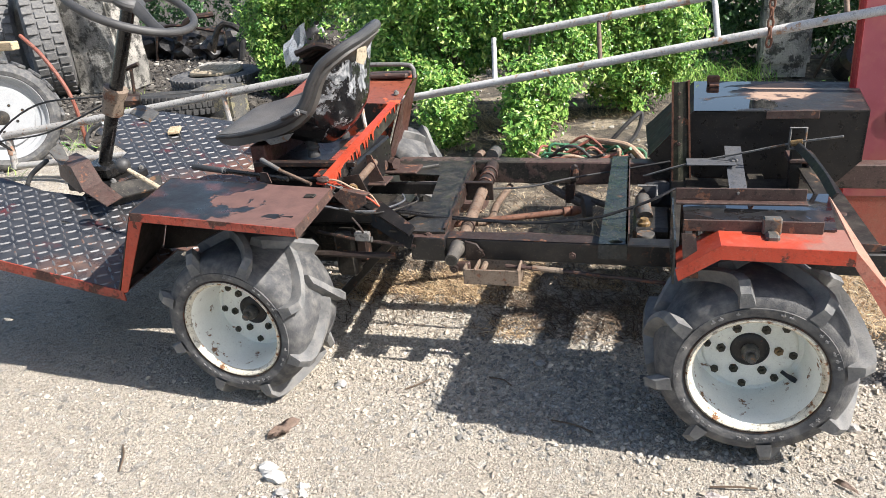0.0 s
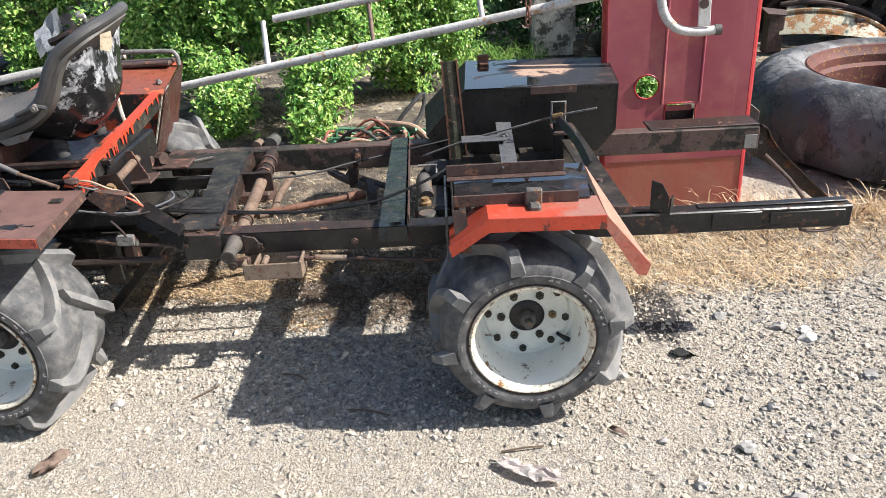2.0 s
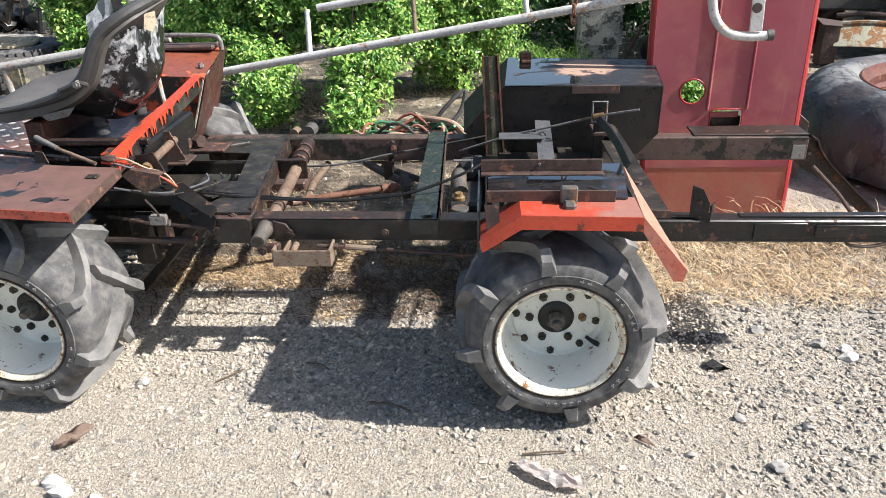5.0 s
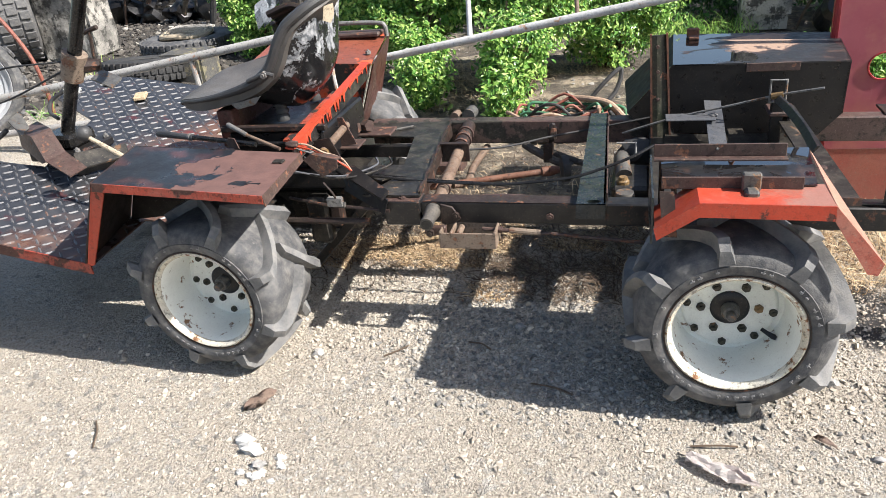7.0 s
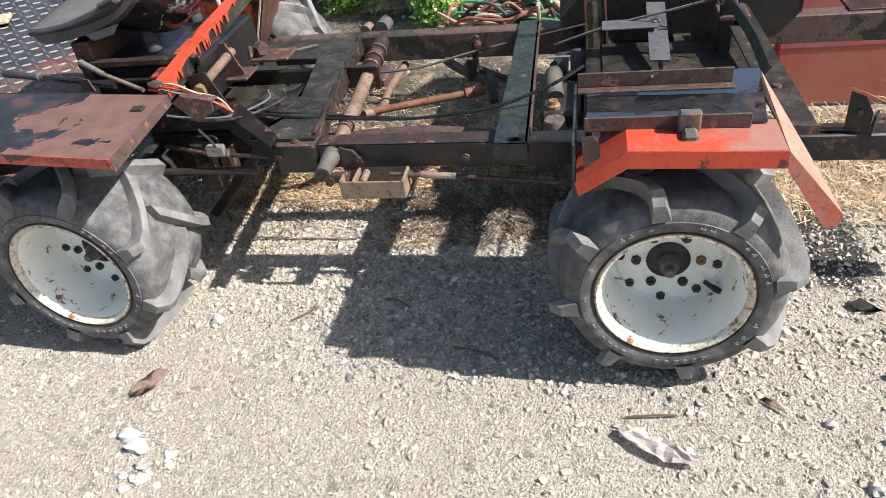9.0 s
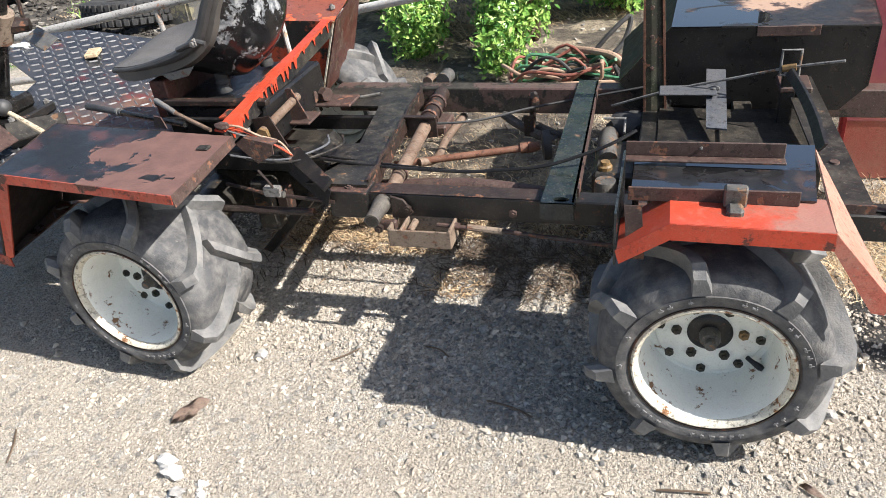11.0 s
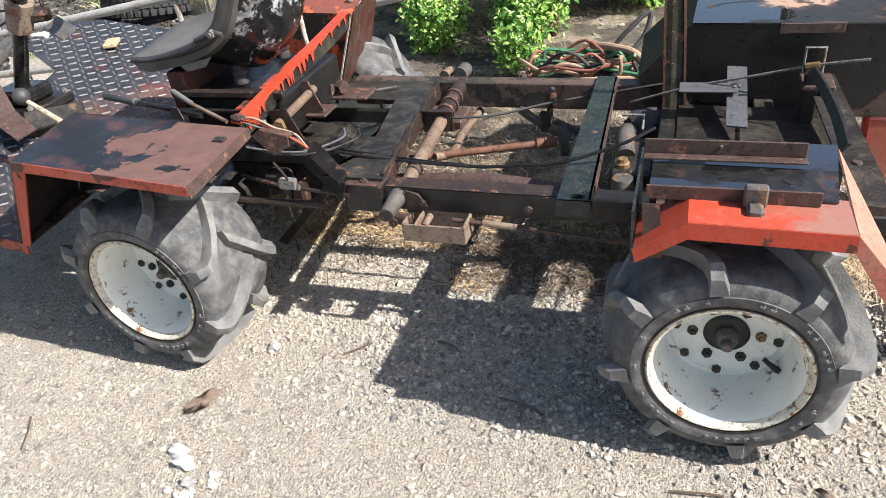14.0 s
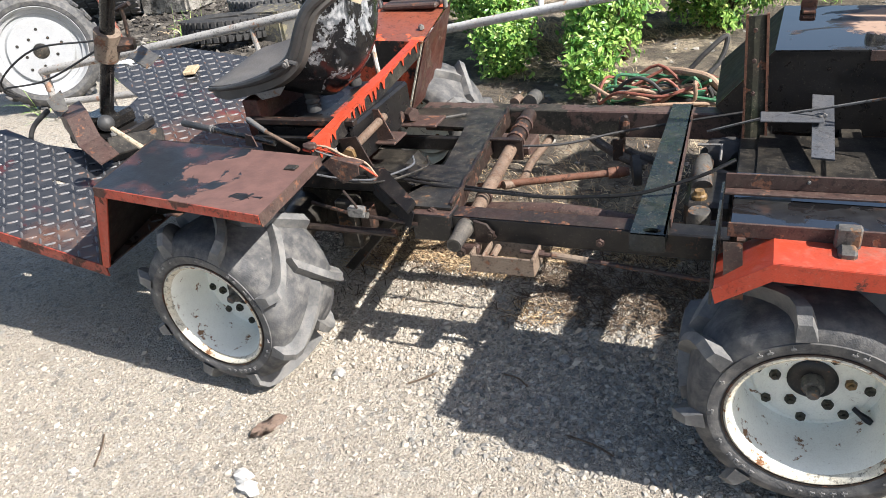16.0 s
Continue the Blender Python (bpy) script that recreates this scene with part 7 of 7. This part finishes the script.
# ---------------------------------------------------------------- plants
def leaf_verts(blobs, count, size, seed, droop=0.35, long=1.0):
    """Corners and faces of many small folded leaves in a lumpy cloud."""
    rng = np.random.default_rng(seed)
    w = np.array([b[3] * b[4] * b[5] for b in blobs]) ** 0.67
    which = rng.choice(len(blobs), count, p=w / w.sum())
    B = np.array(blobs)[which]
    d = rng.normal(size=(count, 3))
    d /= np.linalg.norm(d, axis=1)[:, None]
    lump_ = 1 + 0.22 * np.sin(d[:, 0] * 5 + B[:, 0] * 7) * np.cos(d[:, 2] * 6 + B[:, 1] * 5)
    r = (1 - np.abs(rng.normal(size=count)) * 0.26) * lump_
    r = r + (rng.random(count) < 0.14) * rng.random(count) * 0.42
    sprig = rng.integers(0, max(1, count // 19), count)
    d, r, B = d[sprig], r[sprig], B[sprig]
    p = B[:, :3] + d * B[:, 3:] * r[:, None] + rng.normal(size=(count, 3)) * (size * 0.8)
    out = d * 0.55 + rng.normal(size=(count, 3)) * 0.42 + np.array([0.5, -0.32, droop + 0.2])
    out /= np.linalg.norm(out, axis=1)[:, None]
    side = np.cross(out, rng.normal(size=(count, 3)))
    side /= np.linalg.norm(side, axis=1)[:, None]
    along = np.cross(side, out)
    s = (size * (0.55 + 0.75 * rng.random(count)))[:, None]
    fold = out * s * 0.12
    wd = 0.25 / long
    V = np.stack([p - along * s * 0.5, p + side * s * wd + fold - along * s * 0.1, p + along * s * 0.25 + side * s * wd * 0.8 + fold, p + along * s * 0.6 - out * s * 0.12, p + along * s * 0.25 - side * s * wd * 0.8 + fold, p - side * s * wd + fold - along * s * 0.1, p + along * s * 0.05], 1)
    V = V[p[:, 2] > 0.03]
    n = len(V)
    base = np.arange(n)[:, None] * 7
    F = np.concatenate([base + np.array(f) for f in ((0, 1, 6), (1, 2, 6), (2, 3, 6), (3, 4, 6), (4, 5, 6), (5, 0, 6))])
    return V.reshape(-1, 3).tolist(), F.tolist()


def shrub(at, blobs, count, size, mat, label, seed):
    root = holder("shrub", at, label, "shrub", group="shrubs behind the machine")
    under(rows_mesh("leaves", *leaf_verts(blobs, count, size, seed), mat), root)
    rng = random.Random(seed)
    for bx, by, bz, rx, ry, rz in blobs:
        for _ in range(5):
            tip = Vector((bx + rng.uniform(-0.7, 0.7) * rx, by + rng.uniform(-0.7, 0.7) * ry, bz + rz * rng.uniform(0.0, 0.7)))
            foot_ = Vector(at) + Vector((rng.uniform(-0.05, 0.05), rng.uniform(-0.05, 0.05), 0))
            mid = (foot_ + tip) / 2 + Vector((rng.uniform(-0.1, 0.1), rng.uniform(-0.1, 0.1), 0.05))
            bm = tube(curve([foot_, mid, tip], 4), [0.014, 0.013, 0.012, 0.010, 0.009, 0.008, 0.007, 0.006, 0.004], 6)
            part("stem", bm, TWIG, root)
    return root


shrub((-1.65, 3.55, 0.0), [(-1.62, 2.98, 0.21, 0.17, 0.16, 0.20), (-1.70, 3.25, 0.34, 0.20, 0.2, 0.22), (-2.10, 3.6, 0.72, 0.42, 0.36, 0.34), (-1.66, 3.6, 0.68, 0.28, 0.3, 0.27), (-1.75, 3.6, 1.05, 0.6, 0.4, 0.35), (-1.92, 3.45, 0.45, 0.20, 0.2, 0.24)], 28614, 0.0365, LEAF, "bright green leafy shrub with sunlit leaves", 1)
shrub((-0.98, 3.35, 0.0), [(-1.0, 2.68, 0.17, 0.17, 0.15, 0.17), (-1.0, 2.95, 0.38, 0.22, 0.2, 0.24), (-0.86, 3.5, 0.62, 0.27, 0.28, 0.26), (-1.25, 3.65, 0.80, 0.46, 0.36, 0.34), (-0.9, 3.7, 1.0, 0.55, 0.4, 0.4)], 32428, 0.0354, LEAF, "bright green leafy shrub hanging low to the ground", 2)
shrub((-0.45, 4.0, 0.0), [(-0.50, 3.95, 0.36, 0.26, 0.26, 0.34), (-0.35, 4.05, 0.75, 0.42, 0.34, 0.4), (-0.72, 4.05, 0.62, 0.38, 0.3, 0.36), (-0.2, 4.1, 0.45, 0.26, 0.26, 0.3)], 24798, 0.0365, LEAF, "yellow-green leafy shrub in full sun", 3)
shrub((-3.7, 4.75, 0.0), [(-3.72, 4.7, 0.70, 0.27, 0.3, 0.36), (-3.45, 4.7, 1.0, 0.36, 0.3, 0.28), (-3.68, 4.6, 0.36, 0.16, 0.2, 0.25)], 16023, 0.0377, LEAF, "green leafy shrub growing through scrap", 4)
shrub((-2.7, 4.6, 0.0), [(-2.75, 4.7, 1.0, 0.45, 0.35, 0.30), (-2.4, 4.3, 0.5, 0.3, 0.25, 0.4)], 14496, 0.0365, LEAF, "dense green shrub in part shade", 6)
shrub((2.15, 4.9, 0.0), [(2.05, 4.85, 0.55, 0.36, 0.3, 0.5), (2.0, 4.9, 1.0, 0.4, 0.3, 0.4)], 13734, 0.0332, LEAF_DARK, "dark green shrub behind the red bonnet", 7)
shrub((4.35, 4.65, 0.0), [(4.35, 4.6, 0.45, 0.30, 0.26, 0.45), (4.5, 4.6, 0.9, 0.36, 0.3, 0.4), (4.1, 4.45, 0.16, 0.16, 0.16, 0.18)], 16023, 0.0332, LEAF_DARK, "dark green shrub among scrap metal", 8)
shrub((0.95, 2.75, 0.0), [(0.93, 2.75, 0.22, 0.30, 0.22, 0.22)], 5721, 0.0332, LEAF, "low green plant behind the red bonnet", 9)
hedge = rows_mesh("hedge", *leaf_verts([(-13.0 + i * 1.0, 9.4 + 0.3 * math.sin(i * 3), 0.8, 0.8, 0.5, 1.2) for i in range(11)] + [(-2.6 + i * 0.75, 6.1 + 0.3 * math.sin(i * 2), 0.55 + 0.1 * math.cos(i), 0.62, 0.45, 0.75) for i in range(8)] + [(0.15 + i * 0.42, 5.35 + 0.1 * math.sin(i), 0.5, 0.34, 0.25, 0.55) for i in range(4)] + [(-0.1 + i * 0.38, 5.65 + 0.1 * math.sin(i * 2), 0.75, 0.36, 0.28, 0.75) for i in range(8)] + [(2.6 + i * 0.6, 7.2 + 0.2 * math.sin(i), 0.6, 0.55, 0.4, 0.8) for i in range(8)], 82000, 0.060, 5), LEAF_DARK)
tagged(hedge, "dark green shaded hedge along the yard", "hedge", kind="stuff")


def blades(spots, seed, length, width, up, n_each):
    """Thin bent blades of grass round the given spots (x, y, rx, ry)."""
    rng = np.random.default_rng(seed)
    verts, faces = [], []
    for (cx, cy, rx, ry), n in zip(spots, n_each):
        for _ in range(n):
            x, y = cx + rng.uniform(-1, 1) * rx, cy + rng.uniform(-1, 1) * ry
            a = rng.uniform(0, math.tau)
            L = length * rng.uniform(0.45, 1.3)
            lift = up * rng.uniform(0.2, 1.2)
            dx, dy = math.cos(a), math.sin(a)
            w = width * rng.uniform(0.6, 1.3)
            z0 = ground_z(x, y)
            bend = rng.uniform(-0.6, 0.6)
            k = len(verts)
            for f in (0.0, 0.4, 0.75, 1.0):
                hx = x + dx * L * f * (1 - lift * 0.5) - dy * bend * L * f * f
                hy = y + dy * L * f * (1 - lift * 0.5) + dx * bend * L * f * f
                hz = z0 + 0.004 + L * lift * (f - 0.55 * f * f) + 0.006 * rng.random()
                ww_ = w * (1 - 0.75 * f)
                verts += [(hx - dy * ww_, hy + dx * ww_, hz), (hx + dy * ww_, hy - dx * ww_, hz + ww_ * 0.6)]
            faces += [(k, k + 1, k + 3, k + 2), (k + 2, k + 3, k + 5, k + 4), (k + 4, k + 5, k + 7, k + 6)]
    return verts, faces


dry = [(1.45, 1.12, 1.15, 0.36), (0.75, 0.95, 0.5, 0.28), (2.3, 1.05, 0.7, 0.35), (1.3, 1.35, 0.35, 0.18), (1.95, 1.32, 0.55, 0.12), (-0.6, 1.5, 0.9, 0.3), (0.1, 1.0, 0.5, 0.3), (-1.3, 3.9, 0.5, 0.3), (-1.45, 3.3, 0.25, 0.4), (0.2, 2.6, 0.5, 0.6), (-0.75, 1.75, 0.75, 0.5), (-1.0, 2.75, 0.8, 0.35), (-1.45, 3.85, 0.4, 0.4), (-0.9, 3.95, 0.5, 0.2), (-4.9, 4.1, 0.3, 0.25)]
v, f = blades(dry, 3, 0.085, 0.0017, 0.7, [6200, 2200, 2600, 520, 520, 400, 300, 900, 600, 250, 500, 250, 1600, 1100, 320])
tagged(rows_mesh("dry_grass", v, f, STRAW), "pale dry trampled grass", "grass", kind="stuff")
v, f = blades([(-1.22, 0.92, 0.28, 0.10), (-0.92, 1.02, 0.22, 0.14), (-1.0, 0.80, 0.18, 0.05), (-0.47, 0.97, 0.12, 0.05), (-0.76, 0.58, 0.10, 0.06), (-1.45, 0.80, 0.10, 0.07), (-0.5, 1.3, 0.4, 0.2)], 31, 0.042, 0.0022, 0.6, [2300, 2200, 420, 420, 130, 350, 500])
tagged(rows_mesh("chopped_straw", v, f, CHAFF), "short chopped pale straw under the frame", "straw", kind="stuff")
v, f = blades([(-0.7, 1.55, 0.8, 0.6), (-1.15, 0.75, 0.35, 0.25), (-0.45, 0.85, 0.4, 0.3), (0.2, 0.85, 0.4, 0.3), (-0.75, 2.6, 0.9, 0.4), (1.5, 1.2, 1.1, 0.3), (-0.45, 0.72, 0.35, 0.14), (-1.1, 0.95, 0.35, 0.2)], 17, 0.07, 0.0018, 0.6, [2600, 300, 1500, 500, 700, 2400, 1100, 900])
tagged(rows_mesh("dead_stalks", v, f, TWIG), "dark dead stalks and twigs under the frame", "twigs", kind="stuff")
v, f = blades([(1.28, 1.30, 0.08, 0.06), (1.45, 1.26, 0.1, 0.06), (1.75, 1.30, 0.2, 0.06), (2.1, 1.25, 0.2, 0.06), (1.1, 1.40, 0.15, 0.05)], 8, 0.22, 0.0028, 1.0, [70, 70, 120, 110, 50])
tagged(rows_mesh("dry_grass_tufts", v, f, STRAW), "tall dry grass tufts by the big tyre", "grass", kind="stuff")
v, f = blades([(0.25, 5.0, 0.5, 0.25), (0.05, 4.7, 0.3, 0.2), (-4.2, 2.5, 0.10, 0.10), (-4.6, 3.7, 0.3, 0.2), (-4.15, 1.75, 0.10, 0.06), (-4.9, 4.1, 0.2, 0.15)], 9, 0.28, 0.004, 1.2, [420, 200, 14, 16, 10, 20])
tagged(rows_mesh("green_grass", v, f, LEAF), "long green grass blades by the post", "grass", kind="stuff")


# ---------------------------------------------------------------- loose stones, litter
def stones(n, seed, lo, hi, area, power=2.5):
    """Many small angular stones as one mesh."""
    rng = np.random.default_rng(seed)
    if n > 20000:
        solid = np.array([(1, 0, 0), (0, 1, 0), (-1, 0, 0), (0, -1, 0), (0, 0, 1), (0, 0, -1)], float)
        tri = np.array([(0, 1, 4), (1, 2, 4), (2, 3, 4), (3, 0, 4), (1, 0, 5), (2, 1, 5), (3, 2, 5), (0, 3, 5)])
    else:
        ico = bmesh.new()
        bmesh.ops.create_icosphere(ico, subdivisions=1, radius=1.0)
        solid = np.array([v.co[:] for v in ico.verts])
        tri = np.array([[v.index for v in f.verts] for f in ico.faces])
        ico.free()
    k = len(solid)
    x = rng.uniform(area[0], area[1], n) + rng.normal(size=n) * 0.10
    y = rng.uniform(area[2], area[3], n) + rng.normal(size=n) * 0.06
    s = lo + (hi - lo) * rng.random(n) ** power
    V = solid[None] * (0.6 + 0.75 * rng.random((n, k, 1))) + rng.normal(size=(n, k, 3)) * 0.22
    V *= (s[:, None] * np.stack([np.ones(n), 0.6 + 0.5 * rng.random(n), 0.45 + 0.35 * rng.random(n)], 1))[:, None, :]
    a = rng.uniform(0, math.tau, n)
    c, d = np.cos(a)[:, None], np.sin(a)[:, None]
    X = V[:, :, 0] * c - V[:, :, 1] * d + x[:, None]
    Y = V[:, :, 0] * d + V[:, :, 1] * c + y[:, None]
    z0 = np.array([ground_z(p, q) for p, q in zip(x, y)])
    Z = V[:, :, 2] + (z0 + s * 0.22)[:, None]
    P = np.stack([X, Y, Z], 2).reshape(-1, 3)
    F = (np.arange(n)[:, None, None] * k + tri[None]).reshape(-1, 3)
    return P.tolist(), F.tolist()


for args, mat, lab in (
    ((60000, 1, 0.0014, 0.0058, (-2.6, 1.9, -0.75, 1.0)), PEBBLE, "fine loose gravel over the sandy yard"),
    ((1500, 2, 0.004, 0.014, (-2.2, 0.5, 0.1, 1.3)), PEBBLE, "small stones on the ground under the frame"),
    ((5200, 3, 0.003, 0.0115, (0.6, 2.4, -0.30, 0.80)), GREY_GRAVEL, "coarse grey gravel beside the rear wheel"),
    ((4500, 9, 0.003, 0.010, (0.2, 2.3, -0.65, 0.8)), PEBBLE, "sandy gravel beside the rear wheel"),
    ((1100, 4, 0.005, 0.018, (-3.5, 2.5, 1.3, 5.0)), GREY_GRAVEL, "scattered stones behind the machine"),
    ((9000, 6, 0.008, 0.04, (-7.5, -2.8, 2.6, 8.0)), RUBBLE, "dark rubble and litter near the scrap"),
    ((15000, 7, 0.0022, 0.0085, (-1.9, 0.35, 0.25, 1.0)), PEBBLE, "mixed gravel between the wheels"),
    ((2200, 8, 0.004, 0.011, (-2.4, 1.6, -0.75, 0.3)), PEBBLE, "pebbles strewn over the open yard"),
    ((5200, 10, 0.003, 0.0105, (-0.95, 0.15, 0.02, 0.72)), GREY_GRAVEL, "dark mixed gravel ahead of the rear wheel"),
):
    tagged(rows_mesh("gravel", *stones(*args), mat), lab, "gravel", kind="stuff")


def stone(x, y, size, seed, mat, label):
    tagged(link_mesh("stone", lump((x, y, size[2] * 0.55 + ground_z(x, y)), size, seed, 0.8, 2), mat, 30), label, "stone", group="single stones on the yard")


for x, y, sx, sd in ((-1.335, -0.245, 0.026, 1), (-1.30, -0.275, 0.03, 2), (0.965, 0.375, 0.028, 3), (0.97, 0.42, 0.022, 4), (1.13, 0.84, 0.02, 5), (-1.84, -0.36, 0.014, 6), (-0.07, -0.14, 0.018, 7)):
    stone(x, y, (sx, sx * 0.7, sx * 0.55), sd, WHITE_STONE, "chalky white stone on the gravel")
for x, y, sx, sd in ((0.566, -0.145, 0.026, 11), (0.35, -0.10, 0.014, 12), (0.70, 0.02, 0.02, 13), (0.90, 0.45, 0.026, 14), (0.72, 0.52, 0.022, 15), (0.40, -0.27, 0.018, 16), (0.62, -0.33, 0.022, 17), (0.52, 0.05, 0.016, 18), (-1.25, -0.33, 0.022, 19), (-0.62, 0.40, 0.018, 20), (1.05, 0.15, 0.024, 21), (-1.28, 0.19, 0.02, 22), (0.30, 0.20, 0.024, 23)):
    stone(x, y, (sx, sx * 0.75, sx * 0.6), sd, GREY_STONE, "angular grey stone on the gravel")


rng = random.Random(90)
for k in range(14):
    r = rng.uniform(0.006, 0.015)
    stone(-1.26 + rng.gauss(0, 0.05), -0.335 + rng.gauss(0, 0.035), (r, r * 0.8, r * 0.6), 40 + k, WHITE_STONE, "chalky white stone on the gravel")


def litter(name, pts, mat, label, category):
    bm = bmesh.new()
    vs = [bm.verts.new((x, y, ground_z(x, y) + 0.006 + h)) for x, y, h in pts]
    mid = bm.verts.new((sum(p[0] for p in pts) / len(pts), sum(p[1] for p in pts) / len(pts), 0.016))
    for i in range(len(vs)):
        bm.faces.new((vs[i - 1], vs[i], mid))
    bmesh.ops.solidify(bm, geom=list(bm.faces), thickness=0.0015)
    tagged(link_mesh(name, bm, mat, 60), label, category)


litter("dry_leaf", [(-1.402, -0.123, 0.002), (-1.406, -0.100, 0.010), (-1.398, -0.076, 0.014), (-1.386, -0.055, 0.010), (-1.376, -0.036, 0.013), (-1.356, -0.028, 0.018), (-1.332, -0.024, 0.008), (-1.334, -0.046, 0.003), (-1.345, -0.064, 0.004), (-1.348, -0.086, 0.002), (-1.362, -0.108, 0.006), (-1.382, -0.112, 0.002)], LEAF_RED, "curled red-brown dry leaf on the ground", "leaf")
litter("dry_leaf", [(0.485, 0.31, 0.004), (0.52, 0.325, 0.012), (0.565, 0.285, 0.003), (0.53, 0.275, 0.004), (0.50, 0.285, 0.01)], RUBBER_DARK, "dark shrivelled leaf on the gravel", "leaf")
bm = bmesh.new()
rows = []
for j in range(7):
    row = []
    for i in range(13):
        u, v = i / 12, j / 6
        x = -0.115 + 0.165 * u + 0.012 * noise.noise((u * 5, v * 3, 1))
        y = -0.150 - 0.085 * u + (v - 0.5) * 0.06 * math.sin(math.pi * (0.12 + 0.8 * u)) + 0.008 * noise.noise((u * 4, v * 4, 5))
        h = 0.010 + 0.020 * abs(noise.noise((u * 7, v * 4, 3))) + 0.012 * abs(math.sin(u * 5 + v * 4))
        row.append(bm.verts.new((x, y, ground_z(x, y) + h)))
    rows.append(row)
for ra, rb in zip(rows, rows[1:]):
    for i in range(12):
        bm.faces.new((ra[i], ra[i + 1], rb[i + 1], rb[i]))
bmesh.ops.solidify(bm, geom=list(bm.faces), thickness=0.001)
tagged(link_mesh("crumpled_paper", bm, PAPER, 12), "crumpled pinkish white paper scrap", "paper")
litter("dry_leaf", [(0.208, -0.036, 0.0), (0.222, -0.034, 0.008), (0.240, -0.046, 0.010), (0.258, -0.066, 0.005), (0.262, -0.080, 0.002), (0.246, -0.068, 0.004), (0.228, -0.056, 0.002)], LEAF_RED, "small red-brown dry leaf on the ground", "leaf")
for k, (xa, ya, xb, yb) in enumerate(((-1.86, -0.22, -1.79, -0.33), (-0.78, 0.30, -0.70, 0.27), (-0.10, -0.10, 0.02, -0.09), (-1.05, 0.20, -0.98, 0.26), (-0.55, 0.12, -0.42, 0.08))):
    tagged(link_mesh("twig", tube(curve([(xa, ya, ground_z(xa, ya) + 0.006), ((xa + xb) / 2 + 0.01, (ya + yb) / 2, ground_z(xa, ya) + 0.012), (xb, yb, ground_z(xb, yb) + 0.006)], 3), 0.0028, 5), TWIG), "thin dry twig on the ground", "twig", group="twigs on the yard")
